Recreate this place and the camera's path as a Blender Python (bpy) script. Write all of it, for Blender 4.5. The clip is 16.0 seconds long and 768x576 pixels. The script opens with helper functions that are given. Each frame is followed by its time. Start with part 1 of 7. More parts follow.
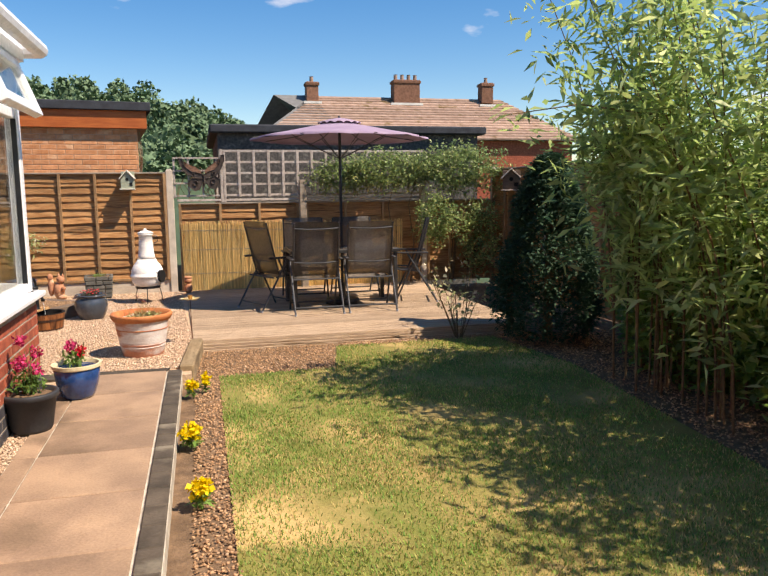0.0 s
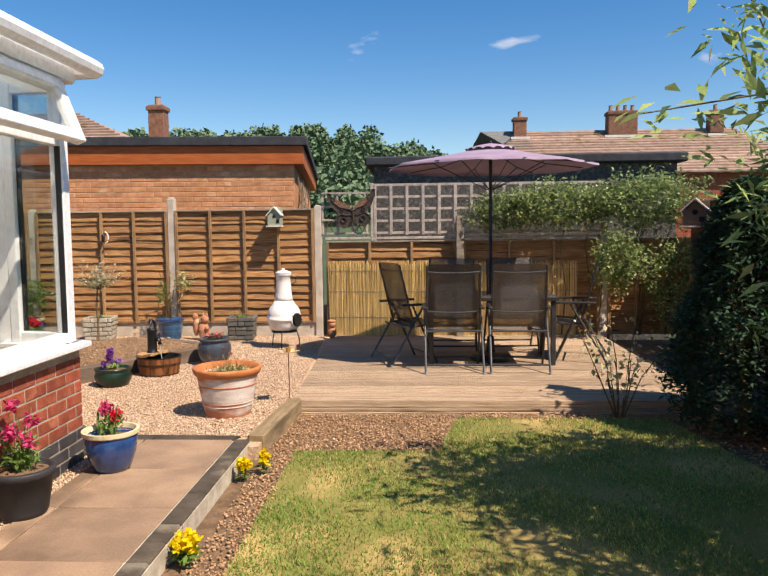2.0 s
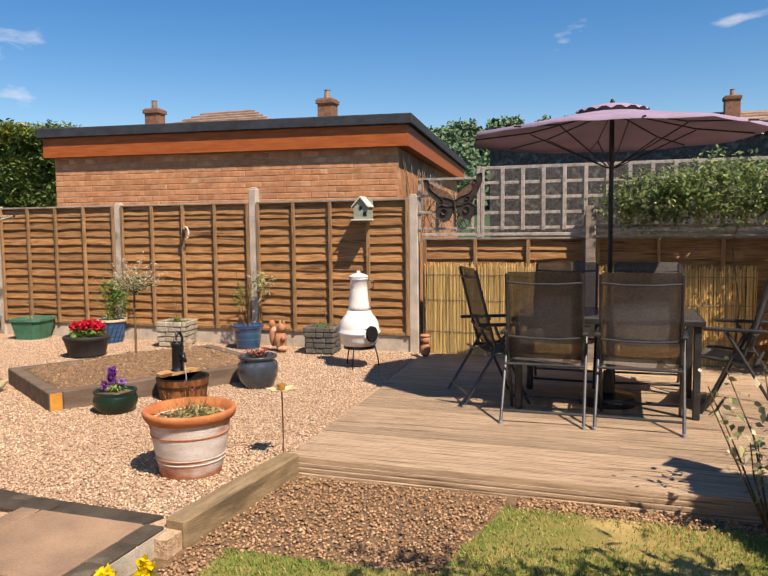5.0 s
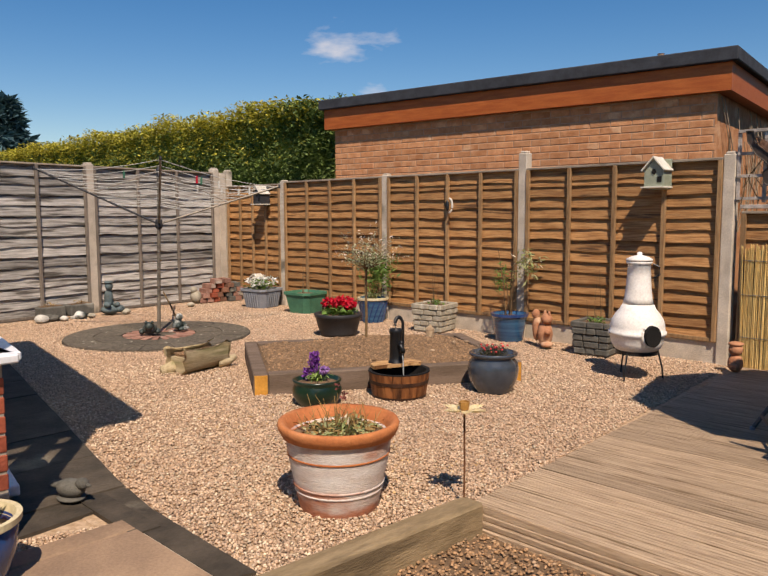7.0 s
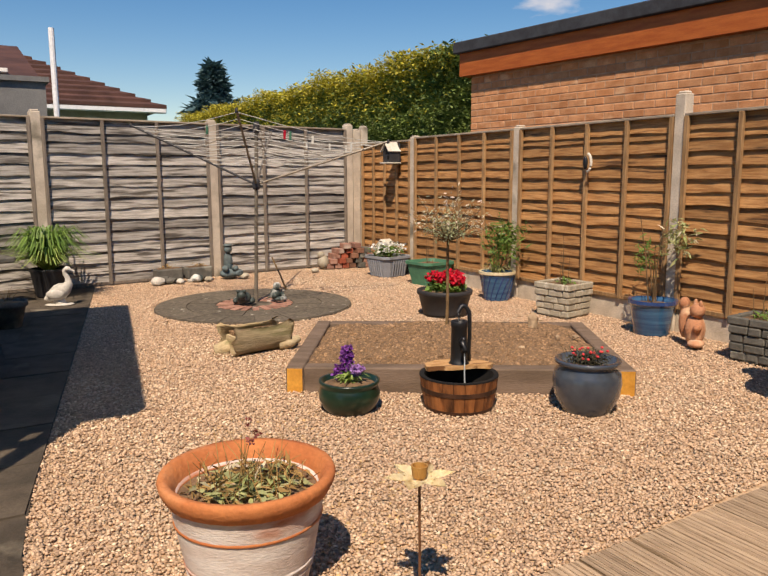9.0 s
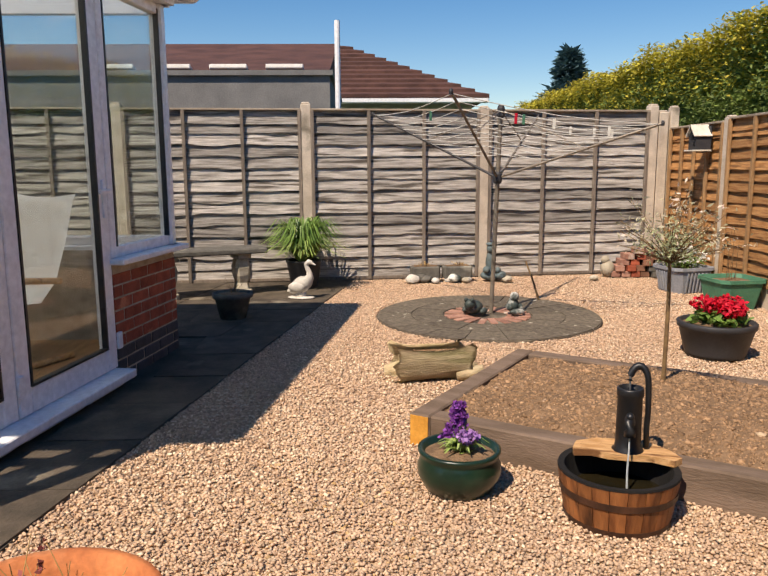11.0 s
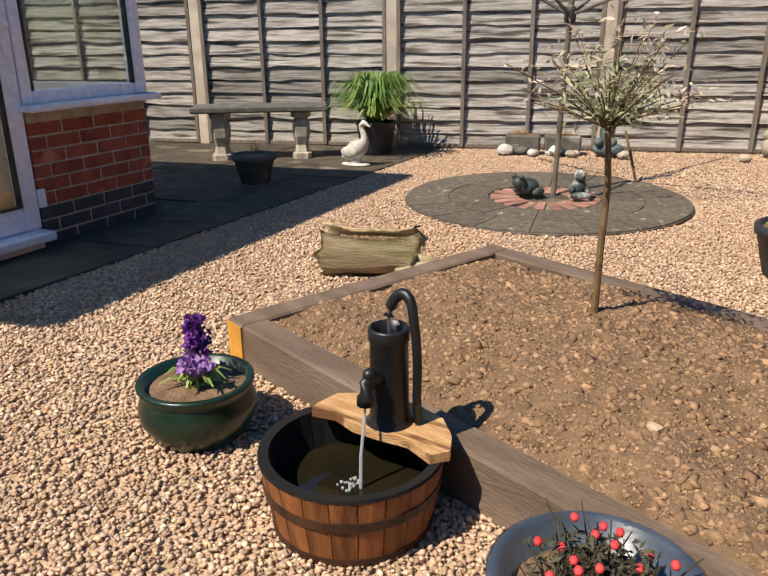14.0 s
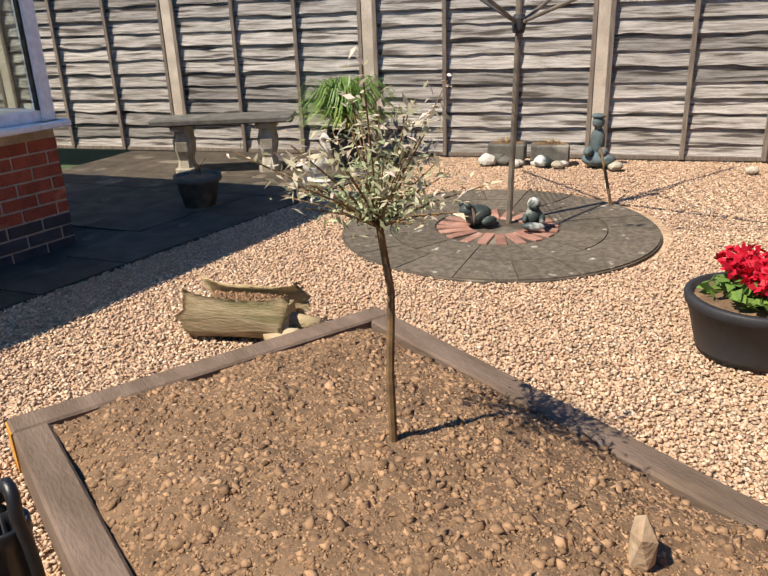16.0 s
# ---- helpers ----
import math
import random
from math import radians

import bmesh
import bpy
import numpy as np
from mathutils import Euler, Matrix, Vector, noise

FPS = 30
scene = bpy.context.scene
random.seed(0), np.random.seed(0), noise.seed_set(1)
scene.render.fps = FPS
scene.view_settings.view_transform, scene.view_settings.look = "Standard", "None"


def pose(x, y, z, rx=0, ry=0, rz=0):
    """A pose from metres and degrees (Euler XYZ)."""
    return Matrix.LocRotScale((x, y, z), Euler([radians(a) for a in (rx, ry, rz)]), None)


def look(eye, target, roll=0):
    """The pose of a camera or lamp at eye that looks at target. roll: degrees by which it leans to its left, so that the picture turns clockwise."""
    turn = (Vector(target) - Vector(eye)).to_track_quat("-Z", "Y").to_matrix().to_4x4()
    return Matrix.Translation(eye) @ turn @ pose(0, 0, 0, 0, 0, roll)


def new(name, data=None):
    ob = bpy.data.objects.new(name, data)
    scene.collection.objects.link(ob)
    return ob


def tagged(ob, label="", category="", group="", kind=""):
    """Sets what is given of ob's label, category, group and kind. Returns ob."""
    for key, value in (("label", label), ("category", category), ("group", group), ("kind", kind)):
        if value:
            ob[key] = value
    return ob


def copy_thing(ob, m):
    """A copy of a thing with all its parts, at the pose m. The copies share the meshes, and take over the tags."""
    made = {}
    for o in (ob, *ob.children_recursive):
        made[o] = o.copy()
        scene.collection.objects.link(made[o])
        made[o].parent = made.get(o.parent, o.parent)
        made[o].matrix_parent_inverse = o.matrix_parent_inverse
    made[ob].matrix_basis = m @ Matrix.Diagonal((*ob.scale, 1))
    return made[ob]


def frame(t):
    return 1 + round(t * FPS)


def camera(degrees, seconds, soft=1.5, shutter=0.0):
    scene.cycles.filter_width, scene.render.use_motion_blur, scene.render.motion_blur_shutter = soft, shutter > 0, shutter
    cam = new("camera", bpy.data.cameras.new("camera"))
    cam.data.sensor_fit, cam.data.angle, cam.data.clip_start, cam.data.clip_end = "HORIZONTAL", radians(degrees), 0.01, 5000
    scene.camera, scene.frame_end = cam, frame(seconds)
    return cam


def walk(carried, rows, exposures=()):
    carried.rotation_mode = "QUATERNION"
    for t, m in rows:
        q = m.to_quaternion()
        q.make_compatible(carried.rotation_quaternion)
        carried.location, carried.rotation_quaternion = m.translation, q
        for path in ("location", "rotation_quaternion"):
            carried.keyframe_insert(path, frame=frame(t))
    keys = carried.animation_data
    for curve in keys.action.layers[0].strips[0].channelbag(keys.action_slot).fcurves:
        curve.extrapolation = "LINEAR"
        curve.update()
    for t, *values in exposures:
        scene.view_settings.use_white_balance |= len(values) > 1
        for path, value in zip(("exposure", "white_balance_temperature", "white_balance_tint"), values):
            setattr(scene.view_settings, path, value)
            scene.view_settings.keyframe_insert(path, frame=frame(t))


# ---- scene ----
cam = camera(55.8, 16.0)
METRES, EYE, TILT, LEAN, TURN = 11.1, 1.42, 0.0, 0.0, -14.04
ROWS = [
    (0.0, 0.0, 0.0, 0.0, -0.09, -7.62, 0.67),
    (0.5, 0.0136, 0.0288, -0.0057, 4.57, -7.21, 0.68),
    (1.0, 0.0328, 0.0553, -0.0034, 10.41, -6.78, 0.68),
    (1.5, 0.0445, 0.0906, -0.003, 14.55, -5.91, 0.68),
    (2.0, 0.0581, 0.1258, -0.0014, 16.89, -4.46, 0.65),
    (2.5, 0.0668, 0.1606, 0.0004, 20.78, -3.72, 0.69),
    (3.0, 0.0766, 0.1931, 0.0017, 23.07, -4.87, 1.07),
    (3.2, 0.0809, 0.2075, 0.0017, 23.08, -5.5, 1.17),
    (5.3, 0.0874, 0.3375, -0.0049, 36.8, -4.36, 0.5),
    (5.5, 0.0833, 0.351, -0.0067, 39.99, -4.39, 0.49),
    (6.0, 0.0712, 0.3802, -0.0095, 45.33, -4.57, 0.38),
    (6.5, 0.0621, 0.4131, -0.011, 52.89, -4.95, 0.18),
    (7.0, 0.0508, 0.4462, -0.015, 58.22, -5.72, 0.16),
    (7.5, 0.0441, 0.4777, -0.0154, 61.29, -6.8, 0.18),
    (8.0, 0.0325, 0.508, -0.0166, 66.41, -7.61, 0.09),
    (8.5, 0.0152, 0.5354, -0.0164, 70.4, -8.26, 0.22),
    (9.0, -0.0042, 0.5624, -0.0157, 74.15, -8.77, 0.17),
    (9.5, -0.0245, 0.5878, -0.017, 80.82, -9.03, 0.13),
    (10.0, -0.049, 0.6177, -0.0158, 89.12, -9.22, 0.22),
    (10.2, -0.0578, 0.6279, -0.0157, 92.47, -9.25, 0.2),
    (12.3, -0.1519, 0.7198, -0.0123, 112.3, -10.6, 0.59),
    (12.5, -0.1622, 0.7253, -0.0131, 113.67, -10.95, 0.59),
    (13.0, -0.1857, 0.7391, -0.0146, 116.38, -12.06, 0.82),
    (13.5, -0.2059, 0.7573, -0.0203, 118.4, -14.32, 0.75),
    (14.0, -0.2206, 0.7681, -0.0306, 121.01, -19.45, 0.56),
    (14.5, -0.2363, 0.7793, -0.0345, 123.89, -26.3, 0.73),
    (15.0, -0.2551, 0.7943, -0.0298, 126.19, -28.72, 0.84),
    (15.5, -0.276, 0.804, -0.0246, 127.5, -27.41, 1.4),
    (16.0, -0.3003, 0.8051, -0.0133, 125.93, -21.04, 2.02),
]
walk(cam, [(t, pose(0, 0, EYE, TILT, LEAN, TURN) @ pose(METRES * x, METRES * y, METRES * z, 90 + pitch, roll, yaw)) for t, x, y, z, yaw, pitch, roll in ROWS],
     [(0.0, 0.72, 7400, 16), (2.0, 0.6, 7300, 16), (3.0, 0.52, 7400, 16), (5.5, 0.49, 7400, 17), (6.2, 0.4, 7400, 17), (7.0, 0.12, 7400, 17), (9.0, 0.23, 7900, 17), (10.0, 0.31, 7600, 17), (12.5, 0.48, 7600, 16), (14.0, 0.45, 7050, 12), (15.0, 0.45, 7100, 12), (16.0, 0.62, 7000, 12)])

# ---- world, sun, exposure ----
SUN_TO = Vector((1.43, -1.05, 2.4)).normalized()
world = bpy.data.worlds.new("sky")
scene.world = world
world.use_nodes = True
wn = world.node_tree.nodes
sky = wn.new("ShaderNodeTexSky")
sky.sky_type = "NISHITA"
sky.sun_disc = False
sky.sun_elevation = math.asin(SUN_TO.z)
sky.sun_rotation = math.atan2(SUN_TO.x, SUN_TO.y)
sky.air_density, sky.dust_density, sky.ozone_density = 1.0, 0.1, 2.4
wn["Background"].inputs["Strength"].default_value = 0.098
deep = wn.new("ShaderNodeHueSaturation")
deep.inputs["Hue"].default_value = 0.504
deep.inputs["Saturation"].default_value = 1.42
world.node_tree.links.new(sky.outputs[0], deep.inputs["Color"])
# a few small fair-weather clouds
wl = world.node_tree.links
wtc, wmp, wno, wra, wmx = (wn.new(k) for k in ("ShaderNodeTexCoord", "ShaderNodeMapping", "ShaderNodeTexNoise", "ShaderNodeMapRange", "ShaderNodeMix"))
wmp.inputs["Scale"].default_value = (5.0, 5.0, 14.0)
wno.inputs["Scale"].default_value, wno.inputs["Detail"].default_value, wno.inputs["Roughness"].default_value = 1.0, 6, 0.5
wra.inputs["From Min"].default_value, wra.inputs["From Max"].default_value, wra.inputs["To Max"].default_value = 0.665, 0.76, 0.75
wmx.data_type = "RGBA"
wmx.inputs["B"].default_value = (7.5, 7.6, 7.9, 1)
wl.new(wtc.outputs["Generated"], wmp.inputs["Vector"])
wl.new(wmp.outputs[0], wno.inputs["Vector"])
wl.new(wno.outputs["Fac"], wra.inputs["Value"])
wl.new(wra.outputs[0], wmx.inputs["Factor"])
wl.new(deep.outputs[0], wmx.inputs["A"])
wl.new(wmx.outputs["Result"], wn["Background"].inputs["Color"])
sun = new("sun", bpy.data.lights.new("sun", "SUN"))
sun.data.energy, sun.data.angle, sun.data.color = 4.5, radians(0.53), (1.0, 0.94, 0.84)
sun.matrix_world = look(SUN_TO * 40, (0, 0, 0))


# ---- materials ----
def rgb(h):
    c = [int(h[i:i + 2], 16) / 255 for i in (0, 2, 4)]
    return tuple(x / 12.92 if x < 0.04045 else ((x + 0.055) / 1.055) ** 2.4 for x in c) + (1,)


def material(name, a, b, rough=0.8, scale=8.0, stretch=(1, 1, 1), bump=0.2, fine=60.0, vary=0.25, metal=0.0, island=False,
             c=None, spots=0.62, coat=0.0, spec=0.35, coord="Object", trans=0.0):
    """Two colours mixed by coarse noise, fine grain over them, a third colour in spots, and a change of value from piece to piece."""
    m = bpy.data.materials.new(name)
    m.use_nodes = True
    n, k = m.node_tree.nodes, m.node_tree.links
    p = n["Principled BSDF"]
    p.inputs["Roughness"].default_value = rough
    p.inputs["Metallic"].default_value = metal
    p.inputs["Specular IOR Level"].default_value = spec
    p.inputs["Coat Weight"].default_value = coat
    tc, mp = n.new("ShaderNodeTexCoord"), n.new("ShaderNodeMapping")
    mp.inputs["Scale"].default_value = stretch
    oi = n.new("ShaderNodeObjectInfo")
    geo = n.new("ShaderNodeNewGeometry")
    rnd = geo.outputs["Random Per Island"] if island else oi.outputs["Random"]
    off = n.new("ShaderNodeVectorMath")
    off.operation = "SCALE"
    off.inputs[0].default_value = (7.3, 5.1, 3.7)
    k.new(rnd, off.inputs["Scale"])
    add = n.new("ShaderNodeVectorMath")
    k.new(tc.outputs[coord], add.inputs[0])
    k.new(off.outputs[0], add.inputs[1])
    k.new(add.outputs[0], mp.inputs["Vector"])
    n1, n2 = n.new("ShaderNodeTexNoise"), n.new("ShaderNodeTexNoise")
    n1.inputs["Scale"].default_value, n1.inputs["Detail"].default_value = scale, 5
    n2.inputs["Scale"].default_value, n2.inputs["Detail"].default_value = fine, 4
    for q in (n1, n2):
        k.new(mp.outputs[0], q.inputs["Vector"])
    ramp = n.new("ShaderNodeMapRange")
    ramp.inputs["From Min"].default_value, ramp.inputs["From Max"].default_value = 0.35, 0.65
    k.new(n1.outputs["Fac"], ramp.inputs["Value"])
    mix = n.new("ShaderNodeMix")
    mix.data_type = "RGBA"
    mix.inputs["A"].default_value, mix.inputs["B"].default_value = a, b
    k.new(ramp.outputs[0], mix.inputs["Factor"])
    col = mix.outputs["Result"]
    if c:
        n3, r3, m3 = n.new("ShaderNodeTexNoise"), n.new("ShaderNodeMapRange"), n.new("ShaderNodeMix")
        n3.inputs["Scale"].default_value, n3.inputs["Detail"].default_value = scale * 0.45, 7
        k.new(mp.outputs[0], n3.inputs["Vector"])
        r3.inputs["From Min"].default_value, r3.inputs["From Max"].default_value = spots - 0.04, spots + 0.06
        k.new(n3.outputs["Fac"], r3.inputs["Value"])
        m3.data_type = "RGBA"
        k.new(r3.outputs[0], m3.inputs["Factor"])
        k.new(col, m3.inputs["A"])
        m3.inputs["B"].default_value = c
        col = m3.outputs["Result"]
    hsv = n.new("ShaderNodeHueSaturation")
    val, mul = n.new("ShaderNodeMapRange"), n.new("ShaderNodeMath")
    val.inputs["To Min"].default_value, val.inputs["To Max"].default_value = 1 - vary, 1 + vary
    k.new(rnd, val.inputs["Value"])
    g = n.new("ShaderNodeMapRange")
    g.inputs["To Min"].default_value, g.inputs["To Max"].default_value = 0.72, 1.28
    k.new(n2.outputs["Fac"], g.inputs["Value"])
    mul.operation = "MULTIPLY"
    k.new(val.outputs[0], mul.inputs[0])
    k.new(g.outputs[0], mul.inputs[1])
    k.new(mul.outputs[0], hsv.inputs["Value"])
    k.new(col, hsv.inputs["Color"])
    k.new(hsv.outputs[0], p.inputs["Base Color"])
    if bump:
        bp = n.new("ShaderNodeBump")
        bp.inputs["Strength"].default_value, bp.inputs["Distance"].default_value = bump, 0.01
        k.new(n2.outputs["Fac"], bp.inputs["Height"])
        k.new(bp.outputs[0], p.inputs["Normal"])
    if trans:
        tr, ms = n.new("ShaderNodeBsdfTranslucent"), n.new("ShaderNodeMixShader")
        k.new(hsv.outputs[0], tr.inputs["Color"])
        ms.inputs[0].default_value = trans
        k.new(p.outputs[0], ms.inputs[1])
        k.new(tr.outputs[0], ms.inputs[2])
        k.new(ms.outputs[0], n["Material Output"].inputs["Surface"])
    return m


M = {}
M["brown_fence"] = material("brown_fence", rgb("b88a5a"), rgb("92643a"), 0.75, 5, (1, 6, 14), 0.5, 26, 0.26, c=rgb("5c4028"), spots=0.64)
M["brown_batten"] = material("brown_batten", rgb("ac8860"), rgb("8a6a48"), 0.75, 6, (8, 8, 1), 0.4, 30, 0.18)
M["grey_fence"] = material("grey_fence", rgb("bcb6ae"), rgb("8a847c"), 0.85, 5, (0.8, 6, 12), 0.8, 26, 0.36, c=rgb("544e47"), spots=0.575)
M["grey_batten"] = material("grey_batten", rgb("877b6e"), rgb("6a6056"), 0.85, 6, (8, 8, 1), 0.4, 30, 0.15)
M["cap_wood"] = material("cap_wood", rgb("a89a88"), rgb("857868"), 0.85, 5, (1, 6, 6), 0.4, 30, 0.12)
M["concrete"] = material("concrete", rgb("cfc2b0"), rgb("b2a594"), 0.9, 5, (1, 1, 1), 0.5, 90, 0.08, c=rgb("7d7566"), spots=0.64)
M["gravel"] = material("gravel", rgb("caac90"), rgb("b2947a"), 0.9, 3, (1, 1, 1), 0.0, 60, 0.32, island=True, c=rgb("dcc8ac"), spots=0.6)
M["gravel_bed"] = material("gravel_bed", rgb("cdb092"), rgb("ae9070"), 0.95, 30, (1, 1, 1), 0.8, 90, 0.0)
M["soil"] = material("soil", rgb("82684f"), rgb("65503c"), 0.95, 14, (1, 1, 1), 0.9, 70, 0.0)
M["clod"] = material("clod", rgb("a68565"), rgb("785e46"), 0.95, 3, (1, 1, 1), 0.4, 60, 0.36, island=True, c=rgb("b6a48e"), spots=0.7)
M["bark"] = material("bark", rgb("b8926e"), rgb("947252"), 0.95, 3, (1, 1, 1), 0.4, 60, 0.4, island=True, c=rgb("c8a888"), spots=0.6)
M["lawn_soil"] = material("lawn_soil", rgb("998550"), rgb("747638"), 0.95, 2.2, (1, 1, 1), 0.6, 70, 0.0, c=rgb("c3a46c"), spots=0.56)
M["grass"] = material("grass", rgb("8fa652"), rgb("66903e"), 0.6, 2.0, (1, 1, 1), 0.0, 40, 0.35, island=True, c=rgb("c8ae74"), spots=0.55, trans=0.3)
M["slab"] = material("slab", rgb("a4886e"), rgb("88705c"), 0.9, 3, (1, 1, 1), 0.35, 80, 0.12, c=rgb("76614e"), spots=0.57)
M["slate"] = material("slate", rgb("5a5044"), rgb("403930"), 0.85, 6, (1, 1, 1), 0.4, 60, 0.15, c=rgb("7d7464"), spots=0.64)
M["worn_paver"] = material("worn_paver", rgb("6e6557"), rgb("544c41"), 0.9, 26, (1, 1, 1), 0.5, 50, 0.14, c=rgb("c0baa8"), spots=0.69)
M["joint"] = material("joint", rgb("c9bfae"), rgb("a89d8c"), 0.95, 12, (1, 1, 1), 0.4, 80, 0.0)
M["mortar"] = material("mortar", rgb("b3a797"), rgb("9a8d7c"), 0.95, 12, (1, 1, 1), 0.4, 80, 0.0)
M["red_brick"] = material("red_brick", rgb("a85840"), rgb("86432f"), 0.85, 12, (1, 1, 1), 0.4, 80, 0.2, c=rgb("c4795a"), spots=0.66)
M["old_brick"] = material("old_brick", rgb("8c6450"), rgb("70503f"), 0.9, 8, (1, 1, 1), 0.3, 60, 0.15)
M["worn_brick"] = material("worn_brick", rgb("a8806e"), rgb("8a6254"), 0.9, 10, (1, 1, 1), 0.4, 70, 0.2, c=rgb("b8a698"), spots=0.62)
M["blue_brick"] = material("blue_brick", rgb("4a494c"), rgb("38373b"), 0.6, 12, (1, 1, 1), 0.3, 80, 0.2)
M["garage_brick"] = material("garage_brick", rgb("cc946a"), rgb("b67a50"), 0.88, 10, (1, 1, 1), 0.4, 80, 0.14, c=rgb("d4a680"), spots=0.62)
M["garage_mortar"] = material("garage_mortar", rgb("c09a7c"), rgb("a88468"), 0.95, 12, (1, 1, 1), 0.4, 80, 0.0)
M["timber_fascia"] = material("timber_fascia", rgb("b0602c"), rgb("9c4e20"), 0.55, 4, (1, 8, 8), 0.2, 30, 0.05)
M["roof_felt"] = material("roof_felt", rgb("3c3f45"), rgb("2e3035"), 0.9, 8, (1, 1, 1), 0.3, 70, 0.05)
M["deck"] = material("deck", rgb("c6ac8f"), rgb("a28970"), 0.85, 4, (1, 24, 24), 0.5, 24, 0.18, c=rgb("80694f"), spots=0.61)
M["sleeper"] = material("sleeper", rgb("7a685a"), rgb("645446"), 0.9, 3, (1, 4, 4), 0.4, 30, 0.1, c=rgb("7d6a56"), spots=0.62)
M["kerb_wood"] = material("kerb_wood", rgb("9a8566"), rgb("7e6b50"), 0.9, 4, (5, 1, 5), 0.4, 30, 0.1, c=rgb("6a5a44"), spots=0.6)
M["new_cut"] = material("new_cut", rgb("d49a44"), rgb("b97f30"), 0.8, 10, (1, 1, 1), 0.3, 60, 0.05)
M["reed"] = material("reed", rgb("f2d08a"), rgb("d4aa64"), 0.7, 3, (3, 3, 1), 0.3, 40, 0.35, island=True)
M["trellis"] = material("trellis", rgb("c0b4a8"), rgb("9c9086"), 0.85, 6, (4, 4, 4), 0.4, 40, 0.12)
M["upvc"] = material("upvc", rgb("eeeeee"), rgb("e6e7e8"), 0.35, 3, (1, 1, 1), 0.0, 30, 0.02, spec=0.5)
M["grey_render"] = material("grey_render", rgb("7a7a78"), rgb("6c6c6b"), 0.9, 4, (1, 1, 1), 0.3, 60, 0.05)
M["white_render"] = material("white_render", rgb("d8d6d0"), rgb("c6c4bd"), 0.9, 4, (1, 1, 1), 0.3, 60, 0.05)
M["roof_tile"] = material("roof_tile", rgb("a48a7a"), rgb("8c7262"), 0.9, 3, (1, 1, 1), 0.3, 40, 0.2, c=rgb("6e5a3c"), spots=0.62)
M["dark_tile"] = material("dark_tile", rgb("5e4038"), rgb("48302a"), 0.85, 3, (1, 1, 1), 0.3, 40, 0.15)
M["black_metal"] = material("black_metal", rgb("1d1e20"), rgb("141517"), 0.42, 10, (1, 1, 1), 0.1, 60, 0.05, spec=0.5)
M["grey_metal"] = material("grey_metal", rgb("8d9094"), rgb("75787c"), 0.35, 10, (1, 1, 1), 0.05, 60, 0.05, metal=0.7)
M["leaf"] = material("leaf", rgb("7c9a4c"), rgb("5e8040"), 0.4, 1.5, (1, 1, 1), 0.0, 30, 0.4, island=True, c=rgb("8a9a4a"), spots=0.6, trans=0.35)
M["bamboo_leaf"] = material("bamboo_leaf", rgb("bccb84"), rgb("92ac62"), 0.45, 1.5, (1, 1, 1), 0.0, 30, 0.4, island=True, c=rgb("d8e0a4"), spots=0.58, trans=0.55)
M["ivy_leaf"] = material("ivy_leaf", rgb("96a66a"), rgb("748a54"), 0.4, 1.5, (1, 1, 1), 0.0, 30, 0.45, island=True, c=rgb("c8c888"), spots=0.58, trans=0.45)
M["conifer_leaf"] = material("conifer_leaf", rgb("3e5a3e"), rgb("2c4632"), 0.8, 3, (1, 1, 1), 0.0, 30, 0.35, island=True, trans=0.2)
M["blue_conifer"] = material("blue_conifer", rgb("56747a"), rgb("3e5c60"), 0.8, 3, (1, 1, 1), 0.0, 30, 0.35, island=True, trans=0.15)
M["hedge_leaf"] = material("hedge_leaf", rgb("7a8c46"), rgb("566a38"), 0.6, 1.2, (1, 1, 1), 0.0, 30, 0.45, island=True, trans=0.3)
# the hedge leaf again, with sunlight put into a yellower, paler colour
M["hedge_leaf_lit"] = material("hedge_leaf_lit", rgb("cdbc4c"), rgb("a8a440"), 0.5, 1.2, (1, 1, 1), 0.0, 30, 0.35, island=True, trans=0.3)
M["far_wood"] = material("far_wood", rgb("6e8462"), rgb("566e4e"), 0.8, 0.2, (1, 1, 1), 0.0, 3, 0.2, island=True)
M["stem"] = material("stem", rgb("806746"), rgb("5e4a34"), 0.85, 20, (1, 1, 1), 0.3, 60, 0.1)
M["plain_backdrop"] = material("plain_backdrop", rgb("4a5c3c"), rgb("3c4e36"), 0.95, 0.05, (1, 1, 1), 0.0, 1, 0.0)


def glass(name, tint=(1, 1, 1, 1)):
    m = bpy.data.materials.new(name)
    m.use_nodes = True
    n, k = m.node_tree.nodes, m.node_tree.links
    n.remove(n["Principled BSDF"])
    fr, tr, gl, mx = n.new("ShaderNodeLayerWeight"), n.new("ShaderNodeBsdfTransparent"), n.new("ShaderNodeBsdfGlossy"), n.new("ShaderNodeMixShader")
    pw, ml = n.new("ShaderNodeMath"), n.new("ShaderNodeMath")
    pw.operation, ml.operation = "POWER", "MULTIPLY_ADD"
    pw.inputs[1].default_value, ml.inputs[1].default_value, ml.inputs[2].default_value = 4.0, 0.7, 0.04
    k.new(fr.outputs["Facing"], pw.inputs[0])
    k.new(pw.outputs[0], ml.inputs[0])
    gl.inputs["Roughness"].default_value = 0.01
    tr.inputs["Color"].default_value = tint
    k.new(ml.outputs[0], mx.inputs[0])
    k.new(tr.outputs[0], mx.inputs[1])
    k.new(gl.outputs[0], mx.inputs[2])
    k.new(mx.outputs[0], n["Material Output"].inputs["Surface"])
    return m


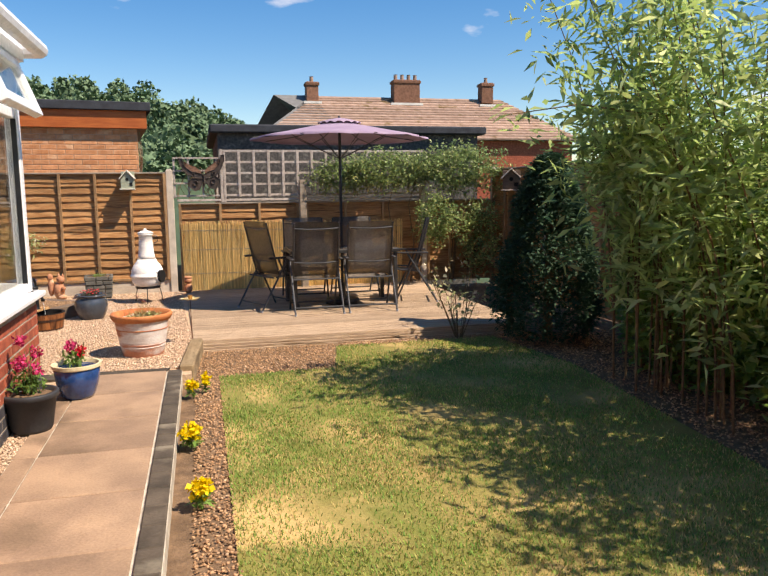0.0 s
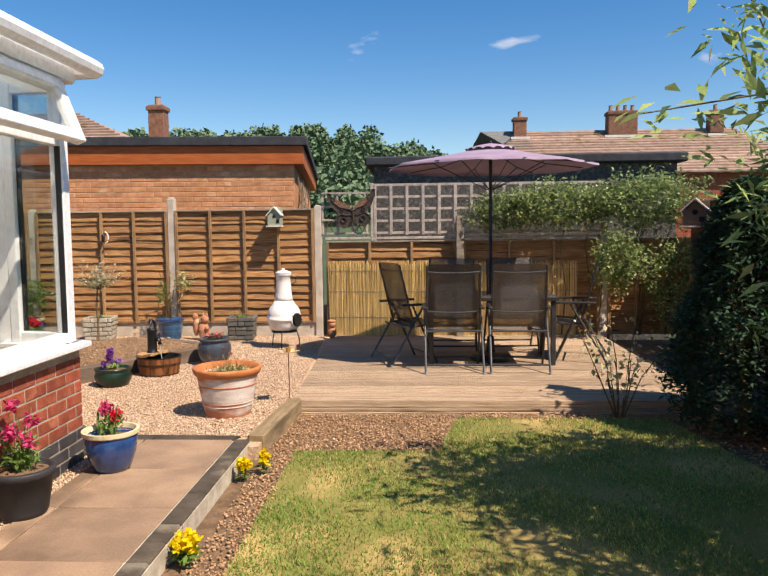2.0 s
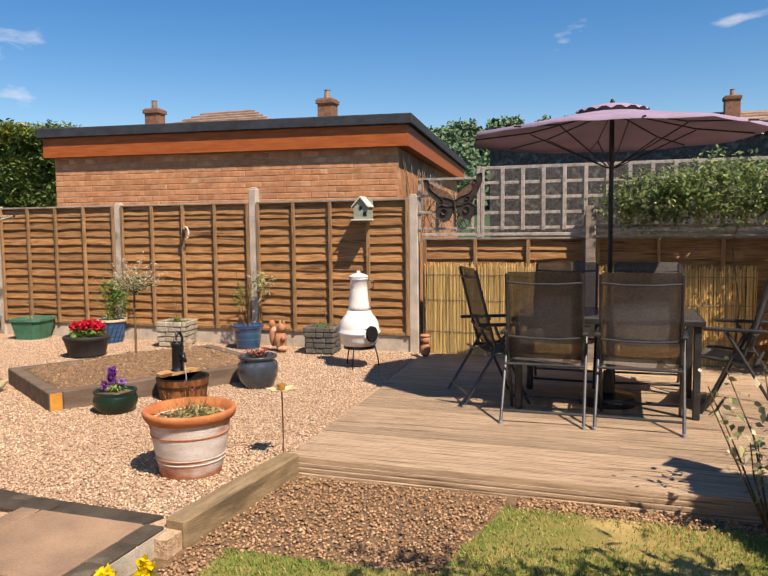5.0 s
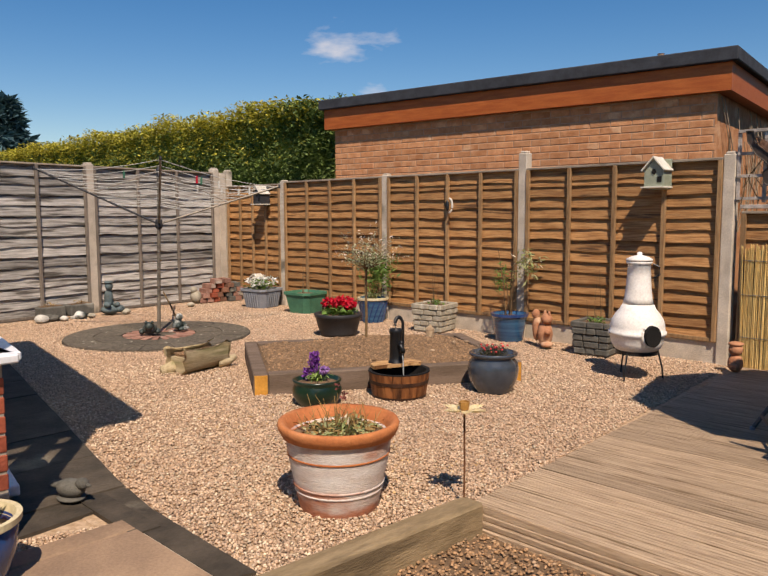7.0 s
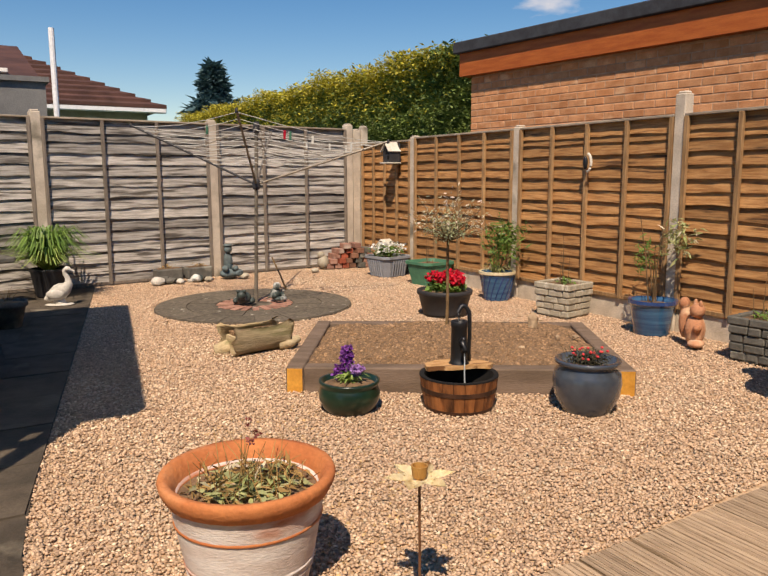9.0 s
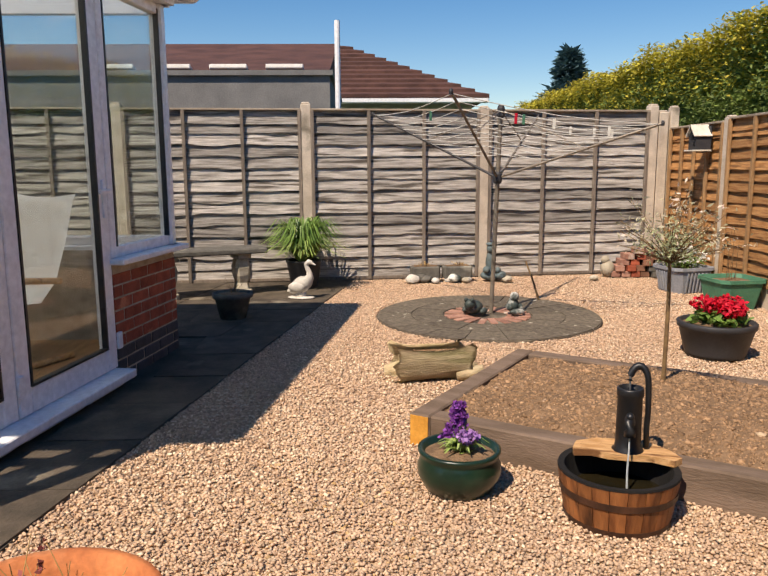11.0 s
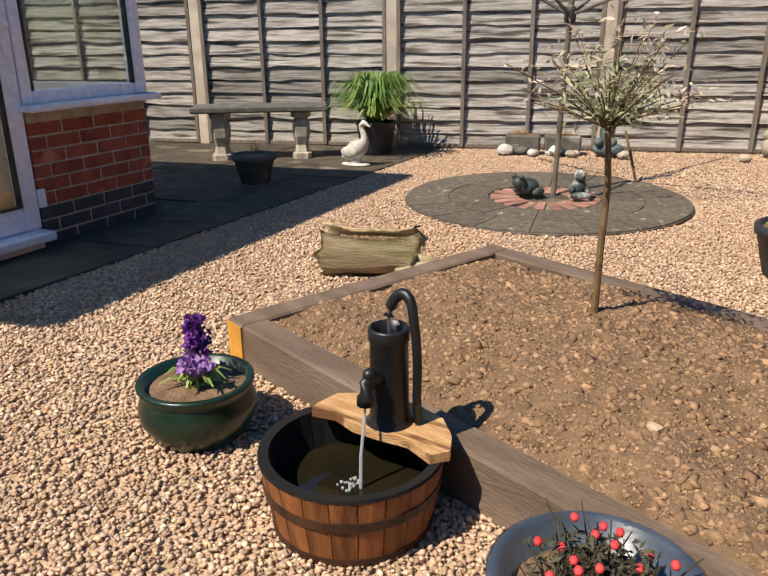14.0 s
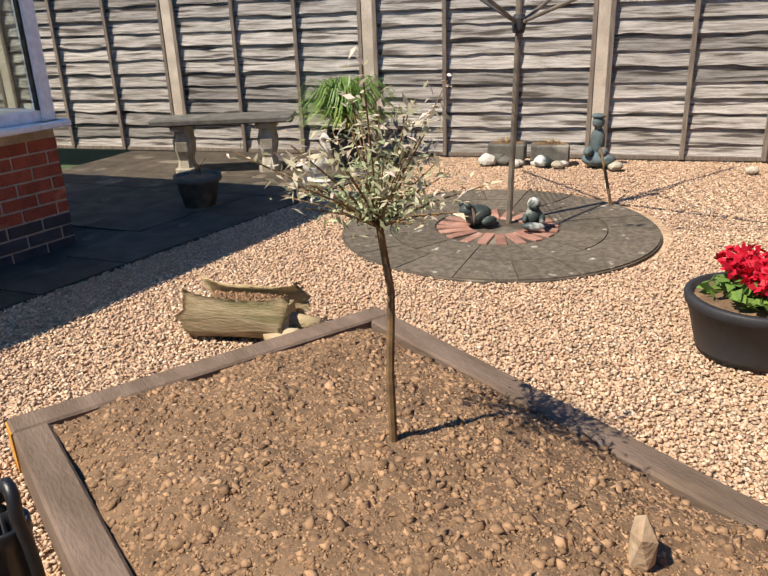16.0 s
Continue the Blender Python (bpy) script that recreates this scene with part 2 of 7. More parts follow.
M["weathered_metal"] = material("weathered_metal", rgb("564a42"), rgb("3a3430"), 0.6, 10, (1, 1, 1), 0.3, 60, 0.05, metal=0.3)
M["glass"] = glass("glass", (0.9, 0.93, 0.92, 1))


# ---- building helpers ----
def mesh_of(name, bm, mat, smooth=False):
    me = bpy.data.meshes.new(name)
    bm.normal_update()
    bm.to_mesh(me)
    bm.free()
    me.materials.append(mat)
    if smooth:
        for f in me.polygons:
            f.use_smooth = True
    return me


def part(name, bm, mat, parent, label="", smooth=False, m=None):
    """One bmesh, or a ready mesh, as one mesh object under a thing or a part."""
    me = bm if isinstance(bm, bpy.types.Mesh) else mesh_of(name, bm, mat, smooth)
    ob = new(name, me)
    ob.parent = parent
    if m is not None:
        ob.matrix_basis = m
    return tagged(ob, label) if label else ob


def thing(name, label, category, at=(0, 0, 0), rz=0.0, group="", kind="", rx=0, ry=0):
    ob = new(name)
    ob.empty_display_size = 0.1
    ob.matrix_basis = pose(*at, rx, ry, rz)
    return tagged(ob, label, category, group, kind)


def solid(name, bm, mat, label, category, m=None, group="", kind="", smooth=False):
    ob = new(name, mesh_of(name, bm, mat, smooth))
    if m is not None:
        ob.matrix_basis = m
    return tagged(ob, label, category, group, kind)


def box(bm, x0, x1, y0, y1, z0, z1, bevel=0.0, m=None):
    vs = [bm.verts.new((x, y, z)) for x in (x0, x1) for y in (y0, y1) for z in (z0, z1)]
    fs = [bm.faces.new([vs[i] for i in q]) for q in ((0, 1, 3, 2), (4, 6, 7, 5), (0, 4, 5, 1), (2, 3, 7, 6), (0, 2, 6, 4), (1, 5, 7, 3))]
    if bevel:
        es = list({e for f in fs for e in f.edges})
        out = bmesh.ops.bevel(bm, geom=es, offset=bevel, segments=1, affect="EDGES", profile=0.5)
        vs = list({v for f in out["faces"] for v in f.verts} | {v for v in vs if v.is_valid})
    if m is not None:
        bmesh.ops.transform(bm, matrix=m, verts=vs)
    return bm


def boxed(x0, x1, y0, y1, z0, z1, bevel=0.0):
    return box(bmesh.new(), x0, x1, y0, y1, z0, z1, bevel)


def lathe(bm, profile, seg=28, cap=True, cx=0.0, cy=0.0, wob=0.0):
    rings = []
    for r, z in profile:
        rings.append([bm.verts.new((cx + r * math.cos(a), cy + r * math.sin(a), z)) for a in (2 * math.pi * i / seg for i in range(seg))])
    for a, b in zip(rings, rings[1:]):
        for i in range(seg):
            bm.faces.new((a[i], a[(i + 1) % seg], b[(i + 1) % seg], b[i]))
    if cap:
        bm.faces.new(rings[0][::-1])
        bm.faces.new(rings[-1])
    return bm


def tube(bm, pts, r, seg=8, r1=None):
    pts = [Vector(p) for p in pts]
    rings, n = [], len(pts)
    up = Vector((0, 0, 1))
    for i, p in enumerate(pts):
        d = (pts[min(i + 1, n - 1)] - pts[max(i - 1, 0)]).normalized()
        s = d.cross(up if abs(d.z) < 0.95 else Vector((1, 0, 0))).normalized()
        t = d.cross(s)
        q = r if r1 is None else r + (r1 - r) * i / (n - 1)
        rings.append([bm.verts.new(p + q * (math.cos(a) * s + math.sin(a) * t)) for a in (2 * math.pi * j / seg for j in range(seg))])
    for a, b in zip(rings, rings[1:]):
        for i in range(seg):
            bm.faces.new((a[i], a[(i + 1) % seg], b[(i + 1) % seg], b[i]))
    bm.faces.new(rings[0][::-1])
    bm.faces.new(rings[-1])
    return bm


def blob(bm, c, r, seg=12):
    bmesh.ops.create_uvsphere(bm, u_segments=seg, v_segments=seg // 2 + 2, radius=1, matrix=Matrix.Translation(c) @ Matrix.Diagonal((*r, 1)))
    return bm


def prism(bm, poly, z0, z1):
    lo = [bm.verts.new((x, y, z0)) for x, y in poly]
    hi = [bm.verts.new((x, y, z1)) for x, y in poly]
    n = len(poly)
    bm.faces.new(lo[::-1])
    bm.faces.new(hi)
    for i in range(n):
        bm.faces.new((lo[i], lo[(i + 1) % n], hi[(i + 1) % n], hi[i]))
    return bm


def inside(poly, x, y):
    """Mask of the points that lie inside a polygon."""
    r = np.zeros(len(x), bool)
    n = len(poly)
    for i in range(n):
        (x0, y0), (x1, y1) = poly[i], poly[(i + 1) % n]
        if y0 != y1:
            r ^= ((y0 > y) != (y1 > y)) & (x < (x1 - x0) * (y - y0) / (y1 - y0) + x0)
    return r


STONE_V = np.array([(0, 0, 1), (1, 0, .25), (.3, .95, .2), (-.8, .6, .3), (-.8, -.6, .2), (.3, -.95, .3), (.7, .5, -.6), (-.3, .8, -.6), (-.9, 0, -.6), (-.3, -.8, -.6), (.7, -.5, -.6)])
OCTA_V = np.array([(0, 0, 1), (1, 0, .1), (.1, 1, 0), (-1, .1, .1), (0, -1, 0), (0, 0, -.8)])
OCTA_F = np.array([(0, 1, 2), (0, 2, 3), (0, 3, 4), (0, 4, 1), (5, 2, 1), (5, 3, 2), (5, 4, 3), (5, 1, 4)])
STONE_F = np.array([(0, 1, 2), (0, 2, 3), (0, 3, 4), (0, 4, 5), (0, 5, 1), (1, 6, 2), (2, 7, 3), (3, 8, 4), (4, 9, 5), (5, 10, 1), (6, 7, 2), (7, 8, 3), (8, 9, 4), (9, 10, 5), (10, 6, 1)])


def joined(name, verts, faces, mat, parent=None, label="", category="", kind="stuff"):
    """Many small pieces of one kind as one mesh. verts: (n, k, 3), faces: index rows in one piece."""
    n, k = verts.shape[:2]
    f = (np.asarray(faces)[None] + (np.arange(n) * k)[:, None, None]).reshape(-1, np.asarray(faces).shape[1])
    me = bpy.data.meshes.new(name)
    me.vertices.add(n * k)
    me.vertices.foreach_set("co", verts.reshape(-1).astype(np.float32))
    w = f.shape[1]
    me.loops.add(f.size)
    me.loops.foreach_set("vertex_index", f.reshape(-1).astype(np.int32))
    me.polygons.add(len(f))
    me.polygons.foreach_set("loop_start", (np.arange(len(f)) * w).astype(np.int32))
    me.update(calc_edges=True)
    me.validate()
    me.materials.append(mat)
    ob = new(name, me)
    ob.parent = parent
    return tagged(ob, label, category, "", kind)


def turns(n, rng, tilt=math.pi):
    a, b, c = rng.uniform(0, 2 * math.pi, n), rng.uniform(-tilt, tilt, n), rng.uniform(0, 2 * math.pi, n)
    ca, sa, cb, sb, cc, sc = np.cos(a), np.sin(a), np.cos(b), np.sin(b), np.cos(c), np.sin(c)
    o, i = np.zeros(n), np.ones(n)
    ra = np.stack([ca, -sa, o, sa, ca, o, o, o, i], 1).reshape(n, 3, 3)
    rb = np.stack([i, o, o, o, cb, -sb, o, sb, cb], 1).reshape(n, 3, 3)
    rc = np.stack([cc, -sc, o, sc, cc, o, o, o, i], 1).reshape(n, 3, 3)
    return ra @ rb @ rc


def stones(pts, size, rng, flat=0.6, tilt=0.6, form=STONE_V):
    n = len(pts)
    v = np.repeat(form[None], n, 0) * rng.uniform(0.7, 1.3, (n, len(form), 1))
    v = v * (size * rng.uniform(0.55, 1.45, (n, 1, 1))) * np.array((1.0, 0.75, flat))
    return np.einsum("nij,nkj->nki", turns(n, rng, tilt), v) + pts[:, None]


LEAF_V = np.array([(0, 0, 0), (.5, .4, .06), (0, 1, -.05), (-.5, .4, .06)])
LEAF_F = np.array([(0, 1, 2, 3)])
BLADE_V = np.array([(-.5, 0, 0), (.5, 0, 0), (.3, .15, .6), (0, .5, 1)])


def leaves(pts, length, width, rng, tilt=1.2):
    n = len(pts)
    s = rng.uniform(0.6, 1.4, (n, 1, 1))
    v = np.repeat(LEAF_V[None], n, 0) * np.array((width, length, length)) * s
    return np.einsum("nij,nkj->nki", turns(n, rng, tilt), v) + pts[:, None]


def scatter(poly, n, rng):
    xs, ys = [p[0] for p in poly], [p[1] for p in poly]
    x, y = rng.uniform(min(xs), max(xs), n), rng.uniform(min(ys), max(ys), n)
    k = inside(poly, x, y)
    return x[k], y[k]


# ---- the ground ----
rng = np.random.default_rng(5)
LOW = -0.10
CONS = [(-1.2, 5.58), (-4.3, 6.09), (-4.3, 2.6), (-1.2, 2.6)]
SLATE = [(-0.34, 6.0), (-0.3, 6.12), (-1.1, 6.14), (-2.2, 6.29), (-6.9, 7.21), (-7.45, 7.3), (-7.15, 4.2), (-4.32, 4.2), (-4.3, 6.09), (-1.2, 5.58), (-1.25, 6.0)]
GRAVEL = [(-0.2, 6.12), (-1.1, 6.14), (-2.2, 6.29), (-6.9, 7.21), (-7.45, 7.3), (-7.85, 11.0), (-0.35, 11.0), (-0.12, 7.14)]
BED = [(-2.42, 7.63), (-1.324, 9.35), (-2.505, 10.10), (-3.60, 8.38)]
LAWN = [(0.08, -3.0), (0.09, 6.05), (1.08, 6.1), (1.25, 6.95), (2.9, 6.95), (3.1, 5.6), (2.9, 3.0), (2.9, -3.0)]

g = bmesh.new()
bmesh.ops.create_grid(g, x_segments=2, y_segments=2, size=1500)
solid("ground", g, M["plain_backdrop"], "wide grassy ground that runs to the horizon", "ground", pose(0, 0, -0.2), kind="structure")
low = solid("garden_soil", prism(bmesh.new(), [(-0.2, -8), (6, -8), (6, 11.2), (-0.2, 11.2)], -0.18, LOW - 0.012), M["soil"], "bare brown soil of the garden beds", "soil", kind="structure")
lawn = solid("lawn", prism(bmesh.new(), LAWN, -0.17, LOW), M["lawn_soil"], "dry patchy garden lawn", "lawn", kind="structure")
floor_gravel = solid("gravel_ground", prism(bmesh.new(), [(-0.13, 5.9), (-8, 5.9), (-8, 11.2), (-0.13, 11.2)], -0.16, -0.022), M["gravel_bed"], "bed of pale sandy gravel under the pebbles", "gravel", kind="structure")

# patio of buff slabs with a dark block edging
patio = thing("patio", "buff concrete slab patio with pale joints", "patio", kind="structure")
part("joint", boxed(-1.06, -0.2, -8, 6.0, -0.16, -0.012), M["joint"], patio)
for j in range(9):
    for i in range(2):
        x1 = -0.325 - i * 0.61
        y1 = 5.99 - j * 0.61
        part("slab", boxed(max(x1 - 0.602, -1.055), x1, y1 - 0.6, y1, -0.05, 0.0 + rng.uniform(-0.002, 0.002), 0.006), M["slab"], patio)
for j in range(45):
    y1 = 5.99 - j * 0.205
    part("edging_block", boxed(-0.31, -0.205, y1 - 0.2, y1, -0.15, 0.004, 0.006), M["slate"], patio)
path = thing("slate_path", "dark grey paved path beside the conservatory", "path", kind="structure")
part("bedding", prism(bmesh.new(), SLATE, -0.16, -0.008), M["slate"], path)
for i in range(13):
    u0 = -0.36 - i * 0.53
    for j in range(5):
        v1 = 6.12 - (u0 + 1.1) * 0.19 - j * 0.46 - 0.01
        if u0 > -1.2 and j > 0:
            continue
        if u0 > -4.3 and v1 < 5.95 - (u0 + 1.2) * 0.165:
            continue
        if v1 < 4.4:
            continue
        dep = 0.12 if u0 > -1.2 else 0.45
        q = bmesh.new()
        prism(q, [(u0 - 0.52, v1 + 0.098 * (u0 < -1.2)), (u0 - 0.52, v1 - dep), (u0, v1 - dep), (u0, v1)], -0.05, rng.uniform(-0.003, 0.003))
        part("paver", q, M["slate"], path)

# sleeper kerb between the gravel and the lower border
kerb = thing("sleeper_kerb", "weathered timber sleeper edging the gravel", "edging", (-0.17, 6.0, 0), kind="structure")
part("sleeper", boxed(-0.06, 0.06, 0.02, 1.12, -0.16, 0.03, 0.012), M["kerb_wood"], kerb, m=pose(0, 0, 0, 0, 0, -4))

# pebbles, clods, bark and grass
x, y = scatter(GRAVEL, 350000, rng)
k = ~inside(BED, x, y) & (((x + 5.35) ** 2 + (y - 8.5) ** 2) > 0.98 ** 2)
x, y = x[k], y[k]
near = (x > -2.2) & (x < -0.3) & (y > 7.0) & (y < 7.6)
idx = np.where(near)[0][:280]
far = np.ones(len(x), bool)
far[idx] = False
joined("pebbles", stones(np.stack([x[far], y[far], rng.uniform(-0.022, -0.010, far.sum())], 1), 0.0098, rng, 0.55, 0.6, OCTA_V), OCTA_F, M["gravel"], None, "pale sandy pebbles of the gravel garden", "gravel")
forms = []
for i in range(8):
    v = stones(np.zeros((1, 3)), 0.0085, rng)
    me = bpy.data.meshes.new("pebble")
    me.from_pydata(v[0].tolist(), [], STONE_F.tolist())
    me.materials.append(material("pebble_%d" % i, rgb("c9aa80"), rgb("a8875c"), 0.9, 3, (1, 1, 1), 0.3, 60, 0.4) if i == 0 else forms[0].materials[0])
    forms.append(me)
for i in idx:
    part("pebble", forms[i % 8], None, floor_gravel, m=pose(x[i], y[i], -0.012, 0, 0, i * 37.0))

x, y = scatter([(-1.21, 2.6), (-1.06, 2.6), (-1.06, 5.98), (-1.21, 5.6)], 6500, rng)
solid("gravel_strip", prism(bmesh.new(), [(-1.3, 2.0), (-1.062, 2.0), (-1.062, 5.99), (-1.3, 5.99)], -0.15, -0.025), M["gravel_bed"], "narrow gravel strip along the wall", "gravel", kind="structure")
joined("strip_pebbles", stones(np.stack([x, y, rng.uniform(-0.024, -0.01, len(x))], 1), 0.0085, rng, 0.7, 0.8, OCTA_V), OCTA_F, M["gravel"], None, "pale pebbles along the conservatory wall", "gravel")
SOILS = [[(-0.1, 1.0), (0.09, 1.0), (0.12, 6.05), (1.08, 6.1), (1.22, 6.9), (1.25, 7.1), (-0.1, 7.1)], [(1.3, 6.9), (3.4, 6.9), (3.4, 7.1), (1.3, 7.12)], [(2.85, 2.0), (4.2, 2.0), (4.2, 7.0), (3.0, 7.0), (3.1, 5.6)]]
for q, num in zip(SOILS, (30000, 2500, 9000)):
    x, y = scatter(q, num, rng)
    joined("bark_chips", stones(np.stack([x, y, rng.uniform(LOW - 0.015, LOW + 0.005, len(x))], 1), 0.008, rng, 0.5), STONE_F, M["bark"], None, "brown bark chips and crumbs of soil", "bark chips")

x, y = scatter(LAWN, 260000, rng)
k = (y > 0.5)
x, y = x[k], y[k]
dens = np.array([noise.noise(Vector((a * 1.7, b * 1.7, 3.0))) for a, b in zip(x, y)])
k = rng.uniform(-0.45, 0.35, len(x)) < dens + 0.12
x, y = x[k], y[k]
n = len(x)
h = rng.uniform(0.008, 0.028, (n, 1, 1))
bl = np.repeat(BLADE_V[None], n, 0) * np.concatenate([np.full((n, 1, 1), 0.006), h, h], 2)
a = rng.uniform(0, 2 * math.pi, n)
rot = np.stack([np.cos(a), -np.sin(a), 0 * a, np.sin(a), np.cos(a), 0 * a, 0 * a, 0 * a, 1 + 0 * a], 1).reshape(n, 3, 3)
joined("grass", np.einsum("nij,nkj->nki", rot, bl) + np.stack([x, y, np.full(n, LOW - 0.002)], 1)[:, None], np.array([(0, 1, 2, 3)]), M["grass"], None, "short dry patchy lawn grass", "grass")

# ---- fences ----
def slat_mesh(length, mat, seed, height=0.165, rough=1.0, lip=0.027):
    r = random.Random(seed)
    bm = bmesh.new()
    n = 14
    ph = r.uniform(0, 9)
    rows = []
    for i in range(n + 1):
        xx = length * i / n
        w = rough * 0.014 * noise.noise(Vector((xx * 3 + ph, seed, 0))) + 0.008 * noise.noise(Vector((xx * 9, ph, 0)))
        b = rough * 0.008 * noise.noise(Vector((xx * 4 + ph, seed, 5)))
        rows.append([bm.verts.new(q) for q in ((xx, -lip + b, w), (xx, 0.0, height), (xx, 0.008, height), (xx, 0.012 - lip + b, w))])
    for a, b in zip(rows, rows[1:]):
        for i in range(4):
            bm.faces.new((a[i], b[i], b[(i + 1) % 4], a[(i + 1) % 4]))
    bm.faces.new(rows[0])
    bm.faces.new(rows[-1][::-1])
    return mesh_of("slat", bm, mat)


def fence_panel(p0, p1, z0, z1, tone, label, battens=3, board=0.0, group="garden fence"):
    """A lap panel that hangs between two posts; its battens face the garden."""
    a, b = Vector(p0), Vector(p1)
    length = (b - a).length - 0.1
    d = (b - a).normalized()
    t = thing("fence", label, "fence", (*(a + d * 0.05), 0), math.degrees(math.atan2(d.y, d.x)), group)
    wood, bat = M[tone + "_fence"], M[tone + "_batten"]
    if board:
        part("gravel_board", boxed(0, length, -0.025, 0.025, -0.06, board, 0.006), M["concrete"], t, "concrete gravel board")
        z0 = board
    step, hs_ = (0.104, 0.135) if tone == "brown" else (0.125, 0.165)
    forms = [slat_mesh(length, wood, s + int(length * 100), hs_, 1.15 if tone == "brown" else 1.6, 0.029 if tone == "brown" else 0.031) for s in range(5)]
    z, i = z0 + 0.01, 0
    while z < z1 - 0.05:
        f = forms[(i * 3 + int(a.x * 10)) % 5]
        part("slat", f, None, t, m=pose(0, 0.004 * (i % 2), min(z, z1 - hs_)) if i % 2 else pose(length, 0.0, min(z, z1 - hs_), 0, 0, 0) @ Matrix.Scale(-1, 4, (1, 0, 0)))
        z += step
        i += 1
    for i in range(battens + 2):
        xx = 0.02 + (length - 0.04) * i / (battens + 1)
        part("batten", boxed(xx - 0.019, xx + 0.019, -0.062, -0.03, z0 + 0.005, z1 - 0.022, 0.003), bat, t)
    part("bottom_rail", boxed(0, length, -0.045, -0.018, z0, z0 + 0.035, 0.003), bat, t)
    part("cap", boxed(0, length, -0.055, 0.03, z1 - 0.022, z1, 0.004), M["cap_wood"], t, "weathered capping rail")
    return t


def fence_post(p, z1, size=0.1, mat="concrete", rz=0.0, label="tall pale concrete fence post"):
    bm = boxed(-size / 2, size / 2, -size / 2, size / 2, -0.1, z1 - 0.02, 0.008)
    lo = boxed(-size / 2 + 0.012, size / 2 - 0.012, -size / 2 + 0.012, size / 2 - 0.012, z1 - 0.022, z1, 0.008)
    t = thing("fence_post", label, "fence post", (p[0], p[1], 0), rz, "fence posts")
    part("shaft", bm, M[mat], t)
    part("top", lo, M[mat], t)
    return t


FA = [(-0.42, 11.03), (-2.44, 11.05), (-4.4, 11.05), (-6.37, 11.03), (-7.81, 11.06)]
for p, z1 in zip(FA, (1.77, 1.90, 1.755, 1.745, 1.95)):
    fence_post(p, z1)
for i in range(4):
    fence_panel(FA[i + 1], FA[i], 0, 1.725 if i < 3 else 1.70, "brown", "orange-brown lap fence panel on a concrete gravel board", 3, 0.17)
FG = [(-7.79, 10.80), (-7.59, 8.79), (-7.38, 6.79), (-7.18, 4.80), (-6.98, 2.8), (-6.78, 0.8)]
for p, z1 in zip(FG, (1.97, 1.94, 1.97, 1.96, 1.96, 1.96)):
    fence_post(p, z1, 0.11, rz=6)
for i in range(5):
    fence_panel(FG[i + 1], FG[i], 0.0, 1.90, "grey", "silvery weathered lap fence panel", 2, 0.0, "grey fence")
# the deck's back fence: lower panels with reed screening and trellis above
fence_post((-7.83, 10.93), 1.9, 0.12, rz=6)
FD = [(-0.36, 11.03), (1.49, 11.02), (3.4, 11.0), (4.6, 11.0)]
fence_post(FD[2], 1.5)
for i in range(3):
    fence_panel(FD[i], FD[i + 1], 0.0, 1.28, "brown", "orange-brown lap fence panel behind the deck", 2, 0.0, "deck fence")
for i in range(6):
    fence_panel((4.6, 11.0 - 1.93 * i), (4.6, 11.0 - 1.93 * (i + 1)), LOW, 1.75, "brown", "brown lap fence panel behind the shrubs", 3, 0.0, "side fence")
    fence_post((4.6, 11.0 - 1.93 * i), 1.8)

# ---- decking ----
deck = thing("deck", "weathered grooved timber decking in sun and shade", "decking", kind="structure")
DL = -0.12
boards = 26
w = (10.95 - 7.14) / boards
for i in range(boards):
    y0 = 7.14 + i * w
    bm = bmesh.new()
    x0, x1 = DL - 0.035 * (y0 - 7.14), 3.35
    for gq in range(6):
        ww = (w - 0.006) / 6
        box(bm, x0, x1, y0 + gq * ww + 0.003, y0 + (gq + 1) * ww - 0.001, -0.03, 0.0)
    box(bm, x0, x1, y0, y0 + w - 0.006, -0.034, -0.005)
    part("plank", bm, M["deck"], deck)
for i in range(3):
    part("fascia_board", boxed(DL + 0.02, 3.33, 7.135 - 0.012 * i, 7.16, -0.034 - 0.028 * (i + 1), -0.037 - 0.028 * i, 0.003), M["deck"], deck)
part("frame", boxed(DL - 0.1, 3.3, 7.2, 10.9, -0.12, -0.036), M["sleeper"], deck)


# ---- bricks ----
BR = {}


def brick_wall(name, label, parent_m, length, z0, z1, mats, thick=0.1, core="mortar", h=0.065, l=0.215, joint=0.01, holder=None, stretch=True):
    """Courses of single bricks, stretcher bond, proud of a mortar core. mats: function of a brick's height."""
    t = holder or thing(name, label, "wall", kind="structure")
    if holder is None:
        t.matrix_basis = parent_m
    part("mortar", boxed(0.004, length - 0.004, 0.004, thick, z0, z1), M[core], t)
    z, row = z0, 0
    while z + h <= z1 + 0.005:
        xx = 0.0 if row % 2 == 0 else -(l + joint) / 2
        while xx < length - 0.02:
            a, b = max(xx, 0), min(xx + l, length)
            if b - a > 0.03:
                key = (round(b - a, 3), mats(z), h)
                if key not in BR:
                    BR[key] = mesh_of("brick", boxed(0, b - a, 0, 0.05, 0, h, 0.004), M[mats(z)])
                part("brick", BR[key], None, t, m=pose(a, random.uniform(-0.0015, 0.0015), z))
            xx += l + joint
        z += h + joint
        row += 1
    return t


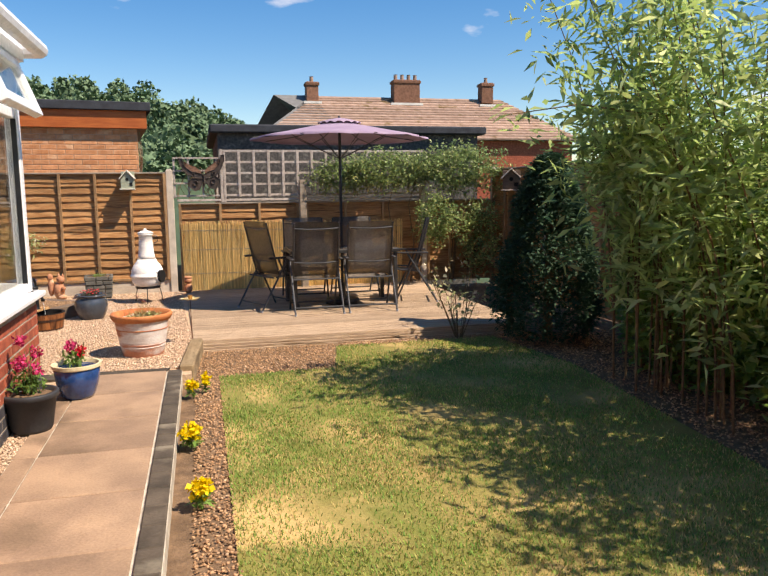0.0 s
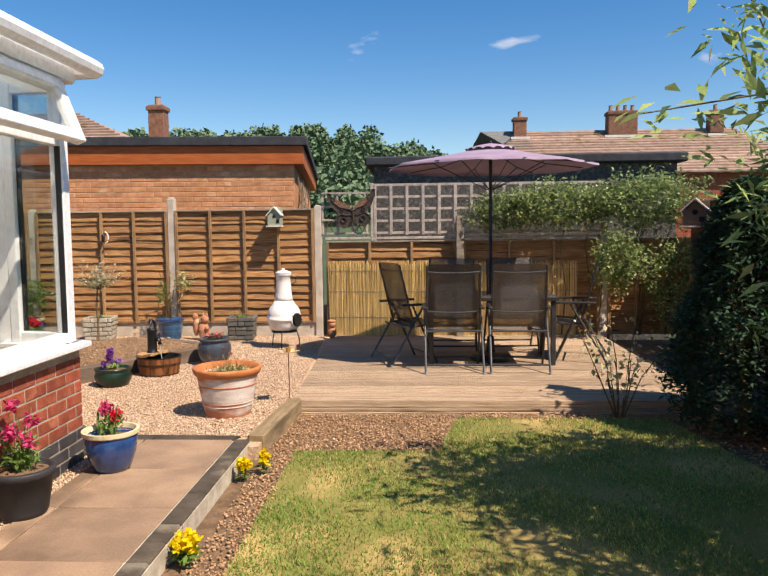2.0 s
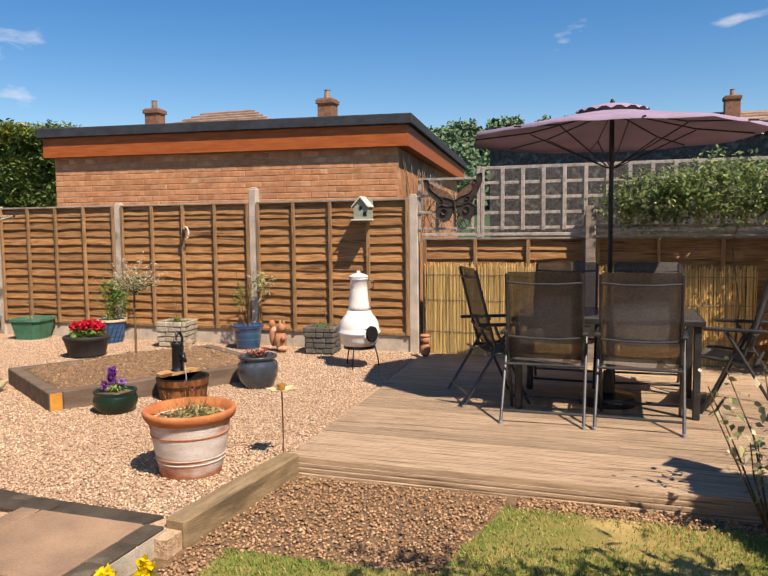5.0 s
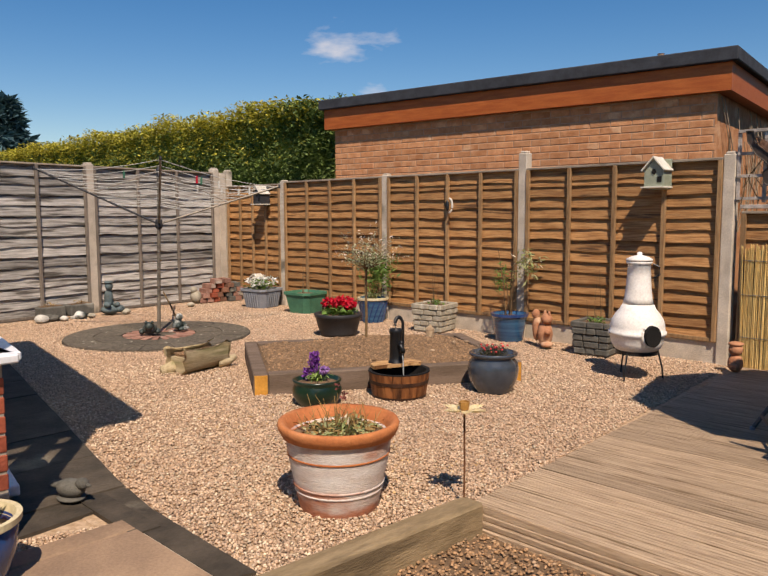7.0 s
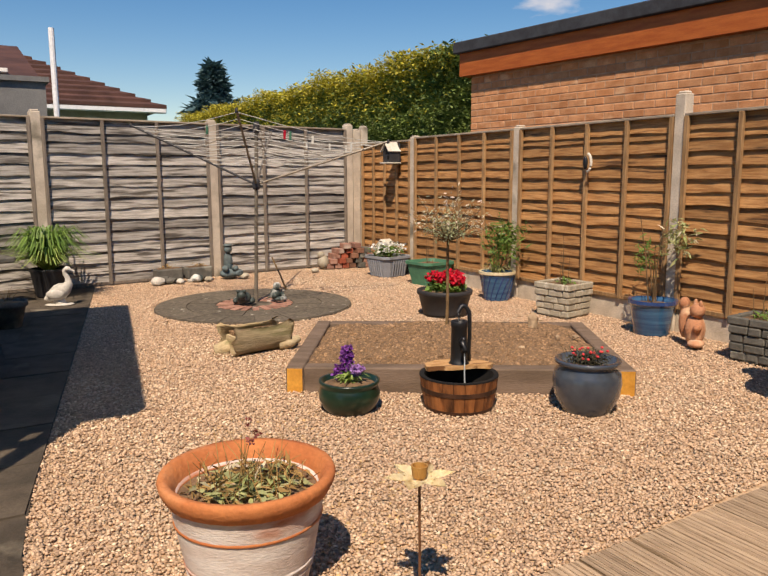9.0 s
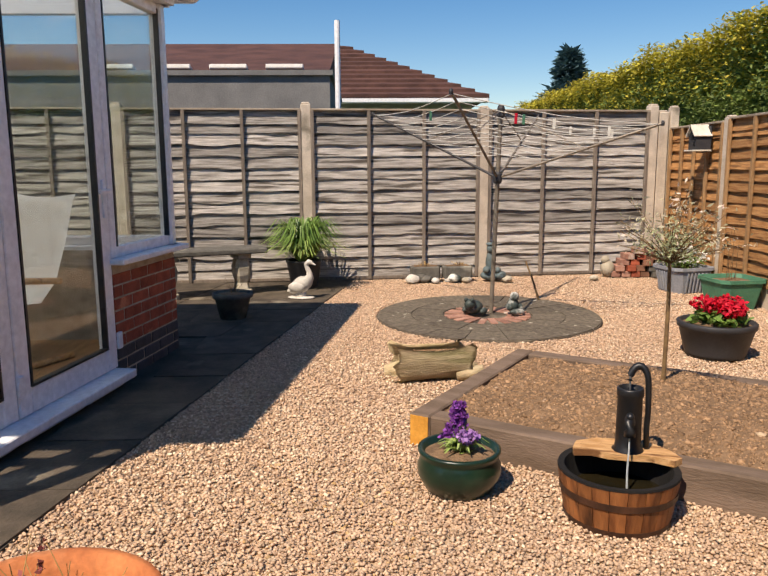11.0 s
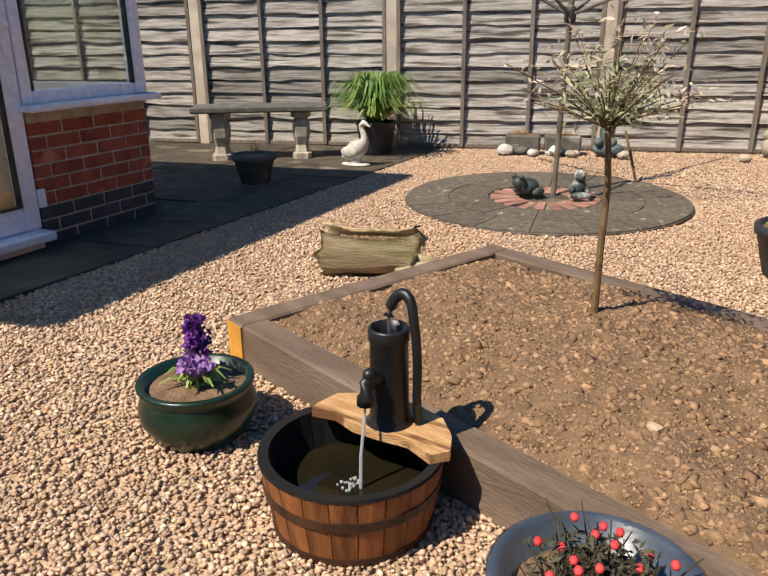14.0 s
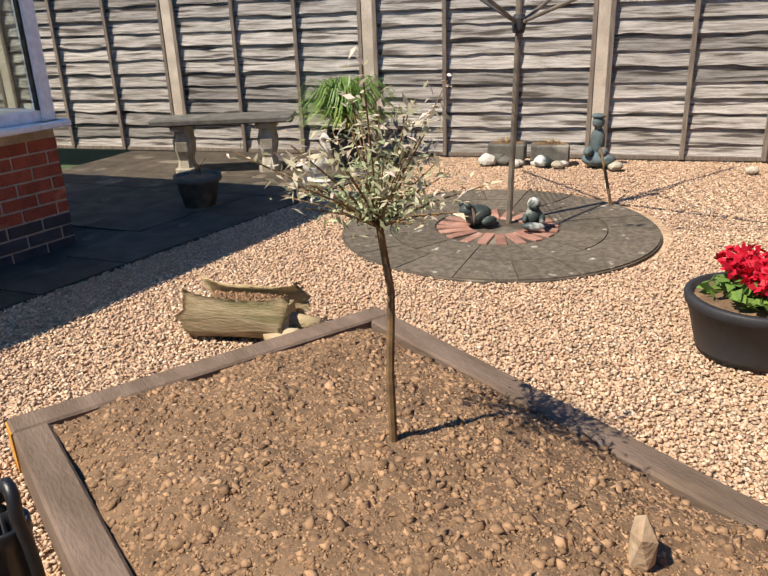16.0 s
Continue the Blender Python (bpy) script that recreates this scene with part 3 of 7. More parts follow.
# ---- conservatory ----
SILL = 0.74
tone = lambda z: "blue_brick" if z < 0.2 else "red_brick"
fr_dir = Vector((-3.1, 0.51)).normalized()
fr_ang = math.degrees(math.atan2(fr_dir.y, fr_dir.x))
PS = pose(-1.172, 2.6, 0, 0, 0, 90)                      # side wall, runs to the front corner
brick_wall("dwarf_wall_side", "", None, 3.0, -0.02, SILL - 0.03, tone, holder=(hs := thing("dwarf_wall_side", "red brick dwarf wall with blue brick base", "wall", kind="structure")))
hs.matrix_basis = PS
# front walls stand either side of the door; local x runs from the far end to the near corner
PF = pose(-4.3, 6.09, 0, 0, 0, fr_ang + 180)


def front_wall(x0, x1):
    hf = thing("dwarf_wall_front", "red brick dwarf wall with blue brick base", "wall", kind="structure")
    hf.matrix_basis = PF @ pose(x1, 0, 0, 0, 0, 180)
    brick_wall("", "", None, x1 - x0, -0.02, SILL - 0.03, tone, holder=hf)


FL_ = math.hypot(3.1, 0.51)
front_wall(0.0, 0.86)
front_wall(2.75, FL_)
hl = thing("dwarf_wall_far", "red brick dwarf wall with blue brick base", "wall", kind="structure")
hl.matrix_basis = pose(-4.3, 5.985, 0, 0, 0, -90)
brick_wall("", "", None, 3.35, -0.02, SILL - 0.03, tone, holder=hl)


def window_unit(m, length, z0, z1, name="window_1", panes=1, fan=True, sill=True, label="white plastic framed window"):
    t = thing(name, label, "window", kind="structure")
    t.matrix_basis = m
    f = 0.065
    if sill:
        part("sill", boxed(-0.03, length + 0.06, -0.09, 0.1, z0 - 0.035, z0, 0.006), M["upvc"], t)
    w = length / panes
    zt = z1 - 0.36 if fan else z1
    for i in range(panes):
        a, b = i * w, (i + 1) * w
        bm = bmesh.new()
        box(bm, a, a + f, 0.0, 0.065, z0, z1, 0.005)
        box(bm, b - f, b, 0.0, 0.065, z0, z1, 0.005)
        box(bm, a + f, b - f, 0.002, 0.063, z0, z0 + f, 0.005)
        box(bm, a + f, b - f, 0.002, 0.063, z1 - f, z1, 0.005)
        if fan:
            box(bm, a + f, b - f, 0.002, 0.063, zt - f / 2, zt + f / 2, 0.005)
        part("window_frame", bm, M["upvc"], t)
        gk = bmesh.new()
        box(gk, a + f, a + f + 0.012, -0.003, 0.03, z0 + f, zt - f / 2)
        box(gk, b - f - 0.012, b - f, -0.003, 0.03, z0 + f, zt - f / 2)
        part("gasket", gk, M["black_metal"], t)
        p = part("pane", boxed(a + f, b - f, 0.028, 0.034, z0 + f, zt - f / 2), M["glass"], t)
        p.visible_shadow = False
        if fan:
            p = part("pane", boxed(a + f, b - f, 0.028, 0.034, zt + f / 2, z1 - f), M["glass"], t)
            p.visible_shadow = False
    return t


EAVE = 2.33
PSW = pose(-1.2, 2.6, 0, 0, 0, 90)
window_unit(PSW, 2.98, SILL, EAVE, "window_1", 3)
window_unit(PF @ pose(FL_, 0, 0, 0, 0, 180), FL_ - 2.75, SILL, EAVE, "window_2", 1, fan=False)
window_unit(PF @ pose(0.86, 0, 0, 0, 0, 180), 0.86, SILL, EAVE, "window_3", 1, fan=False)
window_unit(pose(-4.3, 6.09, 0, 0, 0, -90), 3.45, SILL, EAVE, "window_4", 3, fan=False)


def door_leaf(m, w, z0, z1, name, handle_side=1):
    t = thing(name, "white plastic glazed conservatory door", "door", kind="structure")
    t.matrix_basis = m
    bm = bmesh.new()
    f = 0.10
    box(bm, 0, f, 0, 0.06, z0, z1, 0.006)
    box(bm, w - f, w, 0, 0.06, z0, z1, 0.006)
    box(bm, f, w - f, 0.002, 0.058, z0, z0 + 0.13, 0.006)
    box(bm, f, w - f, 0.002, 0.058, z1 - f, z1, 0.006)
    part("door_frame", bm, M["upvc"], t)
    gk = bmesh.new()
    box(gk, f, f + 0.014, -0.004, 0.03, z0 + 0.13, z1 - f)
    box(gk, w - f - 0.014, w - f, -0.004, 0.03, z0 + 0.13, z1 - f)
    box(gk, f + 0.014, w - f - 0.014, -0.004, 0.03, z0 + 0.13, z0 + 0.142)
    part("gasket", gk, M["black_metal"], t)
    p = part("pane", boxed(f, w - f, 0.026, 0.034, z0 + 0.13, z1 - f), M["glass"], t)
    p.visible_shadow = False
    hx = w - 0.05 if handle_side > 0 else 0.05
    hb = boxed(hx - 0.016, hx + 0.016, -0.012, 0.0, 0.98, 1.2, 0.004)
    box(hb, hx - 0.012, hx + 0.012, -0.05, -0.012, 1.12, 1.145, 0.004)
    box(hb, hx - 0.11, hx + 0.012, -0.055, -0.038, 1.12, 1.145, 0.004)
    part("handle", hb, M["upvc"], t, "white lever handle")
    part("hinge", boxed(w - 0.005, w + 0.04, -0.02, 0.0, 0.2, 0.3, 0.004), M["upvc"], t)
    return t


# local x of a leaf runs away from the near corner, its outer face towards the garden
DM = PF @ pose(2.75, 0, 0, 0, 0, 180)
door_leaf(DM, 0.935, 0.09, EAVE, "door_1", -1)
door_leaf(DM @ pose(0.945, 0, 0), 0.935, 0.09, EAVE, "door_2", 1)
cill = thing("door_sill", "white plastic door sill", "door sill", kind="structure")
cill.matrix_basis = DM
part("sill_board", boxed(-0.04, 1.87, -0.12, 0.08, 0.04, 0.088, 0.006), M["upvc"], cill)
part("riser", boxed(-0.02, 1.85, -0.04, 0.08, -0.02, 0.04, 0.004), M["upvc"], cill)
# corner posts, eaves beam, gutter and roof
for p, a in (((-1.2, 5.58), 0), ((-4.3, 6.09), 0)):
    c_ = thing("corner_post", "white plastic corner post", "post", (p[0], p[1], 0), a, kind="structure")
    part("post", boxed(-0.05 if p[0] > -2 else -0.02, 0.012 if p[0] > -2 else 0.06, -0.07, 0.012, SILL, EAVE, 0.004), M["upvc"], c_)
roof = thing("conservatory_roof", "white framed polycarbonate conservatory roof with gutter", "roof", kind="structure")
OUT = [(-1.05, 5.72), (-4.45, 6.27), (-4.45, 2.6), (-1.05, 2.6)]
for A_, B_ in (((-1.2, 2.62), (-1.2, 5.6)), ((-1.2, 5.6), (-4.3, 6.11)), ((-4.3, 6.11), (-4.3, 2.62))):
    d_ = Vector((B_[0] - A_[0], B_[1] - A_[1]))
    part("eaves_beam", boxed(-0.02, d_.length + 0.02, -0.06, 0.06, EAVE, EAVE + 0.08), M["upvc"], roof, m=pose(A_[0], A_[1], 0, 0, 0, math.degrees(math.atan2(d_.y, d_.x))))
gq = bmesh.new()
for a, b in ((OUT[3], OUT[0]), (OUT[0], OUT[1]), (OUT[1], OUT[2])):
    tube(gq, [(a[0], a[1], EAVE + 0.1), (b[0], b[1], EAVE + 0.1)], 0.055, 10)
part("gutter", gq, M["upvc"], roof)
rf = bmesh.new()
ap = rf.verts.new((-2.75, 3.9, 3.15))
bk = rf.verts.new((-2.75, 2.6, 3.15))
o = [rf.verts.new((x, y, EAVE + 0.12)) for x, y in OUT]
rf.faces.new((o[0], o[1], ap))
rf.faces.new((o[1], o[2], bk, ap))
rf.faces.new((o[3], o[0], ap, bk))
M["opal"] = material("opal", rgb("fafaf6"), rgb("f4f4f0"), 0.5, 3, (1, 1, 1), 0.0, 30, 0.02, trans=0.95)
part("roof_sheet", rf, M["opal"], roof, "opal polycarbonate sheets")
# the open fanlight at the near corner
fan = thing("fanlight", "white top-hung fanlight standing open", "window", kind="structure")
fan.matrix_basis = pose(-1.18, 4.53, EAVE - 0.01, 0, 0, 90) @ pose(0, 0, 0, -21, 0, 0)
bm = bmesh.new()
FW, FH = 0.94, 0.4
box(bm, 0, 0.07, -0.03, 0.03, -FH, 0, 0.005)
box(bm, FW - 0.07, FW, -0.03, 0.03, -FH, 0, 0.005)
box(bm, 0.07, FW - 0.07, -0.028, 0.028, -FH, -FH + 0.07, 0.005)
box(bm, 0.07, FW - 0.07, -0.028, 0.028, -0.07, 0, 0.005)
part("window_frame", bm, M["upvc"], fan)
p = part("pane", boxed(0.07, FW - 0.07, -0.004, 0.004, -FH + 0.07, -0.07), M["glass"], fan)
p.visible_shadow = False
# floor and house wall inside
M["laminate"] = material("laminate", rgb("b48a5c"), rgb("946c44"), 0.4, 4, (1, 8, 1), 0.1, 30, 0.1)
M["plaster"] = material("plaster", rgb("d9d2c6"), rgb("cfc7ba"), 0.9, 3, (1, 1, 1), 0.1, 50, 0.02)
solid("floor", prism(bmesh.new(), [(-1.29, 5.5), (-4.2, 5.98), (-4.2, 2.6), (-1.29, 2.6)], -0.02, 0.08), M["laminate"], "wood floor inside the conservatory", "floor", kind="structure")
house = thing("house", "red brick house that the conservatory leans on", "house", kind="structure")
part("wall", boxed(-4.6, -1.15, -9, 2.6, -0.2, 3.1), M["red_brick"], house)
part("inner_plaster", boxed(-4.2, -1.3, 2.602, 2.62, 0.0, 2.9), M["plaster"], house, "pale plastered inner wall")
part("roof", prism(bmesh.new(), [(-4.7, -9.2), (-0.95, -9.2), (-0.95, 2.7), (-4.7, 2.7)], 3.1, 3.2), M["dark_tile"], house)

# ---- neighbours' buildings ----
M["dry_stem"] = material("dry_stem", rgb("b8a68e"), rgb("8e7c66"), 0.9, 8, (1, 1, 1), 0.2, 50, 0.2)
gar = brick_wall("garage_wall", "pale orange brick garage wall above the fence", pose(-5.72, 11.40, 0, 0, 0, 6.7), 4.85, 1.27, 2.41, lambda z: "garage_brick", 0.1, "garage_mortar")
garage = thing("garage", "flat-roofed brick garage with orange timber fascia", "garage", (-5.72, 11.40, 0), 6.7, kind="structure")
part("wall", boxed(0.0, 4.84, 0.11, 7.0, -0.2, 2.41), M["garage_brick"], garage)
part("side_wall", boxed(4.842, 4.86, 0.0, 7.0, -0.2, 2.41), M["garage_brick"], garage)
part("fascia", boxed(-0.1, 5.0, -0.1, 7.1, 2.41, 2.67), M["timber_fascia"], garage)
part("roof", boxed(-0.16, 5.06, -0.16, 7.16, 2.67, 2.80, 0.01), M["roof_felt"], garage)
M["pebbledash"] = material("pebbledash", rgb("605c56"), rgb("403e3c"), 0.95, 26, (1, 1, 1), 0.9, 70, 0.05, c=rgb("76726a"), spots=0.6)
gs = thing("bare_climber", "bare dry climber stems on the garage wall", "climber", (-5.72, 11.40, 0), 6.7)
tq = bmesh.new()
for i in range(70):
    y0, z0 = random.uniform(0.3, 4.5), random.uniform(1.0, 1.8)
    y1, z1 = y0 + random.uniform(-0.4, 0.4), min(z0 + random.uniform(0.3, 1.0), 2.38)
    tube(tq, [(4.88, y0, z0), (4.90 + random.uniform(0, 0.04), (y0 + y1) / 2 + random.uniform(-0.08, 0.08), (z0 + z1) / 2), (4.89, y1, z1)], 0.007, 4, 0.004)
tagged(part("stem", tq, M["dry_stem"], gs), kind="stuff")
shed = thing("outbuilding", "dark low outbuilding with a flat felt roof", "shed", (0.3, 11.75, 0), 0, kind="structure")
part("wall", boxed(0, 4.3, 0, 4, -0.2, 2.34), M["pebbledash"], shed)
part("roof", boxed(-0.12, 4.42, -0.12, 4.2, 2.34, 2.47, 0.02), M["roof_felt"], shed)


def roof_hip(bm, x0, x1, y0, y1, z0, z1, run):
    b = [bm.verts.new(q) for q in ((x0, y0, z0), (x1, y0, z0), (x1, y1, z0), (x0, y1, z0))]
    ym = (y0 + y1) / 2
    r = [bm.verts.new((x0 + run, ym, z1)), bm.verts.new((x1 - run, ym, z1))]
    for f in ((b[0], b[1], r[1], r[0]), (b[1], b[2], r[1]), (b[2], b[3], r[0], r[1]), (b[3], b[0], r[0]), (b[3], b[2], b[1], b[0])):
        bm.faces.new(f)
    return bm


def chimney(t, x, y, z0, z1, w=0.7, d=0.7, pots=2, mat="old_brick"):
    c_ = part("chimney", boxed(x - w / 2, x + w / 2, y - d / 2, y + d / 2, z0, z1, 0.02), M[mat], t)
    part("cap", boxed(x - w / 2 - 0.06, x + w / 2 + 0.06, y - d / 2 - 0.06, y + d / 2 + 0.06, z1 - 0.22, z1 - 0.05, 0.02), M[mat], c_)
    for i in range(pots):
        part("pot", lathe(bmesh.new(), [(0.13, z1), (0.11, z1 + 0.3), (0.13, z1 + 0.34)], 10, cx=x + (i - (pots - 1) / 2) * w / max(pots, 1), cy=y), M["roof_tile"], c_)


def tile_slope(t, x0, x1, y0, z0, y1, z1, inset, n, mat):
    """Overlapping courses of tiles up a slope that narrows by inset at both ends."""
    for i in range(n):
        f0, f1 = i / n, (i + 1) / n
        a0, a1 = x0 + inset * f0, x1 - inset * f0
        b0, b1 = x0 + inset * f1, x1 - inset * f1
        ya, za = y0 + (y1 - y0) * f0, z0 + (z1 - z0) * f0
        yb, zb = y0 + (y1 - y0) * f1, z0 + (z1 - z0) * f1
        bm = bmesh.new()
        q = [bm.verts.new(p) for p in ((a0, ya - 0.02, za + 0.09), (a1, ya - 0.02, za + 0.09), (b1, yb, zb + 0.03), (b0, yb, zb + 0.03), (a0, ya - 0.02, za), (a1, ya - 0.02, za))]
        bm.faces.new((q[0], q[1], q[2], q[3]))
        bm.faces.new((q[4], q[5], q[1], q[0]))
        part("tile_course", bm, M[mat], t)


terr = thing("terraced_house", "distant brick terraced houses with a brown tiled roof", "house", kind="structure")
part("wall", boxed(4.0, 23.0, 42.4, 50, -0.2, 4.5), M["red_brick"], terr)
part("roof", roof_hip(bmesh.new(), 3.2, 23.6, 42, 50, 4.4, 7.3, 4.0), M["roof_tile"], terr)
tile_slope(terr, 3.4, 23.4, 42, 4.45, 46, 7.3, 3.9, 16, "roof_tile")
part("side_roof", roof_hip(bmesh.new(), 3.1, 8.6, 41.9, 50.1, 4.42, 7.36, 3.95), M["grey_render"], terr)
chimney(terr, 6.95, 45.6, 6.9, 8.1, 0.75, 0.7, 1)
chimney(terr, 12.95, 45.6, 6.6, 8.35, 1.7, 0.8, 4)
chimney(terr, 18.4, 45.6, 7.0, 8.3, 0.8, 0.7, 1)
for c_ in (12.95, 18.4, 6.95):
    part("flashing", boxed(c_ - 0.55 - 0.5 * (c_ == 12.95), c_ + 0.55 + 0.5 * (c_ == 12.95), 45.14, 45.24, 6.78, 6.92), M["white_render"], terr)
hip = thing("hipped_house", "neighbouring house with a hipped brown tile roof", "house", kind="structure")
part("wall", boxed(-18.3, -9.3, 27.6, 32.4, -0.2, 4.45), M["red_brick"], hip)
part("roof", roof_hip(bmesh.new(), -18.85, -8.65, 27, 33, 4.35, 6.25, 4.1), M["roof_tile"], hip)
tile_slope(hip, -18.75, -8.75, 27, 4.4, 30, 6.25, 4.0, 14, "roof_tile")
chimney(hip, -17.4, 30, 4.4, 6.58, 0.62, 0.6, 1)
chimney(hip, -9.4, 30, 4.4, 6.48, 0.62, 0.6, 1)

bung = thing("bungalow", "neighbouring bungalow with dark red roof tiles", "house", kind="structure")
part("wall", boxed(-22.5, -16.2, -2, 9.9, -0.2, 2.7), M["white_render"], bung)
bung_roof = bmesh.new()
roof_hip(bung_roof, -2.4, 10.2, -0.4, 6.6, 2.75, 4.4, 3.4)
bmesh.ops.transform(bung_roof, matrix=Matrix(((0, -1, 0, -16.0), (1, 0, 0, 0), (0, 0, 1, 0), (0, 0, 0, 1))), verts=bung_roof.verts[:])
part("roof", bung_roof, M["dark_tile"], bung)
part("gutter", boxed(-15.72, -15.58, -2.4, 10.2, 2.66, 2.8, 0.02), M["upvc"], bung)
bt = thing("roof_tiles", "courses of dark red tiles on the bungalow", "roof", kind="structure")
bt.matrix_basis = Matrix(((0, -1, 0, -16.0), (1, 0, 0, 0), (0, 0, 1, 0), (0, 0, 0, 1)))
tile_slope(bt, -2.4, 10.2, -0.4, 2.76, 3.1, 4.4, 3.3, 12, "dark_tile")
ext = thing("extension", "low grey rendered extension with roof windows", "house", kind="structure")
part("wall", boxed(-12, -8.35, 0.5, 7.02, -0.2, 2.37), M["grey_render"], ext)
part("wall_cap", boxed(-12.05, -8.3, 0.45, 7.06, 2.37, 2.43), M["grey_render"], ext)
q = bmesh.new()
prism(q, [(0, 0), (3.4, 0), (3.4, 0.9)], 0, 6.4)
part("roof", q, M["dark_tile"], ext, m=Matrix(((-1, 0, 0, -8.6), (0, 0, 1, 0.6), (0, 1, 0, 2.43), (0, 0, 0, 1))))
for i in range(4):
    wq = part("roof_window", boxed(-0.02, 0.56, -0.06, 0.42, 0.0, 0.06, 0.01), M["white_render"], ext, m=pose(-8.85, 6.6 - i * 0.72, 2.515, 0, 14.8, 180))
    part("pane", boxed(0.03, 0.51, -0.01, 0.37, 0.06, 0.066), M["black_metal"], wq)
part("drainpipe", lathe(bmesh.new(), [(0.035, 0), (0.035, 3.0)], 10, cx=-8.3, cy=7.12), M["upvc"], ext)

# hill with woodland
def hill_z(x, y):
    u = x / max(y, 1) if not hasattr(x, "shape") else x / y
    prof = np.interp(u, [-1.2, -0.75, -0.45, -0.25, -0.12, -0.04, 0.04, 0.12, 0.6], [0.146, 0.146, 0.146, 0.142, 0.146, 0.136, 0.104, 0.06, 0.045])
    return prof * y


hb = bmesh.new()
cols = []
for i in range(60):
    uu = -1.2 + 1.7 * i / 59
    cols.append([hb.verts.new((uu * yy, yy, zz)) for yy, zz in ((90, -0.3), (130, 4.0), (190, float(hill_z(uu * 190, 190.0)) - 2.0), (260, 6.0))])
for a, b in zip(cols, cols[1:]):
    for i in range(3):
        hb.faces.new((a[i], b[i], b[i + 1], a[i + 1]))
solid("backdrop_hill", hb, M["plain_backdrop"], "wooded hill on the skyline", "hill", kind="structure")
pts = []
for i in range(900):
    y0 = rng.uniform(112, 195) if i % 2 == 0 else rng.uniform(165, 195)
    x0 = rng.uniform(-1.15, 0.42) * y0
    top = float(hill_z(x0, y0)) * (0.3 + 0.7 * (y0 - 110) / 85)
    s = rng.uniform(1.6, 3.4)
    q = rng.normal(size=(230, 3))
    q = q / np.linalg.norm(q, axis=1)[:, None] * rng.uniform(0.75, 1.1, (230, 1)) * np.array((s, s, s * rng.uniform(0.9, 1.5)))
    pts.append(q + np.array((x0, y0, top - 0.6 * s)))
pts = np.concatenate(pts)
joined("woodland", leaves(pts, 0.95, 0.95, rng, 3.1), LEAF_F, M["far_wood"], None, "dense far green woodland on the hill", "woodland")

# ---- hedge, trees and climbers ----
def shell(n, c, r, lump=0.25, solid_=0.75):
    q = rng.normal(size=(n, 3))
    q /= np.linalg.norm(q, axis=1)[:, None]
    w = np.array([noise.noise(Vector((a * 2.2 + c[0], b * 2.2 + c[1], d * 2.2))) for a, b, d in q])
    return np.array(c) + q * np.array(r) * ((1 + lump * w) * rng.uniform(solid_, 1.0, n))[:, None]


hedge = thing("hedge", "tall clipped conifer hedge, sunlight put into its golden top leaves", "hedge", (-6.6, 12.3, 0))
HL = 16.5                                              # length of the hedge; its top is clipped level
part("core", boxed(-HL, -0.25, 0.25, 1.6, 0, 2.95), M["hedge_leaf"], hedge)


def crest(a):
    """Rise of the clipped top along its length: level, with soft lumps and a rounded near end."""
    return 0.05 * np.sin(a * 1.9) + 0.03 * np.sin(a * 4.3) - 0.16 * np.exp(-((a + 0.1) / 0.45) ** 2)


n = 52000
x = -HL * rng.uniform(0, 1, n) ** 1.4
z = 1.3 + rng.uniform(0, 1, n) * (1.84 + crest(x))
lump = np.array([noise.noise(Vector((a * 1.6, c * 2.2, 0))) for a, c in zip(x, z)])
f_pts = np.stack([x, 0.12 - 0.15 * lump + rng.uniform(-0.08, 0.12, n), z], 1)
# upper front leaves take the paler colour, which stands in for sunlight
lit_top = (z > 2.55 + rng.uniform(-0.5, 0.5, n)) & (x < -1.6 + rng.uniform(-1.2, 1.2, n))
joined("front_foliage", leaves(f_pts[~lit_top], 0.075, 0.03, rng, 1.3), LEAF_F, M["hedge_leaf"], hedge)
joined("front_tip", leaves(f_pts[lit_top], 0.075, 0.03, rng, 1.0), LEAF_F, M["hedge_leaf_lit"], hedge, "upper front leaves with sunlight put into their yellow-green colour")
n = 26000
x = -HL * rng.uniform(0, 1, n) ** 1.3
y = rng.uniform(-0.05, 1.7, n)
lump = np.array([noise.noise(Vector((a * 1.4, c * 1.8, 4))) for a, c in zip(x, y)])
tops = np.stack([x, y, 3.13 + crest(x) + 0.10 * lump + rng.uniform(-0.22, 0.08, n)], 1)
# the top takes the sunlit colour too, except at the near end
old = x > -1.2 + rng.uniform(-0.9, 0.9, n)
joined("top_foliage", leaves(tops[~old], 0.085, 0.034, rng, 0.9), LEAF_F, M["hedge_leaf_lit"], hedge, "top leaves with sunlight put into their yellow-green colour")
joined("end_top_foliage", leaves(tops[old], 0.085, 0.034, rng, 1.2), LEAF_F, M["hedge_leaf"], hedge)
n = 5000
joined("end_foliage", leaves(np.stack([rng.uniform(-0.3, 0.05, n), rng.uniform(0, 1.7, n), rng.uniform(1.4, 3.1, n)], 1), 0.085, 0.036, rng, 1.5), LEAF_F, M["hedge_leaf"], hedge)


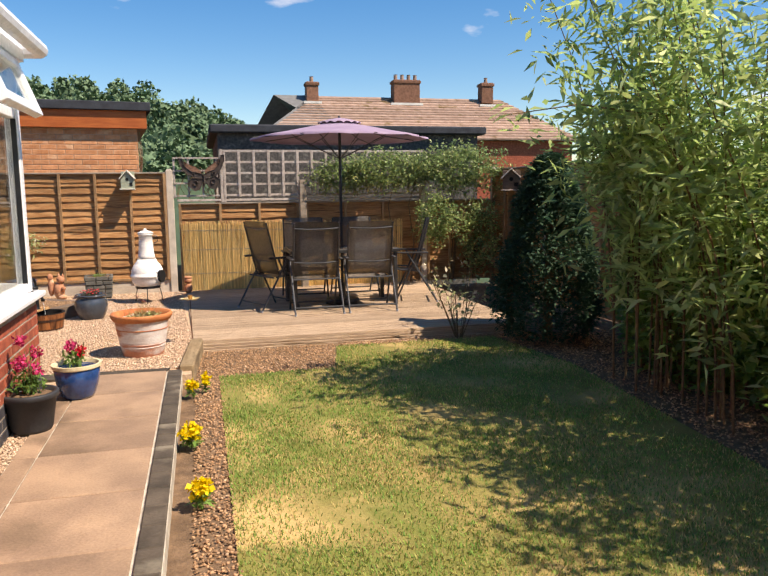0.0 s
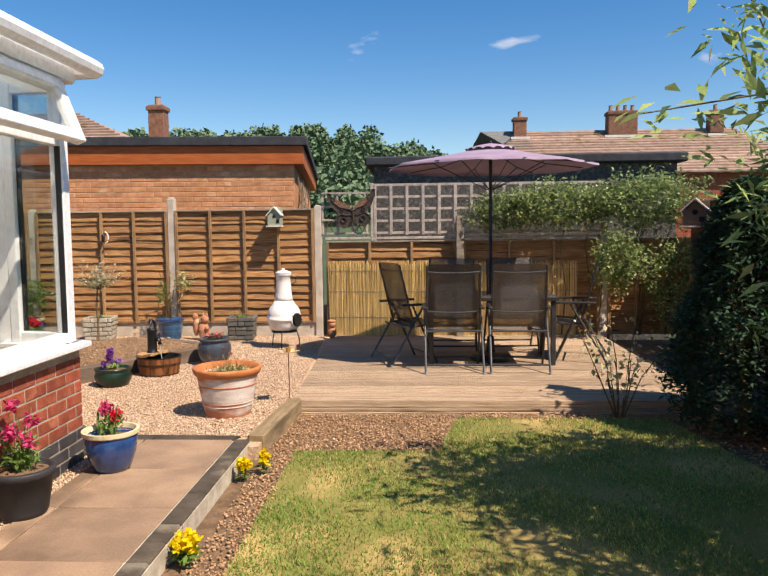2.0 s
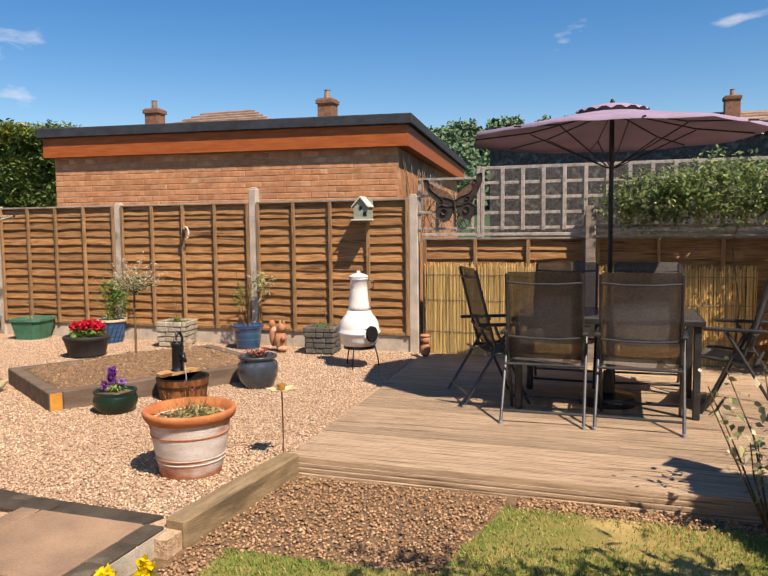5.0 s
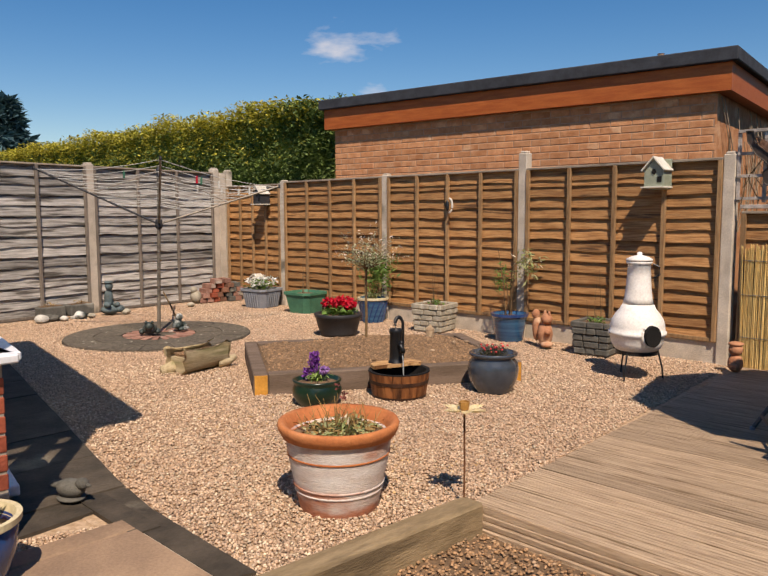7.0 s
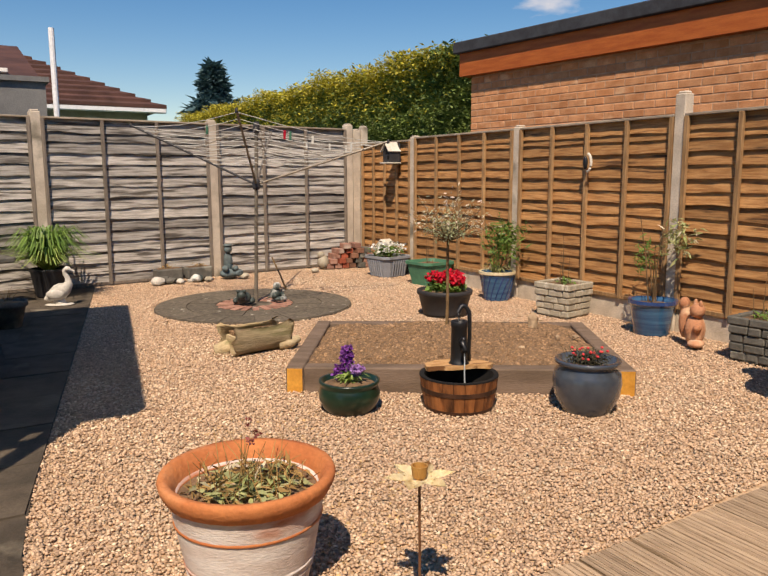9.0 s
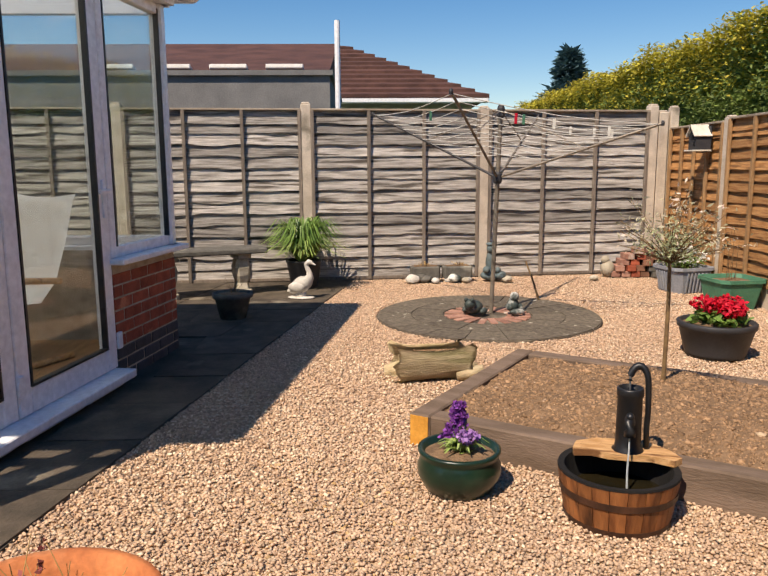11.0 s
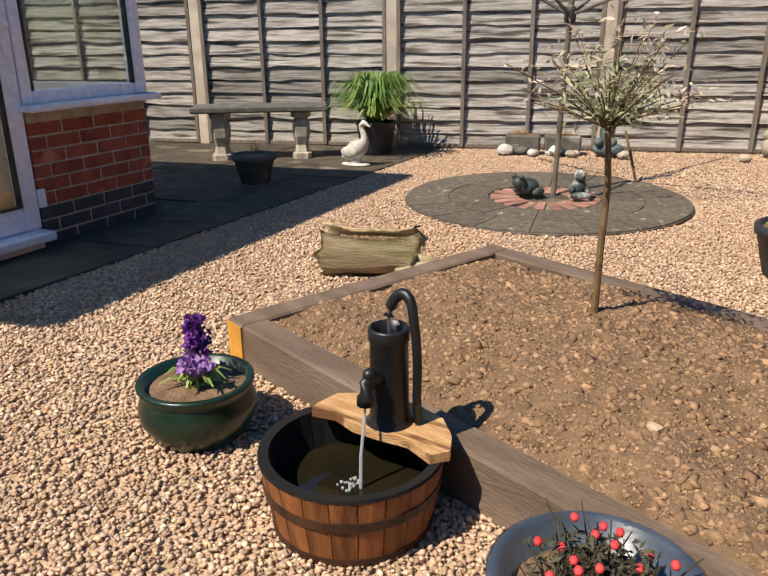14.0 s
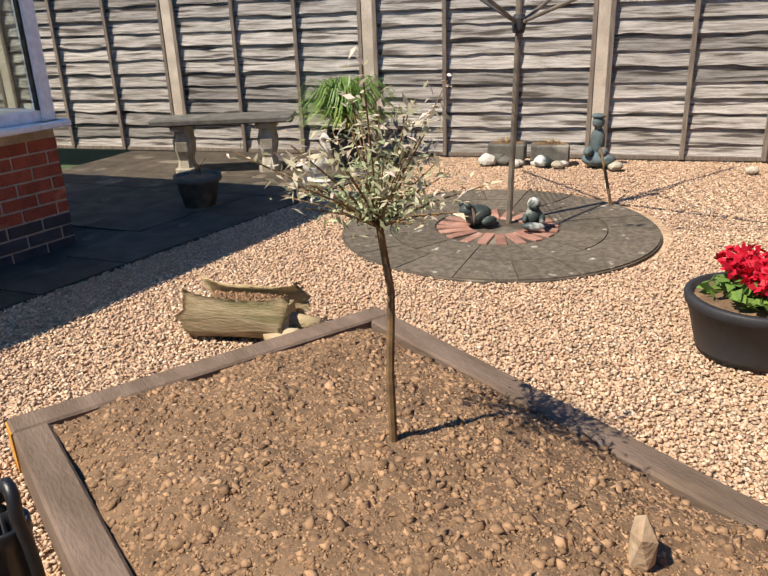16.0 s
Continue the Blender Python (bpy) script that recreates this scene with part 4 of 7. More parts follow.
def conifer(at, h, r, n, leaf_len, label, mat="conifer_leaf", narrow=1.0, col=False):
    t = thing("conifer_tree", label, "tree", at)
    part("trunk", tube(bmesh.new(), [(0, 0, -0.1), (0, 0, h * 0.5), (0, 0, h * 0.95)], 0.05 * r + 0.03, 8, 0.01), M["stem"], t)
    f = rng.uniform(0, 1, n) ** 0.8
    a = rng.uniform(0, 2 * math.pi, n)
    prof = (np.clip(1 - f, 0, 1) ** 0.42 * np.clip(0.7 + 2.0 * f, 0, 1) if col else np.clip((1 - f) * 1.15, 0, 1) ** 1.1 * (0.72 + 0.28 * np.sin(f * 30)))
    lump = np.array([noise.noise(Vector((math.cos(b) * 2, math.sin(b) * 2, g_ * 6))) for b, g_ in zip(a, f)])
    rr = r * prof * (1 + 0.25 * lump) * rng.uniform(0.72, 1.0, n)
    p = np.stack([rr * np.cos(a), rr * np.sin(a), h * (0.03 + 0.97 * f)], 1)
    joined("crown", leaves(p, leaf_len, leaf_len * 0.4, rng, 1.0), LEAF_F, M[mat], t)
    return t


conifer((-36.8, 17.8, -0.2), 7.1, 3.9, 7000, 0.6, "blue-green conifer beyond the fence", "blue_conifer")
conifer((-42, 21.5, -0.2), 5.0, 2.4, 1500, 0.6, "dark rounded conifer beyond the fence")
conifer((3.36, 6.62, LOW), 1.86, 0.60, 30000, 0.05, "dark green bushy conifer beside the deck", col=True)

bamboo = thing("bamboo", "tall leafy green bamboo clump over the lawn", "bamboo", (3.5, 4.5, LOW))
pts, tips = [], []
for i in range(66):
    bx, by = rng.uniform(-0.4, 0.6), rng.uniform(-3.1, 0.7)
    h = rng.uniform(2.0, 3.4) if i < 50 else rng.uniform(2.9, 3.6)
    lean, la = rng.uniform(0.2, 0.75), rng.uniform(2.2, 4.4)
    if by > 0.6:
        h = rng.uniform(1.7, 2.5)
    cpts = [(bx + math.cos(la) * lean * f * f, by + math.sin(la) * lean * f * f, h * f * (1 - 0.10 * f * f)) for f in (0, .2, .4, .6, .8, 1)]
    part("cane", tube(bmesh.new(), cpts, 0.009, 6, 0.003), M["stem"], bamboo)
    for j in range(140):
        f = rng.uniform(0.12 if by < -0.9 else 0.28, 1.0)
        q = np.array((np.interp(f, (0, .2, .4, .6, .8, 1), [c_[0] for c_ in cpts]), np.interp(f, (0, .2, .4, .6, .8, 1), [c_[1] for c_ in cpts]), np.interp(f, (0, .2, .4, .6, .8, 1), [c_[2] for c_ in cpts])))
        tw = rng.normal(size=3) * np.array((0.16, 0.16, 0.10))
        for _ in range(2):
            pts.append(q + tw + rng.normal(size=3) * 0.045)
for i in range(12):
    bx, by, h = rng.uniform(-0.2, 0.4), rng.uniform(0.2, 1.0), rng.uniform(2.0, 2.6)
    lean, la = rng.uniform(0.2, 0.6), rng.uniform(2.7, 3.7)
    cpts = [(bx + math.cos(la) * lean * f ** 3, by + math.sin(la) * lean * f ** 3, h * f * (1 - 0.10 * f * f)) for f in (0, .2, .4, .6, .8, 1)]
    part("cane", tube(bmesh.new(), cpts, 0.009, 6, 0.003), M["stem"], bamboo)
    for j in range(110):
        f = rng.uniform(0.72, 1.0)
        q = np.array([np.interp(f, (0, .2, .4, .6, .8, 1), [c_[k] for c_ in cpts]) for k in range(3)])
        tw = rng.normal(size=3) * np.array((0.17, 0.17, 0.10))
        for _ in range(2):
            pts.append(q + tw + rng.normal(size=3) * 0.045)
joined("foliage", leaves(np.array(pts), 0.125, 0.03, rng, 1.5), LEAF_F, M["bamboo_leaf"], bamboo)
shrub = thing("shrub", "dense dark shrub behind the bamboo", "shrub", (4.0, 3.8, LOW))
joined("foliage", leaves(np.concatenate([shell(5200, (0.1, 0.6, 0.9), (0.55, 1.9, 1.25)), shell(3200, (0.1, -2.2, 0.9), (0.6, 1.6, 1.3)), shell(4200, (-0.25, 1.15, 0.7), (0.42, 0.95, 0.85)), shell(4200, (-0.3, -0.6, 0.62), (0.42, 1.2, 0.75))]), 0.08, 0.05, rng, 1.6), LEAF_F, M["leaf"], shrub)
part("stem", tube(bmesh.new(), [(0, 0.4, -0.05), (0.02, 0.5, 0.9)], 0.03, 8, 0.015), M["stem"], shrub)
# a branch of the tall shrub that hangs out over the lawn
branch = thing("overhanging_branch", "thin leafy branch hanging out from the bamboo", "branch", (3.4, 4.4, LOW))
bp = [(0.2, -0.2, 1.1), (-0.1, -0.2, 1.7), (-0.5, -0.1, 2.0), (-1.0, -0.05, 2.06), (-1.55, -0.04, 1.98)]
part("twig", tube(bmesh.new(), bp, 0.01, 6, 0.003), M["stem"], branch)
q = []
for j in range(90):
    f = rng.uniform(0.35, 1.0) * 4
    k = min(int(f), 3)
    droop = np.array((0, 0, -0.03))
    q.append(droop + np.array(bp[k]) * (1 - f + k) + np.array(bp[k + 1]) * (f - k) + rng.normal(size=3) * np.array((0.07, 0.07, 0.05)))
joined("foliage", leaves(np.array(q), 0.13, 0.04, rng, 1.2), LEAF_F, M["bamboo_leaf"], branch)

ivy = thing("ivy", "thick glossy climber over the trellis", "climber", (3.0, 10.8, 0))
w_ = []
for c_, r_, n in (((-0.2, 0, 1.72), (1.0, 0.28, 0.33), 3600), ((0.9, -0.1, 1.75), (0.8, 0.35, 0.42), 3400), ((-1.0, 0.05, 1.62), (0.5, 0.16, 0.3), 900), ((0.45, -0.35, 1.0), (0.35, 0.3, 0.45), 1300), ((1.2, -0.2, 0.7), (0.4, 0.3, 0.7), 1500)):
    w_.append(shell(int(n * 1.7), c_, r_, 0.5, 0.45))
joined("foliage", leaves(np.concatenate(w_), 0.048, 0.027, rng, 1.5), LEAF_F, M["ivy_leaf"], ivy)
vb = bmesh.new()
for i in range(7):
    xx = rng.uniform(-0.9, 1.2)
    tube(vb, [(xx, 0.1, 0), (xx + 0.05, 0.08, 0.6), (xx - 0.04, 0.05, 1.2), (xx + 0.1, 0, 1.7)], 0.012, 6, 0.005)
tagged(part("stem", vb, M["stem"], ivy), kind="stuff")

# ---- trellis and reed screen ----
tr = thing("trellis", "grey weathered square trellis on top of the fence", "trellis", (0, 11.0, 0))
for i in range(14):
    part("upright", boxed(0.36 + i * 0.215 - 0.019, 0.36 + i * 0.215 + 0.019, -0.026, -0.008, 1.36, 2.03, 0.002), M["trellis"], tr)
for i in range(5):
    part("crossbar", boxed(0.32, 3.4, -0.007, 0.008, 1.37 + i * 0.16, 1.402 + i * 0.16, 0.002), M["trellis"], tr)
for i in range(2):
    part("end_post", boxed(0.3 + i * 0.04, 0.335 + i * 0.04, -0.034 + 0.003 * i, 0.012, 1.28, 2.05 - 0.02 * i, 0.003), M["trellis"], tr)
part("bottom_rail", boxed(-0.32, 3.35, -0.03, 0.012, 1.30, 1.332, 0.003), M["trellis"], tr)
wire = thing("trellis", "open grey trellis with bare twigs on the fence", "trellis", (-0.05, 11.0, 0))
for i in range(4):
    part("upright", boxed(-0.3 + i * 0.2 - 0.014, -0.3 + i * 0.2 + 0.014, -0.012, 0.006, 1.35, 1.93 if i != 2 else 1.62, 0.002), M["trellis"], wire)
for i in range(4):
    part("crossbar", boxed(-0.31, 0.33, -0.026, -0.013, 1.37 + i * 0.18, 1.395 + i * 0.18, 0.002), M["trellis"], wire)
wb = bmesh.new()
for i in range(30):
    a = Vector((rng.uniform(-0.3, 0.3), rng.uniform(-0.03, 0.05), rng.uniform(1.3, 1.6)))
    b = a + Vector((rng.uniform(-0.25, 0.25), rng.uniform(-0.05, 0.05), rng.uniform(0.15, 0.45)))
    tube(wb, [a, (a + b) / 2 + Vector((rng.uniform(-.04, .04), 0, 0)), b], 0.004, 4, 0.002)
tagged(part("twigs", wb, M["stem"], wire), kind="stuff")
M["bronze_mesh"] = material("bronze_mesh", rgb("94705a"), rgb("6a4c3c"), 0.6, 30, (1, 1, 1), 0.5, 80, 0.05, metal=0.3)
bf = thing("butterfly_ornament", "large weathered metal butterfly ornament on the wire frame", "ornament", (0.07, 10.94, 1.59), ry=-5)
bf.scale = (0.74, 1, 0.76)
for sx in (-1, 1):
    for outline in (((0.0, 0.12), (0.1, 0.17), (0.22, 0.20), (0.33, 0.30), (0.37, 0.46), (0.44, 0.47), (0.43, 0.36), (0.36, 0.22), (0.24, 0.10), (0.08, 0.06), (0.0, 0.06)), ((0.0, 0.05), (0.1, 0.05), (0.22, 0.08), (0.30, 0.02), (0.29, -0.09), (0.20, -0.17), (0.10, -0.14), (0.03, -0.02))):
        q = bmesh.new()
        pl = [(sx * a, b) for a, b in outline]
        prism(q, pl if sx < 0 else pl[::-1], -0.003, 0.003)
        w_ = part("wing", q, M["weathered_metal"], bf, m=pose(0, 0, 0, 90, 0, 0) @ pose(0, 0, 0, 0, 0, 0))
        ed = bmesh.new()
        tube(ed, [(sx * a, -0.008, b) for a, b in outline + outline[:1]], 0.006, 5)
        part("wing_edge", ed, M["weathered_metal"], bf)
    for cx_, cz_, r_ in ((0.33, 0.36, 0.03), (0.17, -0.02, 0.045), (0.2, 0.14, 0.03)):
        ed = bmesh.new()
        tube(ed, [(sx * cx_ + r_ * math.cos(a), -0.012, cz_ + r_ * math.sin(a)) for a in [k * math.pi / 6 for k in range(13)]], 0.007, 5)
        part("wing_ring", ed, M["weathered_metal"], bf)
    q = bmesh.new()
    pl = [(sx * a, b) for a, b in ((0.02, 0.13), (0.1, 0.175), (0.22, 0.205), (0.32, 0.30), (0.345, 0.40), (0.24, 0.33), (0.12, 0.27), (0.04, 0.2))]
    prism(q, pl if sx < 0 else pl[::-1], -0.002, 0.002)
    part("wing_fill", q, M["bronze_mesh"], bf, "reddish bronze inner wing", m=pose(0, 0, 0, 90, 0, 0))
part("body", tube(bmesh.new(), [(0, -0.012, -0.08), (0, -0.012, 0.1), (0, -0.012, 0.24)], 0.014, 8, 0.007), M["weathered_metal"], bf)
post = thing("timber_post", "pale weathered timber post behind the table", "post", (1.49, 10.9, 0), kind="structure")
part("shaft", boxed(-0.05, 0.05, -0.05, 0.04, -0.05, 1.6, 0.006), M["cap_wood"], post)
reed = thing("reed_screen", "golden reed screening fixed to the fence", "screen", (0, 10.95, 0))
rb = []
n = 900
for i in range(n):
    xx = -0.27 + 3.3 * i / n
    hh = 0.97 + rng.uniform(-0.02, 0.05) - (0.02 if xx > 1.5 else 0)
    r_ = rng.uniform(0.0025, 0.0045)
    sl = rng.uniform(-0.02, 0.02)
    o = rng.uniform(-0.006, 0.006)
    rb.append([(xx - r_, o, 0.0), (xx + r_, o, 0.0), (xx, o - r_ * 1.6, 0.0), (xx - r_ + sl, o, hh), (xx + r_ + sl, o, hh), (xx + sl, o - r_ * 1.6, hh)])
joined("reed_mat", np.array(rb), np.array([(0, 2, 5, 3), (2, 1, 4, 5)]), M["reed"], reed)
for zz in (0.25, 0.6, 0.88):
    part("wire", tube(bmesh.new(), [(-0.27, -0.012, zz), (1.4, -0.012, zz - 0.01), (3.03, -0.012, zz)], 0.0025, 5), M["grey_metal"], reed)


# ---- dining set on the deck ----
M["grey_plastic"] = material("grey_plastic", rgb("9a9ea4"), rgb("868a90"), 0.6, 6, (1, 1, 1), 0.1, 60, 0.05)
M["sling"] = material("sling", rgb("7c7772"), rgb("6a6662"), 0.8, 60, (1, 1, 1), 0.3, 300, 0.05)
sn, sk = M["sling"].node_tree.nodes, M["sling"].node_tree.links
st, sm = sn.new("ShaderNodeBsdfTransparent"), sn.new("ShaderNodeMixShader")
sm.inputs[0].default_value = 0.2
sk.new(sn["Principled BSDF"].outputs[0], sm.inputs[1])
sk.new(st.outputs[0], sm.inputs[2])
sk.new(sm.outputs[0], sn["Material Output"].inputs["Surface"])
M["dark_frame"] = material("dark_frame", rgb("4b4a49"), rgb("3b3a3a"), 0.4, 10, (1, 1, 1), 0.05, 60, 0.05, metal=0.4)
M["leg_metal"] = material("leg_metal", rgb("505152"), rgb("444546"), 0.4, 10, (1, 1, 1), 0.05, 60, 0.05, metal=0.3)
M["parasol"] = material("parasol", rgb("a28ea2"), rgb("927e92"), 0.85, 3, (1, 1, 1), 0.1, 120, 0.05, trans=0.03)
M["table_glass"] = material("table_glass", rgb("5a5856"), rgb("4a4846"), 0.15, 5, (1, 1, 1), 0.0, 60, 0.03, spec=0.6)


def garden_chair():
    t = thing("garden_chair", "folding garden chair with dark mesh sling", "chair", group="chairs round the table")
    for s in (-1, 1):
        part("back_post", tube(bmesh.new(), [(s * 0.265, 0.0, 0.40), (s * 0.265, -0.07, 0.66), (s * 0.262, -0.17, 1.06)], 0.012, 8), M["dark_frame"], t)
        part("rear_leg", tube(bmesh.new(), [(s * 0.285, 0.10, 0.62), (s * 0.285, -0.28, 0.0)], 0.012, 8), M["leg_metal"], t)
        part("front_leg", tube(bmesh.new(), [(s * 0.275, -0.02, 0.62), (s * 0.275, 0.26, 0.0)], 0.012, 8), M["dark_frame"], t)
        part("armrest", boxed(s * 0.285 - 0.022, s * 0.285 + 0.022, -0.16, 0.26, 0.625, 0.65, 0.008), M["dark_frame"], t)
        part("seat_rail", tube(bmesh.new(), [(s * 0.262, -0.05, 0.40), (s * 0.262, 0.30, 0.43)], 0.011, 8), M["dark_frame"], t)
        part("foot", lathe(bmesh.new(), [(0.015, 0.0), (0.015, 0.02)], 8, cx=s * 0.285, cy=-0.275), M["grey_plastic"], t)
    for y_, z_ in ((-0.23, 0.085), (-0.095, 0.40)):
        part("crossbar", tube(bmesh.new(), [(-0.28, y_, z_), (0.28, y_, z_)], 0.010, 8), M["leg_metal"], t)
    for y_, z_ in ((0.23, 0.085),):
        part("crossbar", tube(bmesh.new(), [(-0.27, y_, z_), (0.27, y_, z_)], 0.010, 8), M["dark_frame"], t)
    for y_, z_ in ((-0.160, 1.0), (-0.07, 0.60)):
        part("back_bar", tube(bmesh.new(), [(-0.262, y_, z_), (-0.1, y_ - 0.012, z_ - 0.012), (0.1, y_ - 0.012, z_ - 0.012), (0.262, y_, z_)], 0.008, 8), M["leg_metal"], t)
    for name, prof in (("backrest", [(0.01, 0.43), (-0.035, 0.55), (-0.07, 0.66), (-0.11, 0.82), (-0.175, 1.075)]), ("seat", [(-0.03, 0.405), (0.1, 0.395), (0.2, 0.405), (0.31, 0.43)])):
        bm = bmesh.new()
        rows_ = []
        for y_, z_ in prof:
            rows_.append([bm.verts.new((xx, y_ + (-0.012 if name == "backrest" else 0) * math.cos(xx * 5.8), z_ - (0.015 if name == "seat" else 0) * math.cos(xx * 5.8))) for xx in np.linspace(-0.255, 0.255, 7)])
        for a, b in zip(rows_, rows_[1:]):
            for i in range(6):
                bm.faces.new((a[i], a[i + 1], b[i + 1], b[i]))
        bmesh.ops.solidify(bm, geom=bm.faces[:], thickness=0.003)
        part(name, bm, M["sling"], t, "dark woven mesh sling", smooth=True)
    return t


CH = garden_chair()
TC = Vector((1.70, 9.07))
CH.matrix_basis = pose(1.29, 8.52, 0, 0, 0, 1)
copy_thing(CH, pose(1.945, 8.52, 0, 0, 0, -2))
copy_thing(CH, pose(0.78, 9.0, 0, 0, 0, -64))
copy_thing(CH, pose(2.70, 9.12, 0, 0, 0, 76))
copy_thing(CH, pose(1.33, 9.68, 0, 0, 0, 178))
copy_thing(CH, pose(2.02, 9.7, 0, 0, 0, 183))
table = thing("patio_table", "dark metal patio table with a smoked glass top", "table", (TC.x, TC.y, 0))
part("tabletop", boxed(-0.66, 0.66, -0.38, 0.38, 0.705, 0.72, 0.004), M["table_glass"], table, "smoked glass top")
tb = bmesh.new()
for a in ((-0.68, 0.68, -0.40, -0.37), (-0.68, 0.68, 0.37, 0.40), (-0.68, -0.65, -0.37, 0.37), (0.65, 0.68, -0.37, 0.37)):
    box(tb, a[0], a[1], a[2], a[3], 0.675, 0.715, 0.004)
part("rim", tb, M["dark_frame"], table)
for a in (-0.63, 0.63):
    for b in (-0.35, 0.35):
        part("leg", boxed(a - 0.025, a + 0.025, b - 0.025, b + 0.025, 0.0, 0.675, 0.006), M["dark_frame"], table)

umb = thing("parasol", "open mauve garden parasol through the table", "parasol", (TC.x + 0.02, TC.y, 0))
part("pole", tube(bmesh.new(), [(0, 0, 0), (0, 0, 1.2), (0, 0, 2.28)], 0.019, 10), M["black_metal"], umb)
part("base", lathe(bmesh.new(), [(0.22, 0), (0.22, 0.04), (0.2, 0.07), (0.05, 0.09), (0.035, 0.26), (0.03, 0.26)], 24), M["black_metal"], umb)
R_, ZT, ZR = 1.12, 2.285, 2.08
cb = bmesh.new()
rings = []
for j in range(9):
    f = j / 8
    ring = []
    for i in range(48):
        a = 2 * math.pi * i / 48 + 0.2
        rib = abs(((i % 6) / 6.0) * 2 - 1)
        flat = math.cos(math.pi / 8) / math.cos((a - 0.2 + math.pi / 8) % (math.pi / 4) - math.pi / 8)
        r = R_ * (0.12 + 0.88 * f) * (flat * (1 - 0.008 * (1 - rib) * f))
        z = ZT - (ZT - ZR) * (0.12 + 0.88 * f) ** 1.06 - 0.012 * (1 - rib) * f * (1 - f) * 2
        ring.append(cb.verts.new((r * math.cos(a), r * math.sin(a), z)))
    rings.append(ring)
ring = [cb.verts.new((v.co.x * 1.005, v.co.y * 1.005, v.co.z - 0.022 - 0.004 * math.sin(i * 1.9))) for i, v in enumerate(rings[-1])]
rings.append(ring)
for a, b in zip(rings, rings[1:]):
    for i in range(48):
        cb.faces.new((a[i], b[i], b[(i + 1) % 48], a[(i + 1) % 48]))
canopy = part("canopy", cb, M["parasol"], umb, "faded mauve canvas canopy", smooth=True)
vb = bmesh.new()
vrings = []
for r, z, sc in ((0.27, ZT - 0.035, 0.022), (0.26, ZT - 0.012, 0.0), (0.13, ZT + 0.022, 0.0), (0.02, ZT + 0.04, 0.0)):
    vrings.append([vb.verts.new((r * math.cos(2 * math.pi * i / 48), r * math.sin(2 * math.pi * i / 48), z + sc * abs(math.sin(math.pi * i / 3)))) for i in range(48)])
for a, b in zip(vrings, vrings[1:]):
    for i in range(48):
        vb.faces.new((a[i], a[(i + 1) % 48], b[(i + 1) % 48], b[i]))
part("vent", vb, M["parasol"], canopy, "vent flap on the top", smooth=True)
part("finial", lathe(bmesh.new(), [(0.012, ZT + 0.02), (0.018, ZT + 0.05), (0.008, ZT + 0.07)], 10), M["black_metal"], umb)
for i in range(8):
    a = 2 * math.pi * i / 8 + 0.2
    c_, s_ = math.cos(a), math.sin(a)
    rib = part("rib", tube(bmesh.new(), [(0.03 * c_, 0.03 * s_, ZT - 0.03), (R_ * 0.55 * c_, R_ * 0.55 * s_, ZT - 0.17), (R_ * 0.985 * c_, R_ * 0.985 * s_, ZR - 0.015)], 0.006, 6), M["black_metal"], umb)
    part("strut", tube(bmesh.new(), [(0.03 * c_, 0.03 * s_, ZT - 0.45), (R_ * 0.55 * c_, R_ * 0.55 * s_, ZT - 0.18)], 0.005, 6), M["black_metal"], rib)

# ---- pots and planters ----
M["terracotta"] = material("terracotta", rgb("c07848"), rgb("a86038"), 0.85, 6, (1, 1, 1), 0.3, 70, 0.05, c=rgb("d09468"), spots=0.6)
M["limewash"] = material("limewash", rgb("dcd4cc"), rgb("c8b6aa"), 0.85, 5, (1, 1, 3.2), 0.3, 60, 0.05, c=rgb("b87c60"), spots=0.55)
M["rust"] = material("rust", rgb("7a5236"), rgb("5c3a24"), 0.85, 20, (1, 1, 1), 0.3, 70, 0.05)
M["dark_red_leaf"] = material("dark_red_leaf", rgb("8a4a44"), rgb("6a3834"), 0.8, 6, (1, 1, 1), 0.0, 40, 0.3, island=True)
M["blue_glaze"] = material("blue_glaze", rgb("2c4a7c"), rgb("203a68"), 0.2, 7, (1, 1, 1), 0.05, 40, 0.1, coat=0.6, spec=0.5)
M["teal_glaze"] = material("teal_glaze", rgb("3a6a8c"), rgb("2b4f74"), 0.25, 4, (0.4, 0.4, 9), 0.05, 40, 0.1, coat=0.5, spec=0.5)
M["green_glaze"] = material("green_glaze", rgb("1a3424"), rgb("12281c"), 0.3, 7, (1, 1, 1), 0.05, 40, 0.1, coat=0.15, spec=0.5)
M["grey_glaze"] = material("grey_glaze", rgb("454c54"), rgb("363c44"), 0.25, 5, (1, 1, 1), 0.05, 40, 0.1, c=rgb("5c646c"), spots=0.6, coat=0.6, spec=0.5)
M["black_pot"] = material("black_pot", rgb("3a3a3c"), rgb("2d2d2f"), 0.55, 6, (1, 1, 1), 0.1, 60, 0.05)
M["cream_rim"] = material("cream_rim", rgb("d9cba8"), rgb("c9ba94"), 0.5, 6, (1, 1, 1), 0.1, 60, 0.05)
M["green_plastic"] = material("green_plastic", rgb("4c8266"), rgb("3f7058"), 0.6, 6, (1, 1, 1), 0.1, 60, 0.05)
M["cast_stone"] = material("cast_stone", rgb("b0a794"), rgb("958c7a"), 0.9, 12, (1, 1, 1), 0.5, 70, 0.08, c=rgb("c4bcaa"), spots=0.6)
